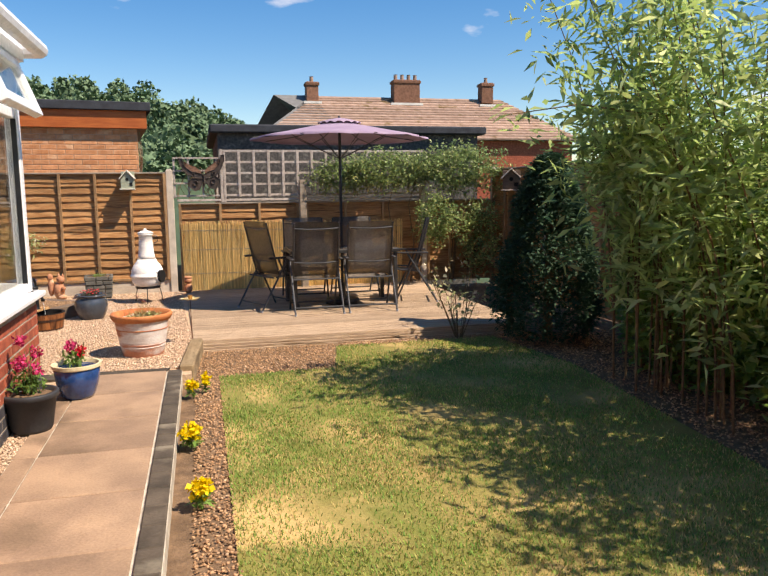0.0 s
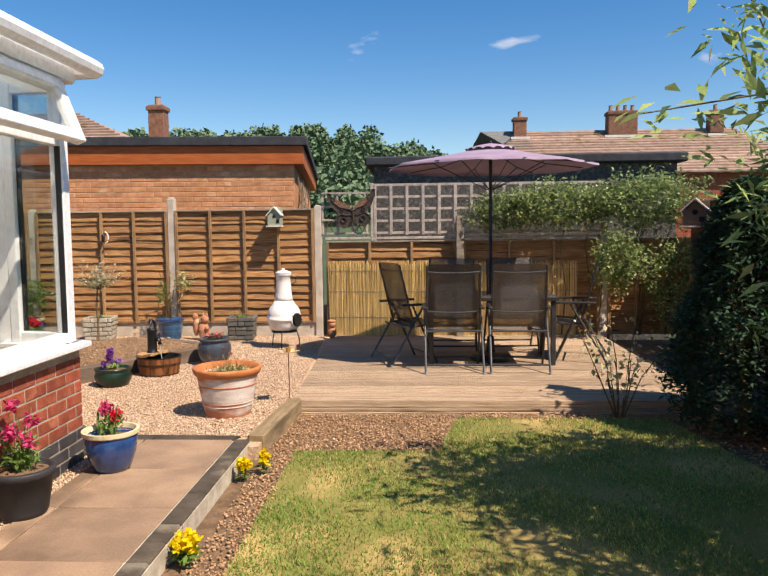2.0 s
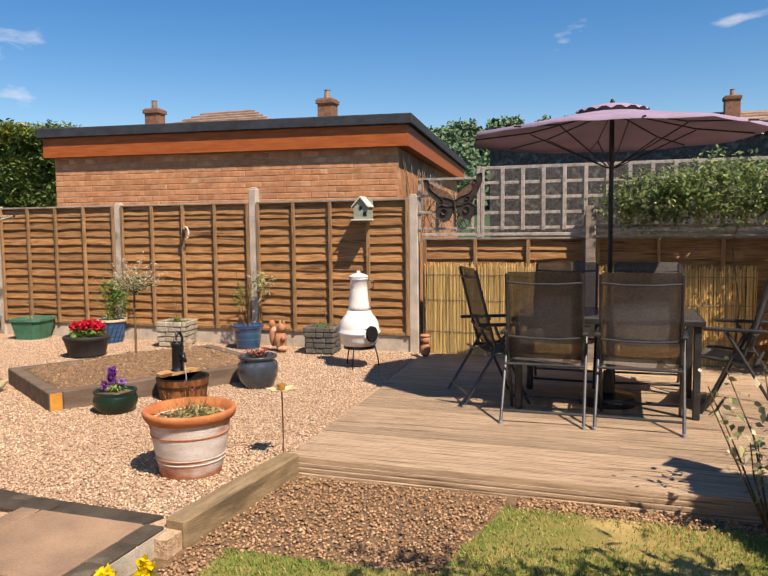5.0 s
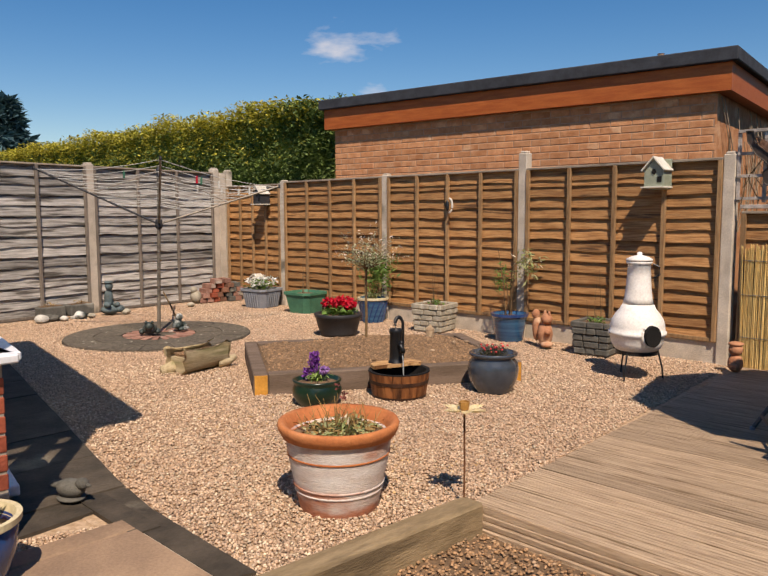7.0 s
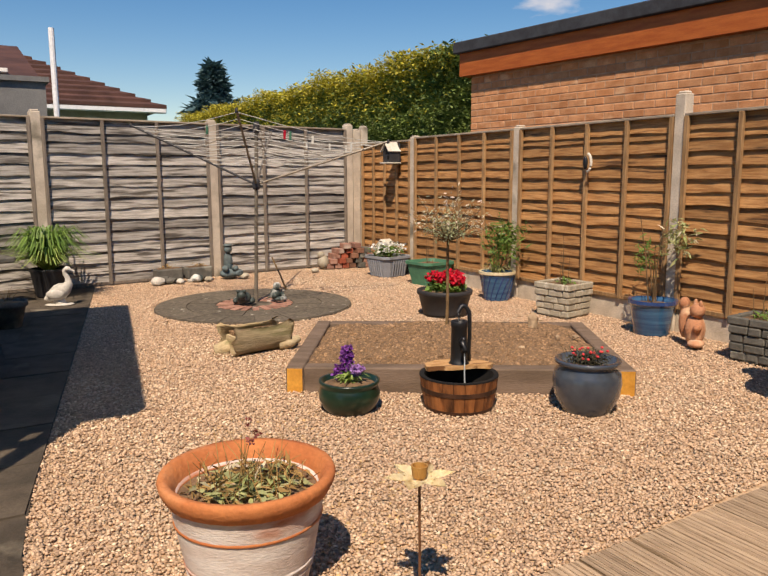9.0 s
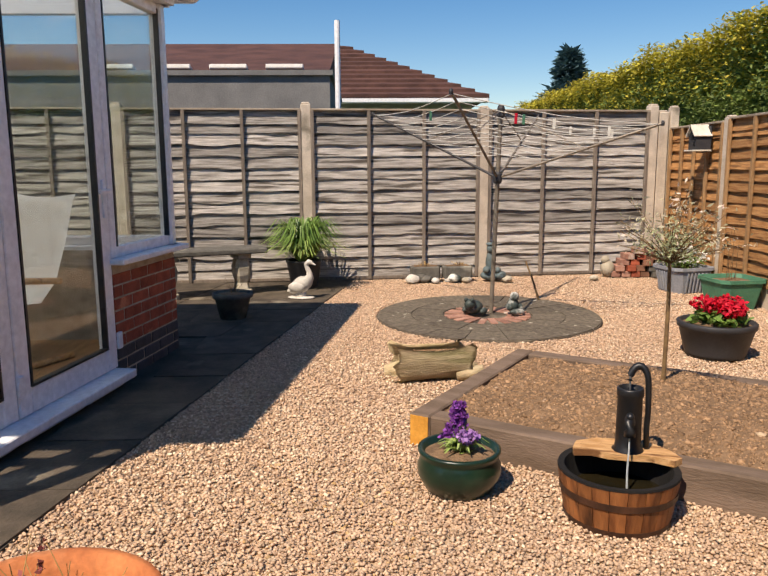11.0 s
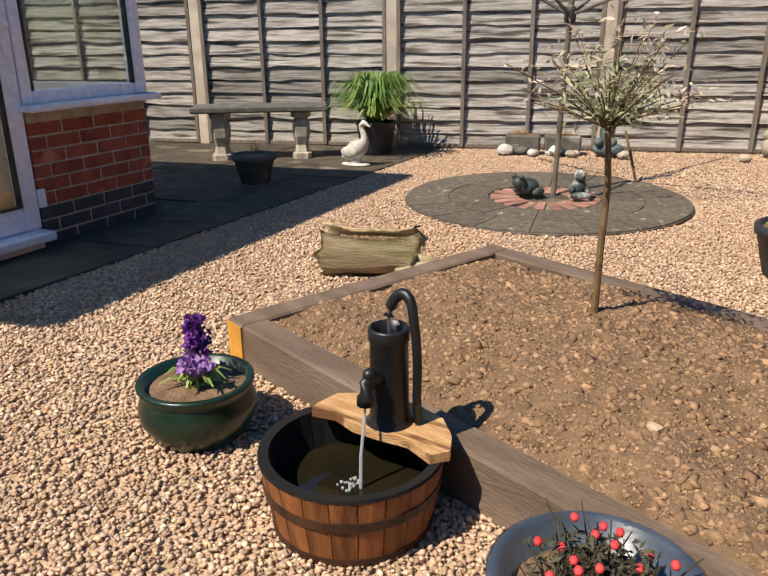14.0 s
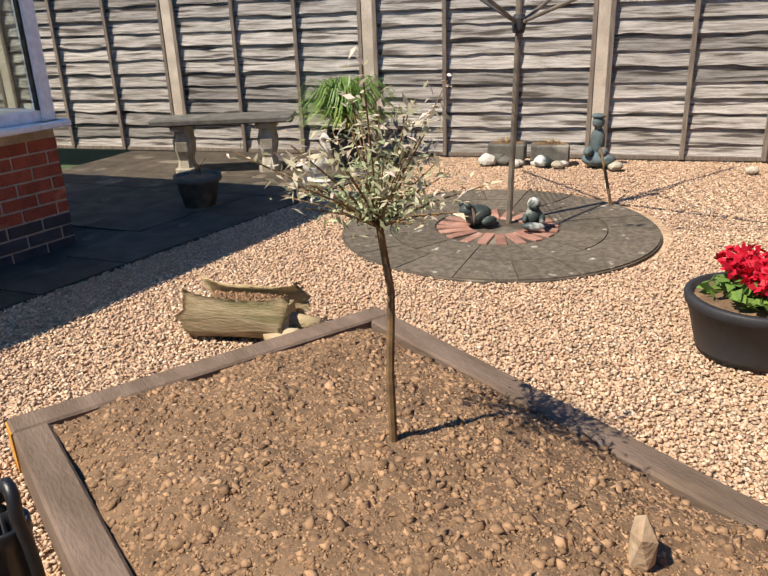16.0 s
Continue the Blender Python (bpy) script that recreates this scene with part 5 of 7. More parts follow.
M["dark_stone"] = material("dark_stone", rgb("6a675f"), rgb("54524c"), 0.9, 12, (1, 1, 1), 0.5, 70, 0.08, c=rgb("8a877c"), spots=0.62)
M["chimenea_white"] = material("chimenea_white", rgb("f3efe8"), rgb("ebe5dc"), 0.75, 6, (1, 1, 1), 0.2, 60, 0.03, c=rgb("cabfae"), spots=0.66)
# near-black: painted shade of openings, and the black pond liner
M["hole_and_liner_black"] = material("hole_and_liner_black", rgb("1a1816"), rgb("121110"), 0.9, 8, (1, 1, 1), 0.2, 60, 0.0)
M["tub_wood"] = material("tub_wood", rgb("9a6238"), rgb("6e4022"), 0.6, 5, (6, 6, 1), 0.3, 40, 0.25, c=rgb("4a2c18"), spots=0.62)
M["dark_hoop"] = material("dark_hoop", rgb("4a3022"), rgb("2e1e16"), 0.5, 8, (1, 1, 1), 0.2, 60, 0.05)
M["plank_wood"] = material("plank_wood", rgb("d2a878"), rgb("b48654"), 0.75, 5, (2, 14, 8), 0.5, 30, 0.1, c=rgb("7a5230"), spots=0.6)
M["water"] = material("water", rgb("1c1a12"), rgb("262012"), 0.05, 5, (1, 1, 1), 0.12, 16, 0.0, spec=0.5, c=rgb("6a4a14"), spots=0.66)
M["log_stone"] = material("log_stone", rgb("c8b694"), rgb("aa9876"), 0.9, 4, (1, 7, 7), 0.6, 22, 0.05, c=rgb("968c66"), spots=0.61)
M["red_flower"] = material("red_flower", rgb("e0243c"), rgb("c41a34"), 0.6, 6, (1, 1, 1), 0.0, 40, 0.3, island=True, trans=0.25)
M["pink_flower"] = material("pink_flower", rgb("d84878"), rgb("c03468"), 0.6, 6, (1, 1, 1), 0.0, 40, 0.3, island=True, trans=0.25)
M["purple_flower"] = material("purple_flower", rgb("6a2c84"), rgb("8a4ca4"), 0.6, 6, (1, 1, 1), 0.0, 40, 0.35, island=True, trans=0.25)
M["lilac_flower"] = material("lilac_flower", rgb("b088c4"), rgb("9a6cb0"), 0.6, 6, (1, 1, 1), 0.0, 40, 0.25, island=True, trans=0.25)
M["yellow_flower"] = material("yellow_flower", rgb("f2d820"), rgb("e4c414"), 0.6, 6, (1, 1, 1), 0.0, 40, 0.15, island=True, trans=0.25)
M["coral_bud"] = material("coral_bud", rgb("e84a4a"), rgb("d43a40"), 0.6, 6, (1, 1, 1), 0.0, 40, 0.2)
M["fresh_leaf"] = material("fresh_leaf", rgb("a8bc70"), rgb("86a050"), 0.5, 6, (1, 1, 1), 0.0, 40, 0.25, island=True, trans=0.3)
M["white_flower"] = material("white_flower", rgb("f0efe8"), rgb("e2e0d6"), 0.6, 6, (1, 1, 1), 0.0, 40, 0.1, island=True, trans=0.25)
M["dry_plant"] = material("dry_plant", rgb("a88a58"), rgb("86683c"), 0.85, 6, (1, 1, 1), 0.0, 40, 0.35, island=True)
M["dark_leaf"] = material("dark_leaf", rgb("4c4634"), rgb("3a3a2a"), 0.7, 6, (1, 1, 1), 0.0, 40, 0.35, island=True)
M["pale_rock"] = material("pale_rock", rgb("bca486"), rgb("9a8066"), 0.9, 10, (1, 1, 1), 0.5, 60, 0.1)
M["water_spray"] = material("water_spray", rgb("dfe4e4"), rgb("c8d0d2"), 0.1, 40, (1, 1, 1), 0.3, 90, 0.1, spec=0.8, trans=0.5)
M["pale_leaf"] = material("pale_leaf", rgb("b9b884"), rgb("8a9a5c"), 0.6, 3, (1, 1, 1), 0.0, 40, 0.3, island=True, c=rgb("e0cfb4"), spots=0.55, trans=0.3)


def round_pot(name, label, at, profile, mat, soil_z, soil_r, rim=None, wall=0.02, category="plant pot", group="", seg=32):
    """Outer profile from foot to lip, an inner wall down to the soil, and the soil itself."""
    t = thing(name, label, category, at, group=group)
    r, z = profile[-1]
    prof = profile + [(r - wall, z), (soil_r, soil_z - 0.01)]
    part("body", lathe(bmesh.new(), prof, seg, cap=True), M[mat], t, smooth=True)
    if rim:
        part("rim", lathe(bmesh.new(), rim[0], seg, cap=False), M[rim[1]], t, smooth=True)
    part("compost", lathe(bmesh.new(), [(soil_r + 0.004, soil_z - 0.004), (soil_r * 0.6, soil_z + 0.008), (0.01, soil_z + 0.014)], 20), M["soil"], t)
    return t


def sprig(t, name, c, r, n, ln, wd, mat, tilt=1.3, solid_=0.2, label=""):
    """Leaves or petals in a loose lump."""
    o = joined(name, leaves(shell(n, c, r, 0.3, solid_), ln, wd, rng, tilt), LEAF_F, M[mat], t, label, "", "stuff")
    return o


def stems(t, n, r0, z0, spread, h0, h1, mat, rad=0.003, name="stems"):
    bm = bmesh.new()
    for i in range(n):
        a, q = rng.uniform(0, 6.28), rng.uniform(0, r0)
        x0, y0 = q * math.cos(a), q * math.sin(a)
        h = rng.uniform(h0, h1)
        x1, y1 = x0 + rng.uniform(-spread, spread), y0 + rng.uniform(-spread, spread)
        tube(bm, [(x0, y0, z0), (x0 * 0.6 + x1 * 0.4, y0 * 0.6 + y1 * 0.4, z0 + h * 0.55), (x1, y1, z0 + h)], rad, 5, rad * 0.5)
    tagged(part(name, bm, M[mat], t), kind="stuff")


def strap_leaves(t, n, c, h, out, w, mat, name="leaves"):
    """Arching strap leaves from one crown."""
    v = []
    for i in range(n):
        a = rng.uniform(0, 6.28)
        o, hh = rng.uniform(0.3, 1.0) * out, h * rng.uniform(0.6, 1.1)
        d, s = np.array((math.cos(a), math.sin(a), 0)), np.array((-math.sin(a), math.cos(a), 0)) * w
        for f0, f1 in ((0, .35), (.35, .7), (.7, 1.0)):
            q = []
            for f, ww in ((f0, 1 - f0 * 0.8), (f1, 1 - f1 * 0.8)):
                p = np.array(c) + d * o * f + np.array((0, 0, hh * (1.6 * f - 1.25 * f * f)))
                q += [p - s * ww, p + s * ww]
            v.append([q[0], q[1], q[3], q[2]])
    joined(name, np.array(v), np.array([(0, 1, 2, 3)]), M[mat], t, "", "", "stuff")


# large limewashed terracotta pot in front
p = round_pot("terracotta_pot", "large limewashed terracotta pot with a plain orange rim", (-0.555, 6.75, -0.03), [(0.155, 0.0), (0.165, 0.02), (0.19, 0.14), (0.212, 0.26), (0.222, 0.335), (0.224, 0.345)], "limewash", 0.335, 0.2,
              ([(0.222, 0.335), (0.236, 0.338), (0.25, 0.365), (0.255, 0.385), (0.249, 0.399), (0.228, 0.396), (0.212, 0.36), (0.2, 0.33)], "terracotta"))
p.scale = (1.05, 1.05, 1.0)
for z_, mat_ in ((0.105, "limewash"), (0.13, "limewash"), (0.262, "terracotta")):
    rr = float(np.interp(z_, (0.02, 0.14, 0.26, 0.335), (0.165, 0.19, 0.212, 0.222)))
    part("band", lathe(bmesh.new(), [(rr - 0.004, z_ - 0.007), (rr + 0.003, z_ - 0.003), (rr + 0.003, z_ + 0.003), (rr - 0.004, z_ + 0.007)], 40, cap=False), M[mat_], p, smooth=True)
stems(p, 60, 0.18, 0.335, 0.07, 0.05, 0.17, "dry_plant", 0.0018, "dry_stalk")
stems(p, 3, 0.03, 0.335, 0.03, 0.14, 0.2, "dry_plant", 0.002, "seed_stalk")
for a_ in range(3):
    sprig(p, "seed_head", (0.03 * math.cos(a_ * 1.3), 0.03 * math.sin(a_ * 1.3), 0.49 + 0.02 * a_), (0.010, 0.010, 0.014), 14, 0.012, 0.009, "dark_red_leaf", 2.0, 0.4, "dry reddish seed head")
sprig(p, "low_leaf", (0, 0, 0.35), (0.19, 0.19, 0.03), 520, 0.04, 0.012, "dry_plant", 1.2, 0.1)
sprig(p, "green_leaf", (0.03, -0.02, 0.36), (0.16, 0.16, 0.035), 340, 0.04, 0.016, "pale_leaf", 1.2, 0.1)

# green glazed bowl with purple flowers
p = round_pot("green_pot", "glossy dark green bowl with purple stocks", (-1.93, 7.80, -0.03), [(0.10, 0.0), (0.145, 0.028), (0.176, 0.085), (0.178, 0.12), (0.166, 0.152), (0.162, 0.160), (0.175, 0.176), (0.176, 0.188)], "green_glaze", 0.165, 0.15)
p.scale = (0.94, 0.94, 1.0)
stems(p, 9, 0.04, 0.16, 0.03, 0.08, 0.16, "leaf", 0.003, "stem")
strap_leaves(p, 34, (0.01, 0.01, 0.165), 0.13, 0.115, 0.012, "fresh_leaf", "leaf")
sprig(p, "leaf", (0, 0, 0.195), (0.06, 0.06, 0.035), 60, 0.05, 0.016, "fresh_leaf", 1.3)
for z_, r_ in ((0.25, 0.034), (0.285, 0.036), (0.32, 0.033), (0.352, 0.026)):
    sprig(p, "flower", (-0.025 + 0.006 * math.sin(z_ * 60), 0.0, z_), (r_, r_, 0.019), 130, 0.017, 0.017, "purple_flower", 2.5, 0.7, "dark purple flower whorl")
for c_ in ((0.035, 0.05, 0.245), (0.06, 0.01, 0.255), (0.02, 0.03, 0.225)):
    sprig(p, "flower", c_, (0.024, 0.024, 0.019), 80, 0.018, 0.018, "lilac_flower", 2.5, 0.7, "pale lilac flowers")
for c_ in ((-0.075, -0.03, 0.238), (-0.06, -0.05, 0.215)):
    sprig(p, "flower", c_, (0.022, 0.022, 0.019), 70, 0.018, 0.018, "purple_flower", 2.5, 0.7, "dark purple flowers")

# grey glazed jar
p = round_pot("grey_jar", "slate grey glazed jar with a dying plant", (-1.28, 8.91, -0.03), [(0.115, 0.0), (0.135, 0.027), (0.172, 0.11), (0.184, 0.18), (0.176, 0.235), (0.152, 0.264), (0.153, 0.274), (0.174, 0.284), (0.175, 0.3), (0.168, 0.304)], "grey_glaze", 0.25, 0.14, wall=0.016)
stems(p, 60, 0.1, 0.235, 0.07, 0.05, 0.13, "dark_leaf", 0.0022, "stem")
sprig(p, "leaf", (0, 0, 0.30), (0.12, 0.12, 0.05), 900, 0.022, 0.006, "dark_leaf", 1.5)
for i in range(20):
    a_, q_ = i * 2.4, 0.11 * ((i + 0.5) / 20) ** 0.5
    bm = bmesh.new()
    bmesh.ops.create_icosphere(bm, subdivisions=1, radius=0.0085, matrix=Matrix.Translation((q_ * math.cos(a_), q_ * math.sin(a_), 0.335 + 0.018 * math.sin(i * 1.7))) @ Matrix.Diagonal((1.3, 1.0, 0.9, 1)))
    part("bud", bm, M["coral_bud"], p, "small coral red bud", smooth=True)

# half-barrel water feature
tub = thing("barrel_water_feature", "half barrel pond with a black hand pump", "water feature", (-1.69, 8.355, -0.03), 72)
tub.scale = (0.975, 0.975, 1.1)
NS = 22
for i in range(NS):
    a0, a1 = 2 * math.pi * i / NS, 2 * math.pi * (i + 0.96) / NS
    bm = bmesh.new()
    v = []
    for z_, r_ in ((0.0, 0.19), (0.09, 0.207), (0.18, 0.222)):
        v.append([bm.verts.new((q * math.cos(a), q * math.sin(a), z_)) for q, a in ((r_, a0), (r_ + 0.001, (a0 + a1) / 2), (r_, a1), (r_ - 0.02, a1), (r_ - 0.02, a0))])
    for A, B in zip(v, v[1:]):
        for k in range(5):
            bm.faces.new((A[k], A[(k + 1) % 5], B[(k + 1) % 5], B[k]))
    bm.faces.new(v[0][::-1])
    bm.faces.new(v[-1])
    part("stave", bm, M["tub_wood"], tub)
for z_, r_ in ((0.022, 0.194), (0.118, 0.2122)):
    part("hoop", lathe(bmesh.new(), [(r_ - 0.002, z_ - 0.011), (r_ + 0.003, z_ - 0.011), (r_ + 0.005, z_ + 0.011), (r_, z_ + 0.011)], 36, cap=False), M["dark_hoop"], tub)
part("liner", lathe(bmesh.new(), [(0.165, 0.01), (0.198, 0.183), (0.222, 0.186), (0.224, 0.178)], 36, cap=False), M["hole_and_liner_black"], tub, "black pond liner")
part("water", lathe(bmesh.new(), [(0.188, 0.095), (0.01, 0.0955)], 36), M["water"], tub, "still dark water")
bm = bmesh.new()
prism(bm, [(-0.17, 0.075), (-0.165, 0.05), (-0.10, 0.065), (-0.03, 0.045), (0.05, 0.05), (0.12, 0.06), (0.2, 0.03), (0.23, 0.07), (0.2, 0.13), (0.14, 0.19), (0.05, 0.215), (-0.08, 0.205), (-0.16, 0.15)], 0.187, 0.209)
part("plank", bm, M["plank_wood"], tub, "rough sawn wooden shelf")
PZ = -0.052
pump = part("pump_body", lathe(bmesh.new(), [(0.06, 0.254), (0.06, 0.262), (0.05, 0.272), (0.048, 0.30), (0.046, 0.45), (0.05, 0.455), (0.05, 0.478), (0.047, 0.482), (0.042, 0.482), (0.04, 0.45), (0.036, 0.43)], 28, cx=0.0, cy=0.11), M["black_metal"], tub, "black cast iron pump", smooth=True, m=pose(0.035, 0.0, PZ))
part("spout", tube(bmesh.new(), [(0, 0.08, 0.375), (0, 0.055, 0.385), (0, 0.036, 0.388), (0, 0.02, 0.378), (0, 0.012, 0.355), (0, 0.012, 0.338)], 0.017, 12, 0.021), M["black_metal"], pump, smooth=True)
part("spout_knob", blob(bmesh.new(), (0, 0.03, 0.4), (0.016, 0.018, 0.014)), M["black_metal"], pump, smooth=True)
hook = [(0.03 + 0.034 * math.cos(a), 0.115 + 0.012 * math.sin(a), 0.50 + 0.055 * math.sin(a)) for a in np.linspace(math.pi * 0.98, 0.25, 9)]
part("handle", tube(bmesh.new(), hook + [(0.067, 0.125, 0.46), (0.069, 0.128, 0.40), (0.066, 0.13, 0.33), (0.069, 0.13, 0.268)], 0.014, 10, 0.011), M["black_metal"], pump, smooth=True)
part("piston_rod", tube(bmesh.new(), [(0.0, 0.113, 0.43), (-0.003, 0.114, 0.52)], 0.004, 6), M["grey_metal"], pump)
wj = part("water_jet", tube(bmesh.new(), [(0.035, 0.012, 0.288), (0.035, 0.004, 0.24), (0.032, -0.006, 0.17), (0.034, -0.012, 0.096)], 0.003, 6, 0.0045), M["water_spray"], tub, "thin falling water")
bm = bmesh.new()
for i in range(26):
    a_, r_ = rng.uniform(0, 6.28), 0.03 * rng.uniform(0, 1) ** 0.5
    bmesh.ops.create_icosphere(bm, subdivisions=1, radius=rng.uniform(0.002, 0.005), matrix=Matrix.Translation((r_ * math.cos(a_), -0.015 + r_ * math.sin(a_), 0.097)))
tagged(part("splash", bm, M["water_spray"], tub, "white splash on the water"), kind="stuff")

# raised bed of sleepers
bed = thing("raised_bed", "low raised bed of dark sleepers filled with soil", "raised bed", (BED[0][0], BED[0][1], 0), math.degrees(math.atan2(BED[1][1] - BED[0][1], BED[1][0] - BED[0][0])))
BL, BW, T = 2.04, 1.40, 0.105
for nm, a in (("sleeper", (T + 0.002, BL - T - 0.002, 0, T)), ("sleeper", (T + 0.002, BL - T - 0.002, BW - T, BW)), ("sleeper", (0, T, 0, BW)), ("sleeper", (BL - T, BL, 0, BW))):
    part(nm, boxed(a[0], a[1], a[2], a[3], -0.04, 0.135, 0.008), M["sleeper"], bed)
for xx in (0.0, BL):
    part("cut_end", boxed(0.008 if xx == 0 else BL - T + 0.006, T - 0.006 if xx == 0 else BL - 0.008, -0.004, 0.004, -0.03, 0.127), M["new_cut"], bed, "pale sawn sleeper end")
def mound(fx, fy):
    """Height of the heaped earth over the bed, fx and fy from 0 to 1."""
    u, v = T + (BL - 2 * T) * fx, T + (BW - 2 * T) * fy
    return 0.108 + 0.115 * (max(0.0, math.sin(math.pi * fx)) * max(0.0, math.sin(math.pi * fy))) ** 0.55 + 0.03 * noise.noise(Vector((u * 3.2, v * 3.2, 0))) + 0.014 * noise.noise(Vector((u * 9, v * 9, 3)))


sb = bmesh.new()
gx, gy = 110, 76
vv = [[sb.verts.new((T + (BL - 2 * T) * i / gx, T + (BW - 2 * T) * j / gy, mound(i / gx, j / gy) + 0.010 * noise.noise(Vector((i * 0.8, j * 0.8, 7))))) for j in range(gy + 1)] for i in range(gx + 1)]
for i in range(gx):
    for j in range(gy):
        sb.faces.new((vv[i][j], vv[i + 1][j], vv[i + 1][j + 1], vv[i][j + 1]))
part("earth", sb, M["soil"], bed, smooth=True)
n = 60000
fx, fy = rng.uniform(0.01, 0.99, n), rng.uniform(0.01, 0.99, n)
zz = np.array([mound(a, b) for a, b in zip(fx, fy)]) - 0.002
sz = 0.35 + 0.5 * rng.uniform(0, 1, n) + 1.7 * rng.uniform(0, 1, n) ** 16
st_ = stones(np.zeros((n, 3)), 0.0082, rng, 0.55, 1.2, OCTA_V) * sz[:, None, None] + np.stack([T + (BL - 2 * T) * fx, T + (BW - 2 * T) * fy, zz], 1)[:, None]
joined("loose_soil", st_, OCTA_F, M["clod"], bed, "dry crumbling clods and stones", "", "stuff")

for x_, y_, s_, up in ((-2.37, 9.49, 0.05, 2.0), (-1.96, 9.03, 0.032, 0.5), (-2.04, 9.41, 0.026, 1.0), (-2.02, 9.55, 0.04, 0.4), (-2.45, 8.52, 0.02, 0.7), (-2.86, 8.86, 0.022, 0.6)):
    bm = bmesh.new()
    bmesh.ops.create_icosphere(bm, subdivisions=1, radius=s_ * 0.85)
    for w in bm.verts:
        w.co *= 1 + 0.38 * noise.noise(w.co * 22 + Vector((x_ * 9, 0, 0)))
        w.co.z *= up
        w.co.x *= 0.75
    solid("rock", bm, M["pale_rock"], "pale broken stone lying on the soil", "rock", pose(x_, y_, 0.17 + s_ * up * 0.45, 0, 0, x_ * 400), group="stones in the bed")
# standard willow in the bed
M["willow_tip"] = material("willow_tip", rgb("d6ccae"), rgb("b4b48c"), 0.6, 3, (1, 1, 1), 0.0, 40, 0.25, island=True, c=rgb("ead6c6"), spots=0.52, trans=0.35)
M["willow_leaf"] = material("willow_leaf", rgb("bcc29a"), rgb("9aa67c"), 0.6, 3, (1, 1, 1), 0.0, 30, 0.35, island=True, trans=0.35)
tree = thing("standard_willow", "slim lollipop willow with pale pink tips", "tree", (-2.55, 8.87, 0.19))
part("trunk", tube(bmesh.new(), [(0, 0, -0.05), (0.008, 0, 0.25), (-0.004, 0.005, 0.45), (0.02, -0.01, 0.63)], 0.012, 8, 0.009), M["stem"], tree)
tb = bmesh.new()
ends = []
for i in range(54):
    a, e = rng.uniform(0, 6.28), rng.uniform(0.3, 1.5)
    ln = rng.uniform(0.14, 0.30) if i % 5 else rng.uniform(0.30, 0.40)
    d = Vector((math.cos(a) * math.cos(e), math.sin(a) * math.cos(e), math.sin(e)))
    b = Vector((0.02, -0.01, 0.62))
    tube(tb, [b, b + d * ln * 0.5, b + d * ln + Vector((0, 0, -0.02))], 0.003, 4, 0.0015)
    ends += [np.array(b + d * ln * f) for f in np.linspace(0.25, 1.0, 16)]
tagged(part("twig", tb, M["stem"], tree), kind="stuff")
ends = np.array(ends)
ends += rng.normal(size=ends.shape) * 0.014
hi = np.linalg.norm(ends - np.array((0.02, -0.01, 0.62)), axis=1) > 0.2
joined("crown", leaves(np.repeat(ends[~hi], 1, 0) + rng.normal(size=(1 * (~hi).sum(), 3)) * 0.012, 0.028, 0.008, rng, 1.6), LEAF_F, M["willow_leaf"], tree, "", "", "stuff")
joined("tip", leaves(np.repeat(ends[hi], 2, 0) + rng.normal(size=(2 * hi.sum(), 3)) * 0.012, 0.028, 0.009, rng, 1.6), LEAF_F, M["willow_tip"], tree, "cream and pink young leaves", "", "stuff")

# log planter: a hollowed cast stone log with ragged ends and snapped-off stubs
lg = thing("log_planter", "cast stone log planter filled with dry earth", "planter", (-3.47, 7.83, -0.025), 97)
lg.scale = (1.0, 1.0, 1.12)
bm = bmesh.new()
rows_ = []
NR = 20
for i in range(19):
    f = i / 18
    xx = -0.235 + 0.47 * f
    flare = 1 + 0.05 * (abs(f - 0.5) * 2) ** 3
    ring = []
    for k in range(NR):
        a = math.radians(-141 + 282 * k / (NR - 1)) - math.pi / 2
        rr = (0.112 + 0.012 * noise.noise(Vector((xx * 4, k * 0.6, 2))) + 0.006 * noise.noise(Vector((xx * 2, k * 2.1, 5)))) * flare
        rag = (0.045 * noise.noise(Vector((k * 0.8, 1.0 + (f > 0.5), 1))) + 0.02 * math.sin(k * 1.3)) * (abs(f - 0.5) * 2) ** 6
        lipz = 0.03 * (abs(f - 0.5) * 2) ** 4 * (k in (0, 1, NR - 2, NR - 1))
        ring.append(bm.verts.new((xx + rag, rr * math.cos(a) * 1.12, 0.105 + rr * math.sin(a) * 0.88 + lipz)))
    rows_.append(ring)
for a, b in zip(rows_, rows_[1:]):
    for k in range(NR - 1):
        bm.faces.new((a[k], a[k + 1], b[k + 1], b[k]))
bmesh.ops.solidify(bm, geom=bm.faces[:], thickness=-0.022)
part("log", bm, M["log_stone"], lg, smooth=True)
for xx in (-0.175, 0.175):
    bm = bmesh.new()
    prism(bm, [(0.105 * math.cos(a), 0.1 + 0.085 * math.sin(a)) for a in np.linspace(math.pi - 0.35, 2 * math.pi + 0.35, 14)], -0.012, 0.012)
    part("end_wall", bm, M["log_stone"], lg, m=pose(xx, 0, 0, 90, 0, 90))
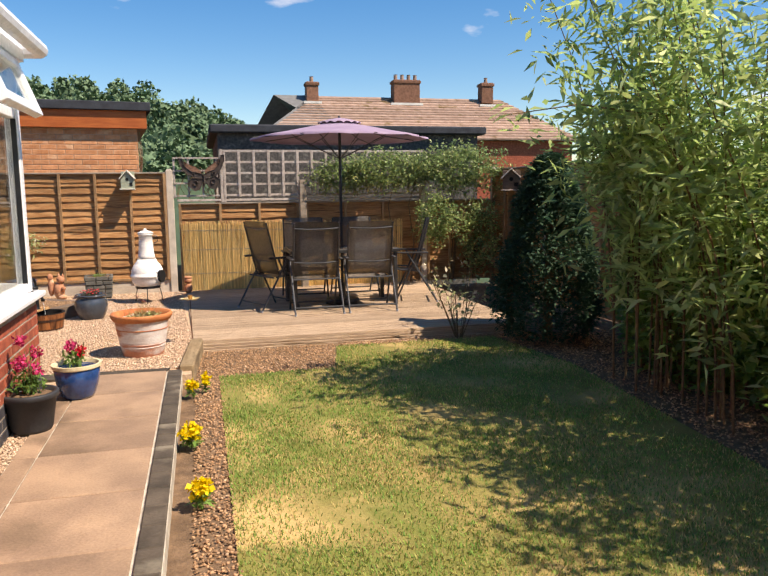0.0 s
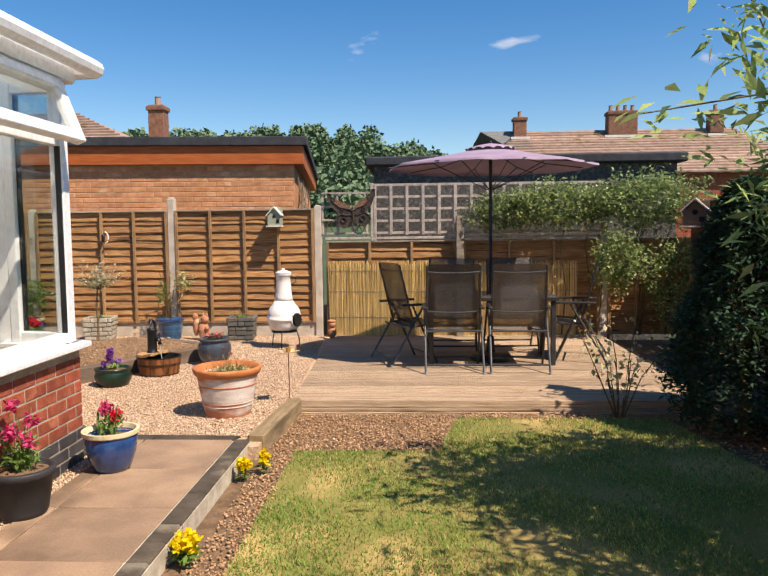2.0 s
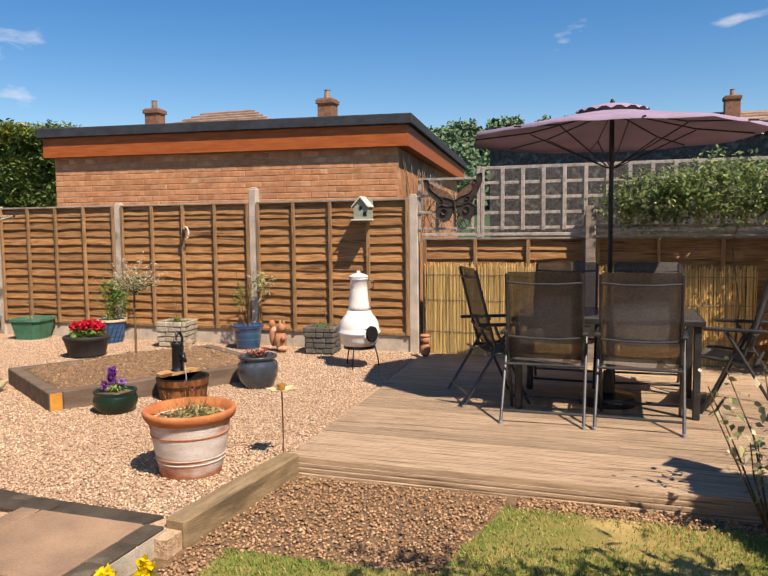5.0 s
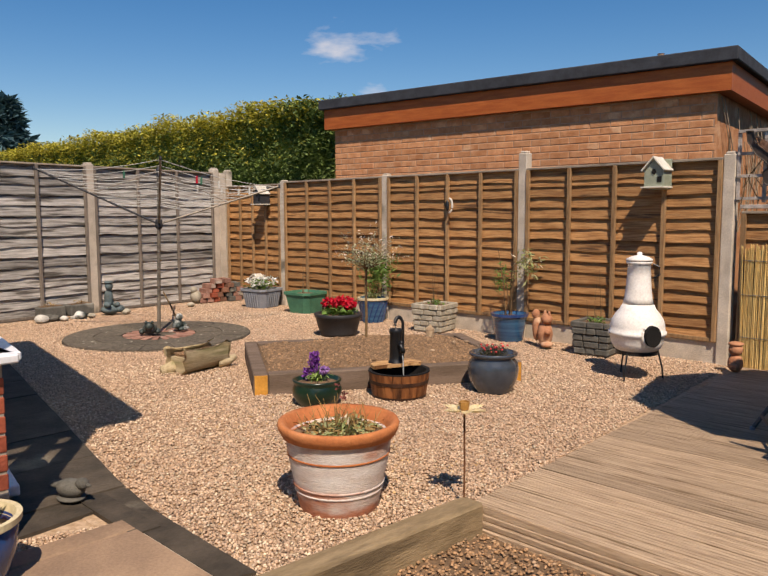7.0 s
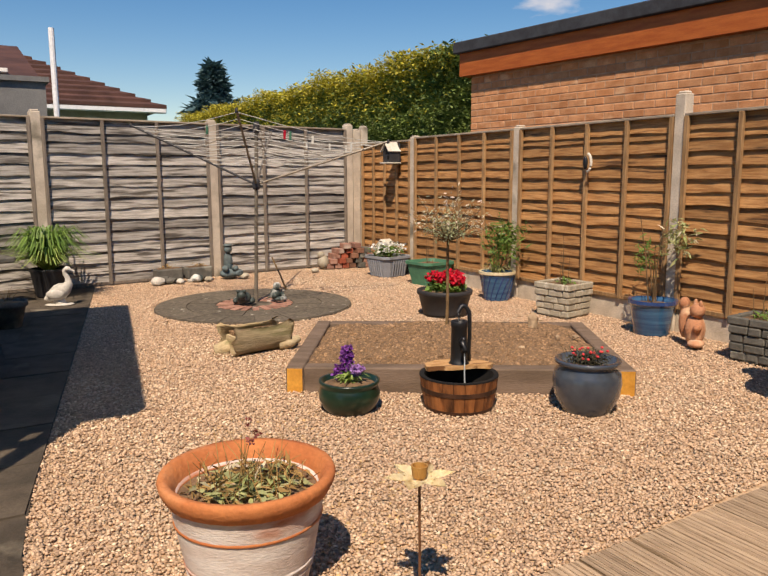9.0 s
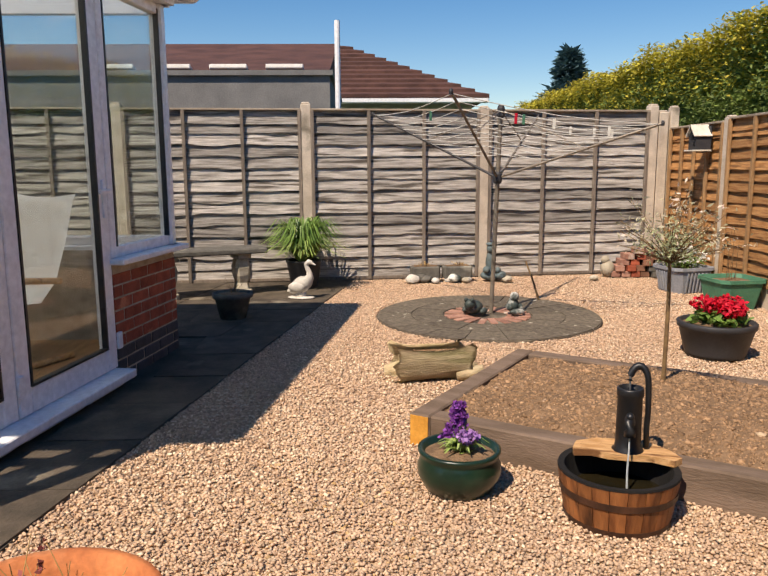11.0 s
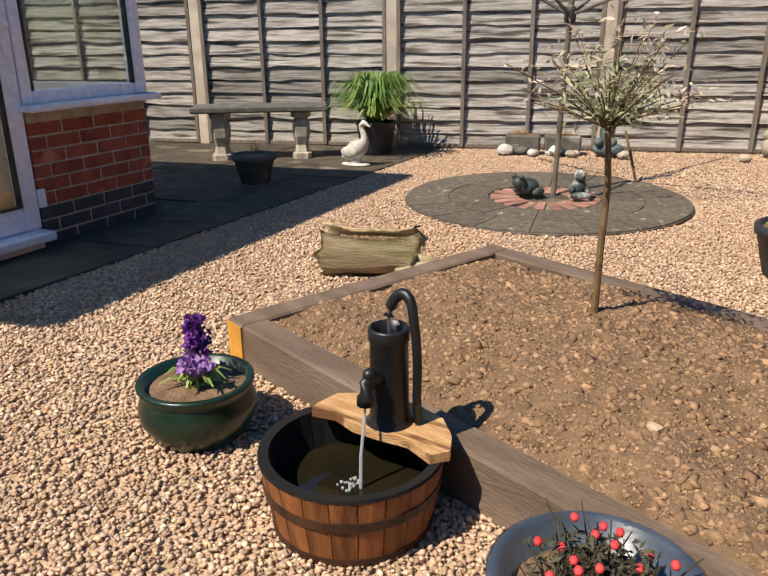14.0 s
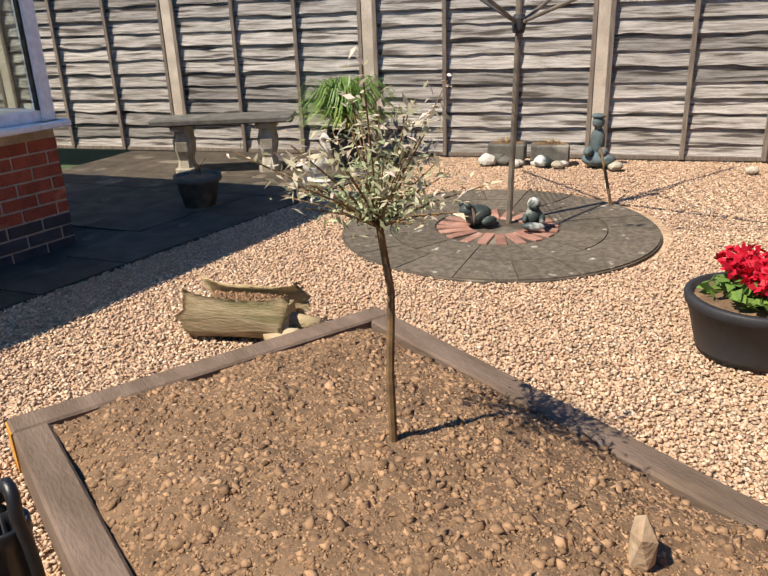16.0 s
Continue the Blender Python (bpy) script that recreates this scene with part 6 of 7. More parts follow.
for pts_, r0, r1 in (([(-0.16, 0.09, 0.05), (-0.22, 0.115, 0.035), (-0.27, 0.13, 0.03)], 0.05, 0.034), ([(0.15, -0.07, 0.06), (0.23, -0.11, 0.06), (0.29, -0.13, 0.085)], 0.05, 0.022), ([(0.17, 0.06, 0.05), (0.25, 0.08, 0.04), (0.31, 0.08, 0.05)], 0.045, 0.02)):
    part("branch_stub", tube(bmesh.new(), pts_, r0, 12, r1), M["log_stone"], lg, smooth=True)
n = 1500
ex, ey = rng.uniform(-0.17, 0.17, n), rng.uniform(-0.085, 0.085, n)
part("earth", boxed(-0.17, 0.17, -0.09, 0.09, 0.10, 0.145, 0.01), M["soil"], lg)
joined("crumb", stones(np.stack([ex, ey, rng.uniform(0.143, 0.152, n)], 1), 0.006, rng, 0.8, 1.5, OCTA_V), OCTA_F, M["clod"], lg)

# chimenea
ch = thing("chimenea", "white clay chimenea on a black iron stand", "chimenea", (-0.72, 10.02, -0.02))
part("belly", lathe(bmesh.new(), [(0.07, 0.20), (0.125, 0.205), (0.17, 0.25), (0.176, 0.255), (0.196, 0.30), (0.203, 0.35), (0.215, 0.358), (0.217, 0.378), (0.205, 0.386), (0.203, 0.42), (0.192, 0.47), (0.165, 0.515), (0.135, 0.55), (0.115, 0.59)], 40), M["chimenea_white"], ch, smooth=True)
part("flue", lathe(bmesh.new(), [(0.115, 0.59), (0.104, 0.635), (0.096, 0.70), (0.088, 0.80), (0.084, 0.895), (0.095, 0.902), (0.097, 0.915), (0.085, 0.92)], 36), M["chimenea_white"], ch, smooth=True)
part("lid", lathe(bmesh.new(), [(0.098, 0.92), (0.1, 0.935), (0.06, 0.955), (0.02, 0.965), (0.018, 0.985), (0.005, 0.99)], 24), M["chimenea_white"], ch, smooth=True)
MO = pose(0.16, -0.12, 0.37, 0, 0, 53)
bm = bmesh.new()
ring = [(0.062 * math.cos(a), 0.0, 0.082 * math.sin(a)) for a in [k * math.pi / 9 for k in range(19)]]
tube(bm, ring, 0.013, 8)
part("mouth_rim", bm, M["chimenea_white"], ch, m=MO)
# solid black plug that stands in for the shade inside the mouth
bm = bmesh.new()
prism(bm, [(0.06 * math.cos(a), 0.08 * math.sin(a)) for a in [k * math.pi / 9 for k in range(18)]], -0.006, 0.05)
part("mouth", bm, M["hole_and_liner_black"], ch, "black plug for the shade inside the fire opening", m=MO @ pose(0, 0, 0, 90, 0, 0))
bm = lathe(bmesh.new(), [(0.15, 0.205), (0.158, 0.205), (0.158, 0.235), (0.15, 0.235)], 30, cap=False)
part("stand_ring", bm, M["black_metal"], ch)
for a in (30, 150, 270):
    c_, s_ = math.cos(radians(a)), math.sin(radians(a))
    part("stand_leg", tube(bmesh.new(), [(0.155 * c_, 0.155 * s_, 0.23), (0.19 * c_, 0.19 * s_, 0.1), (0.20 * c_, 0.20 * s_, 0.0)], 0.007, 6), M["black_metal"], ch)
part("lifting_ring", tube(bmesh.new(), [(0.1, 0.02, 0.90), (0.145, 0.03, 0.88), (0.15, 0.03, 0.82), (0.1, 0.02, 0.79)], 0.007, 6), M["black_metal"], ch)

# pots along the brown fence
p = round_pot("blue_pot", "deep blue banded glazed pot with a young shrub", (-2.42, 10.78, -0.02), [(0.13, 0.0), (0.14, 0.02), (0.165, 0.2), (0.178, 0.25), (0.188, 0.262), (0.188, 0.285)], "teal_glaze", 0.25, 0.16)
part("rim", lathe(bmesh.new(), [(0.18, 0.25), (0.192, 0.262), (0.192, 0.288), (0.17, 0.288)], 32, cap=False), M["blue_glaze"], p)
stems(p, 6, 0.05, 0.24, 0.16, 0.35, 0.7, "stem", 0.006, "branches")
sprig(p, "leaves", (0.16, 0.05, 0.78), (0.17, 0.12, 0.2), 190, 0.06, 0.018, "pale_leaf", 1.6)
sprig(p, "green_leaves", (-0.1, 0.0, 0.62), (0.13, 0.1, 0.2), 120, 0.06, 0.012, "leaf", 1.6)
p = round_pot("striped_pot", "blue pot with slanting stripes and a bushy plant", (-4.34, 10.74, -0.02), [(0.125, 0.0), (0.13, 0.02), (0.17, 0.25), (0.18, 0.285), (0.18, 0.3)], "teal_glaze", 0.27, 0.155)
part("rim", lathe(bmesh.new(), [(0.172, 0.27), (0.188, 0.28), (0.188, 0.305), (0.16, 0.305)], 32, cap=False), M["cream_rim"], p)
for i in range(16):
    a = 2 * math.pi * i / 16
    part("stripe", tube(bmesh.new(), [((0.1255 + 0.0455 * f) * math.cos(a + f * 0.5), (0.1255 + 0.0455 * f) * math.sin(a + f * 0.5), 0.02 + 0.235 * f) for f in (0, 0.25, 0.5, 0.75, 1)], 0.009, 5), M["blue_glaze"], p)
stems(p, 12, 0.08, 0.27, 0.2, 0.25, 0.55, "leaf", 0.004, "branches")
sprig(p, "leaves", (0.08, 0.02, 0.62), (0.26, 0.2, 0.26), 520, 0.075, 0.018, "leaf", 1.7)
strap_leaves(p, 60, (0, 0, 0.26), 0.22, 0.3, 0.006, "pale_leaf", "strap_leaves")
p = round_pot("black_pot", "low black pot of bright red geraniums", (-3.92, 9.80, 0), [(0.18, 0.0), (0.185, 0.02), (0.225, 0.17), (0.235, 0.175), (0.238, 0.205), (0.232, 0.21)], "black_pot", 0.19, 0.21)
p.scale = (1.07, 1.07, 1.08)
sprig(p, "leaves", (0, 0, 0.23), (0.19, 0.19, 0.07), 420, 0.05, 0.042, "leaf", 1.2)
for c_ in ((-0.08, -0.06, 0.31), (0.07, -0.05, 0.32), (0.02, 0.08, 0.33), (-0.1, 0.07, 0.30), (0.13, 0.04, 0.30)):
    sprig(p, "flower", c_, (0.07, 0.07, 0.045), 150, 0.03, 0.028, "red_flower", 2.6, 0.6, "bright red geranium head")


def square_planter(name, label, at, rz, w0, w1, h, mat, ribs=0):
    t = thing(name, label, "planter", at, rz)
    bm = bmesh.new()
    ch_ = 0.06
    def octo(w, z):
        a = w / 2
        c = min(ch_, a * 0.4)
        return [bm.verts.new((x_, y_, z)) for x_, y_ in ((a - c, -a), (a, -a + c), (a, a - c), (a - c, a), (-a + c, a), (-a, a - c), (-a, -a + c), (-a + c, -a))]
    rr = [octo(w0, 0), octo(w1 - 0.02, h * 0.88), octo(w1 + 0.01, h * 0.89), octo(w1 + 0.01, h), octo(w1 - 0.03, h), octo(w1 - 0.06, h - 0.05)]
    for a, b in zip(rr, rr[1:]):
        for i in range(8):
            bm.faces.new((a[i], a[(i + 1) % 8], b[(i + 1) % 8], b[i]))
    bm.faces.new(rr[0][::-1])
    bm.faces.new(rr[-1])
    part("body", bm, M[mat], t)
    for i in range(ribs):
        xx = (i - (ribs - 1) / 2) * (w0 - 0.12) / ribs
        for a in (0, 90, 180, 270):
            part("rib", boxed(xx - 0.008, xx + 0.008, -0.006, 0.006, 0.02, h * 0.82, 0.002), M[mat], t, m=pose(0, 0, 0, 0, 0, a) @ pose(0, -w0 / 2 - 0.012, 0, math.degrees(math.atan2((w1 - w0) / 2, h)), 0, 0))
    part("compost", boxed(-w1 / 2 + 0.04, w1 / 2 - 0.04, -w1 / 2 + 0.04, w1 / 2 - 0.04, h - 0.049, h - 0.035), M["soil"], t)
    return t


p = square_planter("grey_planter", "ribbed grey planter full of white daisies", (-6.50, 10.70, -0.02), 12, 0.36, 0.46, 0.27, "grey_plastic", 6)
sprig(p, "leaves", (0, 0, 0.32), (0.21, 0.21, 0.09), 420, 0.05, 0.02, "leaf", 1.3)
sprig(p, "flower", (0, 0, 0.37), (0.23, 0.23, 0.08), 320, 0.034, 0.032, "white_flower", 1.4, 0.7, "white daisies")
p = square_planter("green_planter", "octagonal green plastic planter", (-5.62, 10.76, -0.02), 8, 0.34, 0.45, 0.28, "green_plastic")
stems(p, 5, 0.1, 0.24, 0.04, 0.1, 0.5, "stem", 0.003, "canes")
for i, (nm_at, w, rz, tone_) in enumerate((((-3.36, 10.72, 0), 0.38, 10, "cast_stone"), ((-1.42, 10.72, 0), 0.36, 6, "dark_stone"))):
    t = thing("stone_planter", "cast stone block planter by the fence" if i == 0 else "grey cast stone block planter with rods", "planter", nm_at, rz, "stone planters")
    hh = 0.30
    part("core", boxed(-w * 0.43, w * 0.43, -w * 0.43, w * 0.43, 0, hh - 0.03), M[tone_], t)
    for row in range(5):
        for side in range(4):
            xx = -w / 2
            k = 0
            while xx < w / 2 - 0.02:
                ln = min(rng.uniform(0.09, 0.17), w / 2 - xx)
                part("block", boxed((xx + 0.003) * (0.88 + 0.03 * row), (xx + ln - 0.003) * (0.88 + 0.03 * row), -w / 2 * (0.88 + 0.03 * row) - rng.uniform(0.0, 0.01), -w / 2 * (0.88 + 0.03 * row) + 0.03, row * 0.06 + 0.003, row * 0.06 + 0.057, 0.008), M[tone_], t, m=pose(0, 0, 0, 0, 0, 90 * side))
                xx += ln
    part("compost", boxed(-w / 2 + 0.04, w / 2 - 0.04, -w / 2 + 0.04, w / 2 - 0.04, hh - 0.03, hh - 0.022), M["soil"], t)
    stems(t, 5, 0.12, hh - 0.03, 0.03, 0.1, 0.5, "stem", 0.003, "canes")
    sprig(t, "leaves", (0, 0, hh), (0.1, 0.1, 0.03), 60, 0.04, 0.02, "leaf", 1.2)

# a terracotta squirrel planter, a small clay figure
M["clay_figure"] = material("clay_figure", rgb("c08a68"), rgb("a87050"), 0.85, 10, (1, 1, 1), 0.3, 60, 0.05, c=rgb("d4b090"), spots=0.6)


bm = bmesh.new()
for c_, r_ in (((0, 0, 0.12), (0.075, 0.085, 0.12)), ((0.02, -0.03, 0.27), (0.055, 0.06, 0.055)), ((0.045, -0.05, 0.32), (0.015, 0.015, 0.03)), ((0, -0.02, 0.325), (0.015, 0.015, 0.03)), ((0.04, -0.08, 0.15), (0.03, 0.05, 0.03)), ((-0.09, 0.05, 0.17), (0.045, 0.05, 0.13)), ((-0.1, 0.05, 0.3), (0.04, 0.045, 0.05)), ((0.03, -0.06, 0.03), (0.06, 0.08, 0.03))):
    blob(bm, c_, r_)
solid("squirrel_figure", bm, M["clay_figure"], "terracotta squirrel ornament by the fence", "garden ornament", pose(-1.93, 10.66, 0, 0, 0, 20), smooth=True)
bm = bmesh.new()
for c_, r_ in (((0, 0, 0.07), (0.06, 0.06, 0.075)), ((0, 0, 0.18), (0.055, 0.055, 0.055)), ((0, -0.05, 0.05), (0.04, 0.03, 0.03)), ((0, 0.0, 0.225), (0.06, 0.06, 0.02))):
    blob(bm, c_, r_)
solid("clay_head_figure", bm, M["clay_figure"], "small round clay figure at the fence foot", "garden ornament", pose(-0.22, 10.72, 0), smooth=True)


def bird_box(at, rz, roof_mat, wall_mat, label):
    t = thing("bird_box", label, "bird box", at, rz, "bird boxes")
    part("back", boxed(-0.09, 0.09, -0.012, 0.0, -0.02, 0.2, 0.003), M[wall_mat], t)
    bm = bmesh.new()
    prism(bm, [(-0.085, 0.0), (0.085, 0.0), (0.085, 0.11), (0.0, 0.19), (-0.085, 0.11)], 0.013, 0.16)
    part("body", bm, M[wall_mat], t, m=Matrix(((1, 0, 0, 0), (0, 0, -1, 0), (0, 1, 0, 0), (0, 0, 0, 1))))
    for s_ in (-1, 1):
        part("roof_board", boxed(-0.01, 0.135, -0.19, 0.0, 0.0, 0.012, 0.002), M[roof_mat], t, m=pose(0, 0, 0.2, 0, 0, 0) @ (pose(0, 0, 0, 0, 43, 0) if s_ > 0 else pose(0, 0, 0, 0, 0, 180) @ pose(0, 0.19, 0, 0, 43, 0)))
    # entrance and window are black pieces painted as the dark inside
    part("entrance", lathe(bmesh.new(), [(0.02, 0.0), (0.02, 0.004)], 14), M["hole_and_liner_black"], t, m=pose(0, -0.161, 0.105, 90, 0, 0))
    part("floor", boxed(-0.1, 0.1, -0.2, 0.0, -0.012, 0.0, 0.002), M[roof_mat], t)
    part("window", boxed(0.03, 0.07, -0.165, -0.1605, 0.03, 0.07), M["hole_and_liner_black"], t)
    return t


M["pale_paint"] = material("pale_paint", rgb("dcd6c8"), rgb("c8c0ae"), 0.7, 8, (1, 1, 1), 0.2, 60, 0.05)
M["green_paint"] = material("green_paint", rgb("a3a894"), rgb("8d947e"), 0.7, 8, (1, 1, 1), 0.2, 60, 0.05)
bird_box((-0.98, 10.97, 1.495), 0, "pale_paint", "green_paint", "small green-grey bird box with a pale roof").scale = (1.0, 1.0, 1.2)
bird_box((-6.72, 10.97, 1.42), 0, "pale_paint", "black_pot", "dark bird box with a white roof").scale = (1.0, 1.0, 1.2)
bird_box((3.14, 7.05, 1.42), -25, "trellis", "sleeper", "old dark wooden bird house in the climber")
part("pole", boxed(-0.03, 0.03, -0.11, -0.05, -1.45, -0.013, 0.004), M["stem"], bpy.data.objects["bird_box.002"])
cr = thing("wall_ornament", "small white moon ornament on the fence", "ornament", (-3.35, 10.96, 1.36))
bm = bmesh.new()
tube(bm, [(0.05 * math.cos(a), -0.02, 0.08 * math.sin(a)) for a in np.linspace(-1.4, 1.4, 9)], 0.012, 8)
part("moon", bm, M["pale_paint"], cr)
part("bird", blob(bmesh.new(), (-0.02, -0.02, 0.0), (0.025, 0.02, 0.06)), M["black_metal"], cr)

# flower-shaped candle stake
sk_ = thing("garden_stake", "rusty flower-shaped candle holder on a rod", "garden stake", (-0.135, 7.1, -0.135))
sk_.scale = (0.86, 0.86, 0.985)
M["petal_cream"] = material("petal_cream", rgb("f6ebc8"), rgb("e6d2a0"), 0.5, 12, (1, 1, 1), 0.0, 60, 0.05, c=rgb("9a7448"), spots=0.63)
M["gold_cup"] = material("gold_cup", rgb("c89a58"), rgb("a87a40"), 0.5, 12, (1, 1, 1), 0.1, 60, 0.05)
part("rod", tube(bmesh.new(), [(0, 0, -0.1), (0.004, 0, 0.3), (0, 0, 0.56)], 0.005, 6), M["rust"], sk_)
for i in range(6):
    bm = bmesh.new()
    mid = [bm.verts.new((r_, 0, z_)) for r_, z_ in ((0.012, 0.0), (0.045, -0.004), (0.08, 0.0), (0.122, 0.012))]
    for sy in (-1, 1):
        side = [mid[0], bm.verts.new((0.042, sy * 0.032, 0.008)), bm.verts.new((0.078, sy * 0.029, 0.012)), mid[3]]
        for a in range(3):
            bm.faces.new([v for k, v in enumerate((mid[a], mid[a + 1], side[a + 1], side[a])) if v not in (mid[a], mid[a + 1], side[a + 1], side[a])[:k]])
    bmesh.ops.solidify(bm, geom=bm.faces[:], thickness=-0.004)
    part("petal", bm, M["petal_cream"], sk_, m=pose(0, 0, 0.56, 0, 0, 60 * i + 12))
part("cup", lathe(bmesh.new(), [(0.016, 0.560), (0.023, 0.568), (0.028, 0.600), (0.023, 0.600), (0.02, 0.575)], 16), M["gold_cup"], sk_)

# ---- paved circle with the rotary dryer ----
CC = (-5.30, 8.48)
circ = thing("paved_circle", "round patch of weathered grey paving", "paving", (*CC, 0), kind="structure")
part("bedding", lathe(bmesh.new(), [(0.955, -0.04), (0.955, -0.006), (0.95, -0.003)], 64), M["slate"], circ)
for r0, r1, k in ((0.66, 0.945, 18), (0.385, 0.65, 12)):
    for i in range(k):
        a0, a1 = 2 * math.pi * (i + 0.012) / k, 2 * math.pi * (i + 0.988) / k
        q = [(r * math.cos(a), r * math.sin(a)) for r, aa in ((r0, np.linspace(a0, a1, 4)), (r1, np.linspace(a1, a0, 5))) for a in aa]
        part("paver", prism(bmesh.new(), q, -0.02, 0.004 + rng.uniform(-0.002, 0.002)), M["worn_paver"], circ)
for i in range(20):
    a = 2 * math.pi * i / 20
    part("brick", boxed(0.17, 0.37, -0.03, 0.03, -0.03, 0.006 + rng.uniform(-0.004, 0.004), 0.004), M["worn_brick"], circ, m=pose(0, 0, 0, 0, 0, math.degrees(a)))
dry = thing("rotary_dryer", "open rotary washing line with white cords", "rotary dryer", (CC[0] - 0.1, CC[1] + 0.05, 0), 0, rx=-1.5, ry=1.0)
M["alu"] = material("alu", rgb("8a8072"), rgb("6e665a"), 0.45, 10, (1, 1, 1), 0.1, 60, 0.05, metal=0.3)
M["cord"] = material("cord", rgb("d8d6cc"), rgb("c4c2b8"), 0.7, 10, (1, 1, 1), 0.0, 60, 0.05)
part("pole", tube(bmesh.new(), [(0, 0, -0.05), (0, 0, 0.6), (0, 0, 1.75)], 0.019, 10), M["alu"], dry)
part("hub", lathe(bmesh.new(), [(0.03, 1.12), (0.038, 1.14), (0.038, 1.2), (0.03, 1.22)], 14), M["black_pot"], dry)
part("top_hub", lathe(bmesh.new(), [(0.024, 1.66), (0.032, 1.68), (0.032, 1.74), (0.02, 1.77)], 14), M["black_pot"], dry)
arms = []
for i, (ang, zt, L_) in enumerate(((-28, 1.78, 1.15), (62, 1.62, 1.28), (152, 1.74, 1.2), (242, 1.70, 1.2))):
    d = Vector((math.cos(radians(ang)), math.sin(radians(ang)), 0))
    b, e = Vector((0, 0, 1.18)) + d * 0.03, d * L_ + Vector((0, 0, zt))
    arms.append((b, e))
    arm = part("arm", tube(bmesh.new(), [b, (b + e) / 2, e], 0.011, 8), M["black_pot" if i == 3 else "alu"], dry)
    part("end_cap", lathe(bmesh.new(), [(0.013, 0), (0.016, 0.02), (0.01, 0.04)], 8), M["black_pot"], arm, m=Matrix.Translation(e - Vector((0, 0, 0.02))))
    part("stay", tube(bmesh.new(), [Vector((0, 0, 1.72)) + d * 0.02, b + (e - b) * 0.55], 0.005, 6), M["alu"], arm)
for k in range(9):
    f = 0.34 + 0.64 * k / 8
    bm = bmesh.new()
    for i in range(4):
        a = arms[i][0].lerp(arms[i][1], f)
        b = arms[(i + 1) % 4][0].lerp(arms[(i + 1) % 4][1], f)
        tube(bm, [a, a.lerp(b, 0.25) - Vector((0, 0, 0.03 * f)), a.lerp(b, 0.5) - Vector((0, 0, 0.045 * f)), a.lerp(b, 0.75) - Vector((0, 0, 0.03 * f)), b], 0.0032, 4)
    part("cord", bm, M["cord"], dry)
for i, (f, w, colr) in enumerate(((0.3, 0, "red_flower"), (0.34, 0, "green_plastic"), (0.62, 1, "cord"), (0.4, 1, "cord"), (0.7, 3, "green_plastic"), (0.5, 0, "cord"), (0.25, 1, "cord"), (0.8, 0, "cord"))):
    a = arms[w][0].lerp(arms[w][1], 0.9)
    b = arms[(w + 1) % 4][0].lerp(arms[(w + 1) % 4][1], 0.9)
    q = a.lerp(b, f) - Vector((0, 0, 0.045))
    part("peg", boxed(-0.006, 0.006, -0.01, 0.01, -0.05, 0.025, 0.002), M[colr], dry, m=Matrix.Translation(q))
bm = bmesh.new()
for c_, r_ in (((0, 0, 0.06), (0.075, 0.1, 0.06)), ((0, -0.09, 0.1), (0.05, 0.05, 0.045)), ((0.03, -0.11, 0.14), (0.018, 0.018, 0.018)), ((-0.03, -0.11, 0.14), (0.018, 0.018, 0.018)), ((0.08, 0.02, 0.03), (0.03, 0.06, 0.03)), ((-0.08, 0.02, 0.03), (0.03, 0.06, 0.03))):
    blob(bm, c_, r_)
M["frog_green"] = material("frog_green", rgb("4a5450"), rgb("36403e"), 0.5, 14, (1, 1, 1), 0.2, 60, 0.1, c=rgb("d8d8d0"), spots=0.56)
fr = solid("frog_figure", bm, M["frog_green"], "small grey-green frog ornament at the dryer foot", "garden ornament", pose(CC[0] + 0.02, CC[1] - 0.12, 0.015, 0, 0, 60), smooth=True)
bm = bmesh.new()
for c_, r_ in (((0, 0, 0.07), (0.05, 0.06, 0.07)), ((0, -0.03, 0.15), (0.04, 0.04, 0.04)), ((0.05, -0.03, 0.06), (0.02, 0.06, 0.03)), ((-0.05, -0.03, 0.06), (0.02, 0.06, 0.03)), ((0.0, -0.1, 0.03), (0.07, 0.03, 0.025))):
    blob(bm, c_, r_)
solid("frog_figure", bm, M["frog_green"], "small seated frog ornament at the dryer foot", "garden ornament", pose(CC[0] + 0.0, CC[1] + 0.22, 0.015, 0, 0, 100), smooth=True)

cane_ = thing("garden_cane", "short brown cane leaning beside the paved circle", "cane", (-5.95, 9.1, 0))
part("rod", tube(bmesh.new(), [(0, 0, -0.05), (-0.07, -0.06, 0.17), (-0.15, -0.12, 0.36)], 0.011, 8, 0.009), M["stem"], cane_)

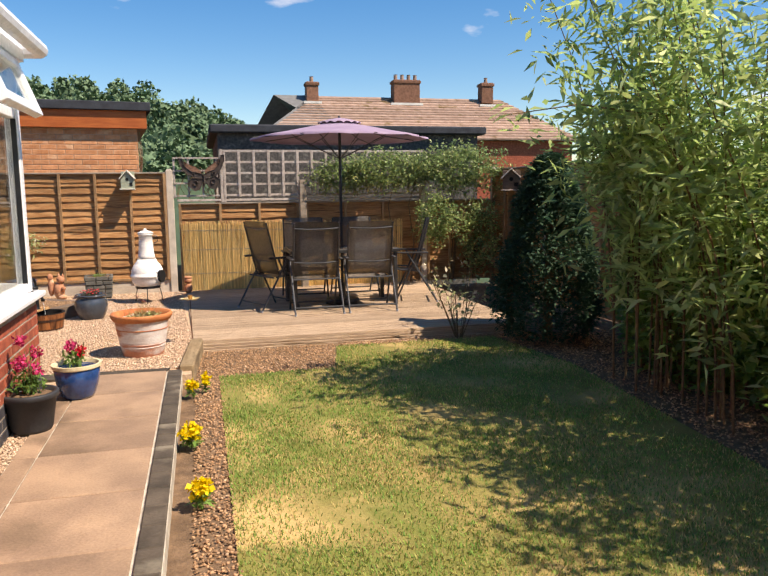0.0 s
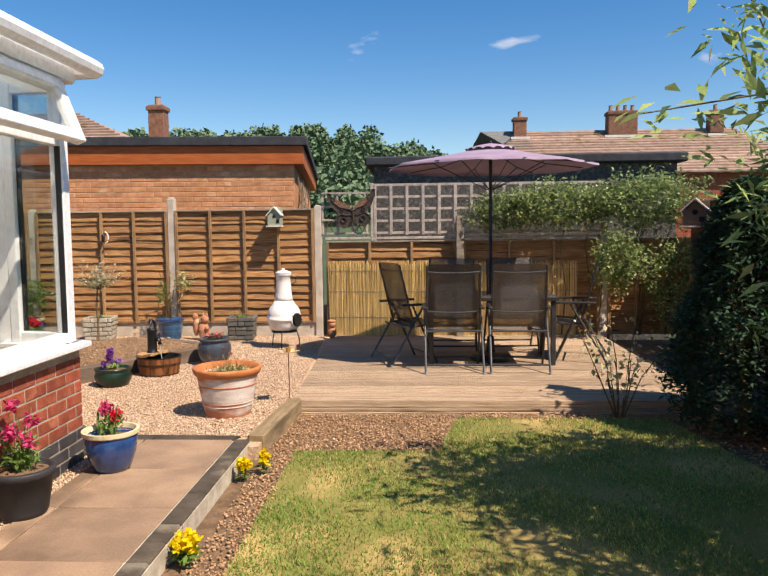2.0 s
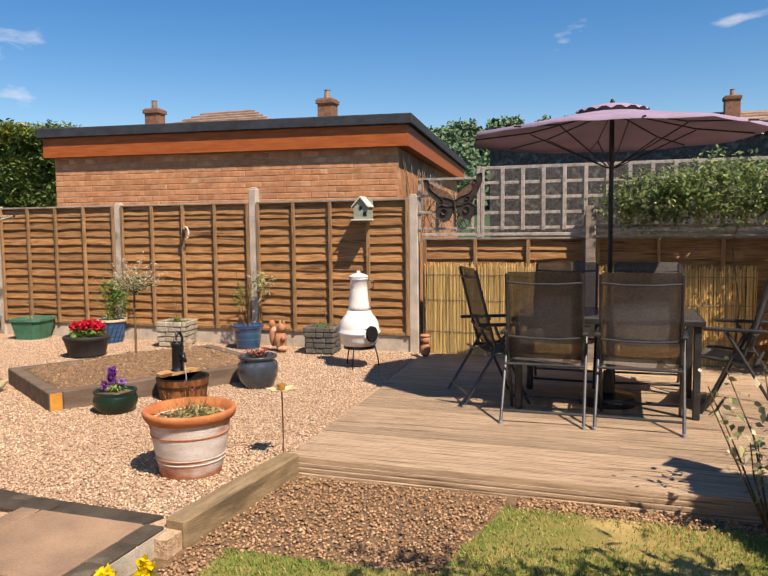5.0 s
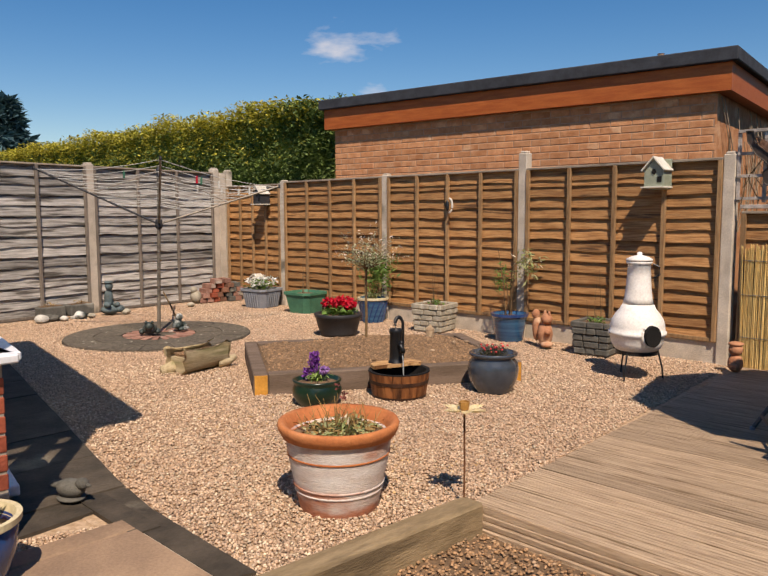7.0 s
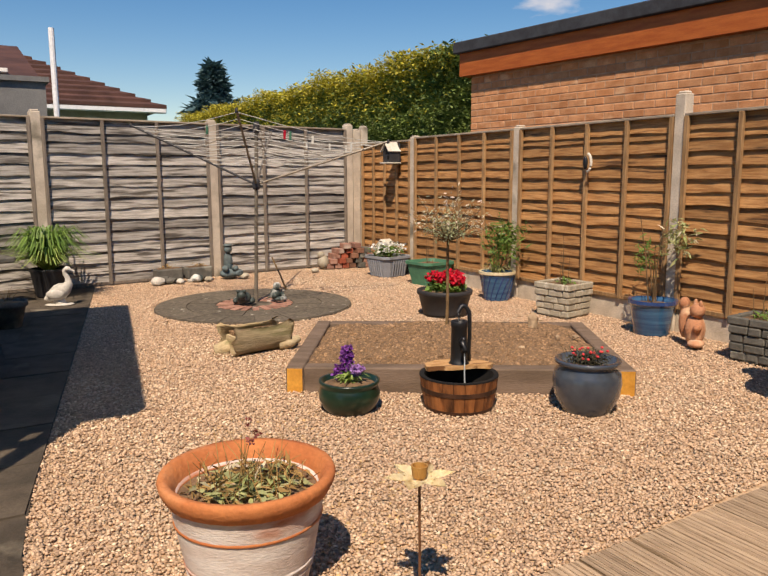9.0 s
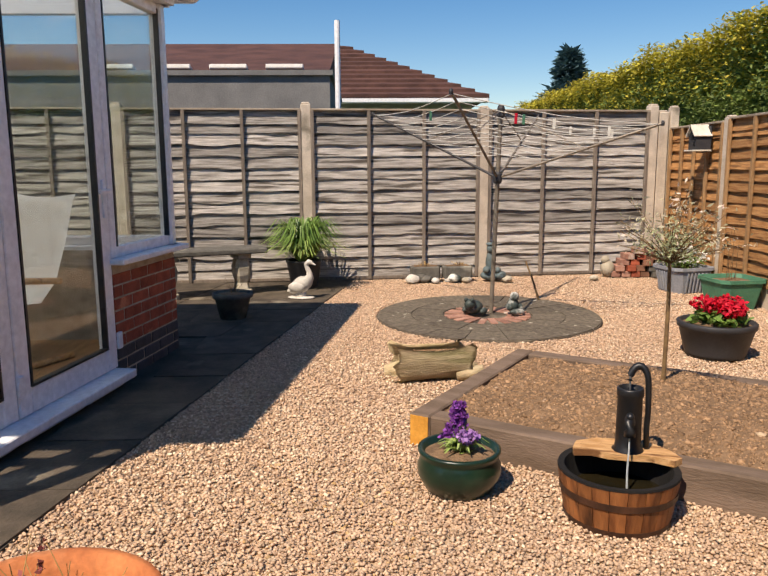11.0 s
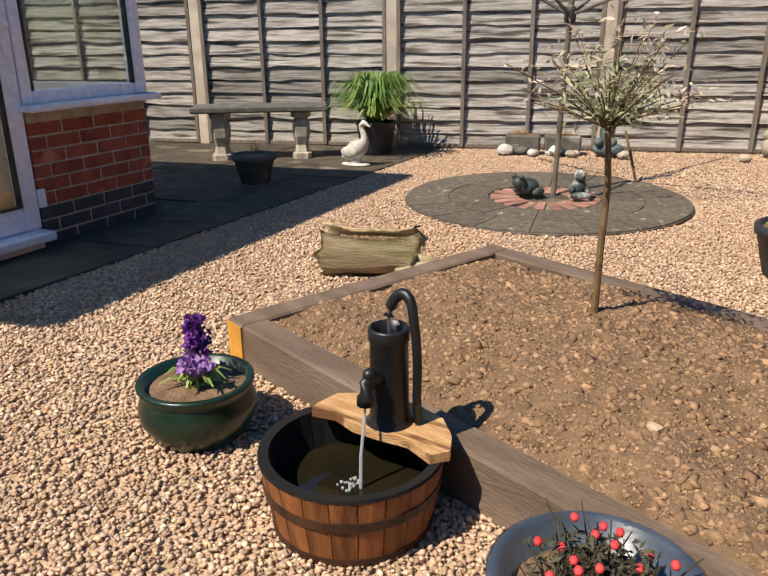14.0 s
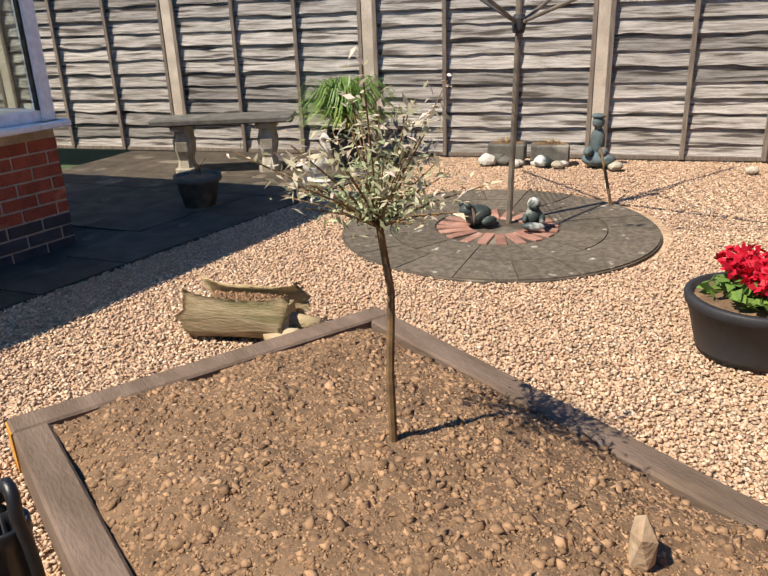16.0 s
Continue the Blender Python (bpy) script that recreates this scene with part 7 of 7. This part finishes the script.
# ---- along the grey fence ----
bench = thing("stone_bench", "stone slab bench on carved pedestals", "bench", (-6.38, 5.84, 0), 113)
part("seat", boxed(-0.6, 0.6, -0.18, 0.18, 0.42, 0.475, 0.012), M["dark_stone"], bench, "dark weathered stone slab")
for xx in (-0.36, 0.36):
    bm = bmesh.new()
    rows_ = []
    for z_, w_, d_ in ((0.0, 0.13, 0.085), (0.05, 0.13, 0.085), (0.055, 0.10, 0.065), (0.12, 0.085, 0.055), (0.20, 0.115, 0.075), (0.28, 0.125, 0.08), (0.34, 0.10, 0.065), (0.365, 0.09, 0.06), (0.37, 0.13, 0.085), (0.42, 0.135, 0.09)):
        rows_.append([bm.verts.new((xx + sx * d_, sy * w_, z_)) for sx, sy in ((-1, -0.7), (-0.6, -1), (0.6, -1), (1, -0.7), (1, 0.7), (0.6, 1), (-0.6, 1), (-1, 0.7))])
    for a, b in zip(rows_, rows_[1:]):
        for i in range(8):
            bm.faces.new((a[i], a[(i + 1) % 8], b[(i + 1) % 8], b[i]))
    bm.faces.new(rows_[0][::-1])
    bm.faces.new(rows_[-1])
    part("pedestal", bm, M["cast_stone"], bench, "carved cast stone pedestal")
p = round_pot("black_grass_pot", "black pot with arching green grass", (-6.86, 6.78, 0), [(0.13, 0), (0.14, 0.02), (0.18, 0.26), (0.19, 0.28), (0.19, 0.3)], "black_pot", 0.27, 0.165)
strap_leaves(p, 420, (0, 0, 0.27), 0.86, 0.50, 0.014, "leaf", "leaf")
strap_leaves(p, 240, (0, 0, 0.25), 0.5, 0.62, 0.012, "fresh_leaf", "lower_leaf")
bm = bmesh.new()
neck = [(0, 0.17, 0.07, 0.012), (0, 0.13, 0.085, 0.04), (0, 0.07, 0.11, 0.075), (0, 0.01, 0.15, 0.088), (0, -0.04, 0.19, 0.076), (0, -0.07, 0.225, 0.052), (0, -0.078, 0.26, 0.034), (0, -0.068, 0.30, 0.026), (0, -0.05, 0.335, 0.024), (0, -0.045, 0.365, 0.026), (0, -0.062, 0.39, 0.031), (0, -0.09, 0.388, 0.024), (0, -0.115, 0.375, 0.013), (0, -0.145, 0.362, 0.005)]
grings = []
for (x0, y0, z0, r0), (x1, y1, z1, r1) in zip(neck, neck[1:] + [(0, -0.175, 0.35, 0.003)]):
    d_ = Vector((0, y1 - y0, z1 - z0)).normalized()
    u_ = d_.cross(Vector((1, 0, 0)))
    grings.append([bm.verts.new((r0 * 0.92 * math.cos(a), y0 + u_.y * r0 * math.sin(a), z0 + u_.z * r0 * math.sin(a))) for a in [k * math.pi / 8 for k in range(16)]])
for a, b in zip(grings, grings[1:]):
    for k in range(16):
        bm.faces.new((a[k], a[(k + 1) % 16], b[(k + 1) % 16], b[k]))
bm.faces.new(grings[0])
bm.faces.new(grings[-1][::-1])
for c_, r_ in (((0.07, 0.05, 0.13), (0.022, 0.09, 0.05)), ((-0.07, 0.05, 0.13), (0.022, 0.09, 0.05)), ((0, 0.02, 0.035), (0.05, 0.06, 0.05)), ((0, 0.02, 0.012), (0.10, 0.15, 0.016))):
    blob(bm, c_, r_, 16)
M["goose_white"] = material("goose_white", rgb("cfcac0"), rgb("a8a398"), 0.8, 8, (1, 1, 1), 0.3, 60, 0.05, c=rgb("9a968a"), spots=0.62)
solid("goose_figure", bm, M["goose_white"], "white stone goose ornament on the paving", "garden ornament", pose(-6.2, 6.82, 0, 0, 0, 165) @ Matrix.Scale(0.92, 4), smooth=True)
# dark stone colour darkens this pot to stand in for the shade on it
p = round_pot("shaded_pot", "pot standing in shade, with the shade put into its dark colour", (-5.3, 6.3, 0), [(0.11, 0), (0.15, 0.17), (0.17, 0.18), (0.17, 0.22)], "dark_stone", 0.2, 0.15)
stems(p, 8, 0.06, 0.22, 0.08, 0.05, 0.12, "stem", 0.003)
# figures and stones at the fence foot
for i, (x_, y_, s_, m_) in enumerate(((-7.12, 7.95, 0.08, "goose_white"), (-7.15, 8.1, 0.07, "dark_stone"), (-7.08, 8.2, 0.05, "goose_white"), (-7.2, 8.02, 0.1, "dark_stone"), (-7.15, 8.42, 0.08, "frog_green"), (-7.1, 8.55, 0.05, "cast_stone"), (-7.12, 9.0, 0.06, "cast_stone"), (-7.2, 10.0, 0.05, "cast_stone"))):
    bm = bmesh.new()
    bmesh.ops.create_icosphere(bm, subdivisions=2, radius=s_)
    for v in bm.verts:
        v.co *= 1 + 0.25 * noise.noise(v.co * 14 + Vector((i, 0, 0)))
        v.co.z *= 0.65
    solid("rock", bm, M[m_], "rounded garden stone at the fence foot", "rock", pose(x_, y_, s_ * 0.5, 0, 0, i * 50), group="stones by the fence")
for k, (x_, y_) in enumerate(((-7.22, 8.1), (-7.24, 8.46))):
    t = thing("stone_trough", "small mossy stone trough on pebbles", "planter", (x_, y_, 0), 96 + k * 4, "stone troughs")
    part("trough", boxed(-0.16, 0.16, -0.08, 0.08, 0.03, 0.17, 0.015), M["dark_stone"], t)
    for xx in (-0.11, 0.11):
        part("foot", lathe(bmesh.new(), [(0.045, 0.0), (0.05, 0.02), (0.035, 0.045)], 12, cx=xx, cy=-0.05), M["goose_white"], t)
    part("compost", boxed(-0.13, 0.13, -0.055, 0.055, 0.165, 0.175), M["soil"], t)
    sprig(t, "leaves", (0, 0, 0.19), (0.13, 0.06, 0.03), 80, 0.025, 0.012, "dry_plant", 1.2)
bm = bmesh.new()
for c_, r_ in (((0, 0, 0.06), (0.12, 0.1, 0.06)), ((0, 0.02, 0.2), (0.06, 0.05, 0.13)), ((0, 0, 0.36), (0.05, 0.05, 0.055)), ((0, 0, 0.41), (0.06, 0.06, 0.02)), ((0.06, -0.06, 0.13), (0.04, 0.07, 0.04)), ((-0.06, -0.06, 0.13), (0.04, 0.07, 0.04)), ((0.1, -0.08, 0.07), (0.06, 0.05, 0.05))):
    blob(bm, c_, r_)
M["verdigris"] = material("verdigris", rgb("66777a"), rgb("4e5654"), 0.7, 10, (1, 1, 1), 0.3, 60, 0.05, c=rgb("b09078"), spots=0.56)
solid("garden_statue", bm, M["verdigris"], "weathered seated garden statue by the fence", "statue", pose(-7.22, 8.84, 0, 0, 0, 90), smooth=True)
# stacked bricks in the corner
stack = thing("brick_pile", "loose pile of old red and dark bricks", "brick pile", (-7.45, 10.62, 0), 84)
k = 0
for lvl, xs in enumerate((np.arange(-0.30, 0.36, 0.112), np.arange(-0.25, 0.33, 0.12), np.arange(-0.2, 0.33, 0.125), np.arange(-0.15, 0.3, 0.14), np.arange(-0.05, 0.25, 0.16))):
    for xx in xs:
        part("brick", boxed(-0.05, 0.05, -0.105, 0.105, 0, 0.065, 0.004), M[("worn_brick", "old_brick", "worn_brick", "dark_stone", "red_brick")[(k * 7) % 5]], stack, m=pose(xx, rng.uniform(-0.03, 0.03), lvl * 0.067, 0, 0, rng.uniform(-9, 9)))
        k += 1
bm = blob(bmesh.new(), (0, 0, 0.09), (0.09, 0.08, 0.1))
blob(bm, (0, -0.03, 0.19), (0.05, 0.05, 0.05))
solid("stone_bird_figure", bm, M["cast_stone"], "pale rounded stone ornament by the brick pile", "garden ornament", pose(-7.46, 10.24, 0), smooth=True)
t = thing("small_house_ornament", "little wooden house ornament beside the daisies", "garden ornament", (-6.77, 10.82, 0), 10)
part("body", boxed(-0.07, 0.07, -0.06, 0.06, 0, 0.34, 0.004), M["stem"], t)
for s_ in (-1, 1):
    part("roof", boxed(0, 0.12, -0.08, 0.08, 0, 0.012), M["pale_paint"], t, m=pose(0, 0, 0.42, 0, 40, 0 if s_ > 0 else 180))

# ---- patio pots and border flowers ----
p = round_pot("blue_bowl", "cobalt blue bowl with a cream rim and pink flowers", (-0.895, 5.375, 0), [(0.11, 0), (0.13, 0.02), (0.165, 0.1), (0.178, 0.19)], "blue_glaze", 0.17, 0.15)
p.scale = (0.87, 0.87, 1.14)
part("rim", lathe(bmesh.new(), [(0.172, 0.185), (0.19, 0.195), (0.192, 0.215), (0.17, 0.215), (0.155, 0.18)], 32, cap=False), M["cream_rim"], p)
stems(p, 14, 0.09, 0.17, 0.06, 0.08, 0.2, "leaf", 0.003)
sprig(p, "leaves", (-0.02, 0.02, 0.24), (0.09, 0.09, 0.06), 140, 0.045, 0.02, "leaf", 1.4)
sprig(p, "flower", (-0.04, 0.03, 0.32), (0.04, 0.04, 0.035), 100, 0.024, 0.022, "pink_flower", 2.5, 0.6, "pink flower head")
sprig(p, "flower", (0.04, 0.0, 0.29), (0.03, 0.03, 0.03), 60, 0.024, 0.022, "red_flower", 2.5, 0.6, "red flower head")
p = round_pot("charcoal_pot", "charcoal plastic pot of crimson flowers", (-1.055, 4.68, 0), [(0.11, 0), (0.12, 0.02), (0.15, 0.2), (0.162, 0.205), (0.165, 0.235), (0.16, 0.24)], "black_pot", 0.215, 0.145)
stems(p, 16, 0.08, 0.2, 0.07, 0.15, 0.35, "leaf", 0.003)
sprig(p, "leaves", (0, 0, 0.30), (0.1, 0.1, 0.09), 200, 0.045, 0.02, "leaf", 1.4)
for c_ in ((-0.03, 0.0, 0.55), (0.04, 0.03, 0.47), (-0.02, -0.04, 0.43), (0.05, -0.02, 0.38), (-0.06, 0.03, 0.40)):
    sprig(p, "flower", c_, (0.035, 0.035, 0.04), 60, 0.024, 0.02, "pink_flower", 2.5, 0.6, "crimson flower spike")
for x_, y_, s_ in ((-0.12, 5.48, 0.42), (-0.115, 4.36, 0.75), (-0.06, 3.48, 0.6), (-0.02, 5.6, 0.3)):
    t = thing("border_flower", "low yellow bedding flower in the border", "flower", (x_, y_, LOW), group="yellow bedding flowers")
    sprig(t, "leaves", (0, 0, 0.05), (0.09 * s_, 0.09 * s_, 0.05), int(120 * s_), 0.045, 0.018, "leaf", 1.3)
    sprig(t, "petal", (0, 0, 0.1), (0.085 * s_, 0.085 * s_, 0.045), int(260 * s_), 0.03, 0.028, "yellow_flower", 2.2, 0.5, "bright yellow petals")
rose = thing("rose_bush", "spindly rose bush at the deck edge", "shrub", (2.55, 7.0, LOW))
rb_ = bmesh.new()
tips = []
for i in range(12):
    a = rng.uniform(0, 6.28)
    e = Vector((math.cos(a) * rng.uniform(0.12, 0.4), math.sin(a) * rng.uniform(0.1, 0.3), rng.uniform(0.4, 0.78)))
    tube(rb_, [(0.03 * math.cos(a), 0.03 * math.sin(a), -0.02), e * 0.5 + Vector((rng.uniform(-.05, .05), 0, 0.06)), e], 0.006, 5, 0.003)
    tips += [np.array(e * f) for f in np.linspace(0.45, 1.0, 9)]
tagged(part("cane", rb_, M["stem"], rose), kind="stuff")
tips = np.repeat(np.array(tips), 2, 0)
joined("foliage", leaves(tips + rng.normal(size=tips.shape) * 0.04, 0.05, 0.03, rng, 1.5), LEAF_F, M["pale_leaf"], rose, "", "", "stuff")

# small weathered bird figure on the paving by the conservatory corner
bm = bmesh.new()
for c_, r_ in (((0, 0, 0.055), (0.05, 0.075, 0.042)), ((0, -0.07, 0.085), (0.026, 0.032, 0.026)), ((0, -0.105, 0.082), (0.009, 0.018, 0.009)), ((0, 0.085, 0.06), (0.026, 0.04, 0.016)), ((0, 0, 0.012), (0.055, 0.07, 0.014))):
    blob(bm, c_, r_, 14)
solid("bird_figure", bm, M["dark_stone"], "small weathered stone bird on the dark paving", "garden ornament", pose(-1.42, 5.93, 0, 0, 0, 110), smooth=True)

# ---- cream armchair in the conservatory ----
M["cream_fabric"] = material("cream_fabric", rgb("f4f0e6"), rgb("ebe5d8"), 0.9, 20, (1, 1, 1), 0.2, 200, 0.03)
ac = thing("armchair", "cream cushioned chair with a bent wood frame", "chair", (-3.55, 5.12, 0.08), 243)
bm = bmesh.new()
rows_ = []
for y_, z_ in ((0.42, 0.36), (0.3, 0.43), (0.05, 0.40), (-0.18, 0.38), (-0.30, 0.50), (-0.40, 0.75), (-0.47, 0.98), (-0.50, 1.03)):
    rows_.append([bm.verts.new((xx, y_, z_ - 0.03 * math.cos(xx * 5))) for xx in np.linspace(-0.29, 0.29, 7)])
for a, b in zip(rows_, rows_[1:]):
    for i in range(6):
        bm.faces.new((a[i], a[i + 1], b[i + 1], b[i]))
bmesh.ops.solidify(bm, geom=bm.faces[:], thickness=0.08)
part("cushion", bm, M["cream_fabric"], ac, smooth=True)
for s_ in (-1, 1):
    part("frame", tube(bmesh.new(), [(s_ * 0.33, -0.35, 0.02), (s_ * 0.33, 0.35, 0.02), (s_ * 0.33, 0.44, 0.12), (s_ * 0.33, 0.38, 0.45), (s_ * 0.33, 0.1, 0.55), (s_ * 0.33, -0.3, 0.5)], 0.02, 8), M["plank_wood"], ac)
copy_thing(ac, pose(-1.95, 3.6, 0.08, 0, 0, 20))
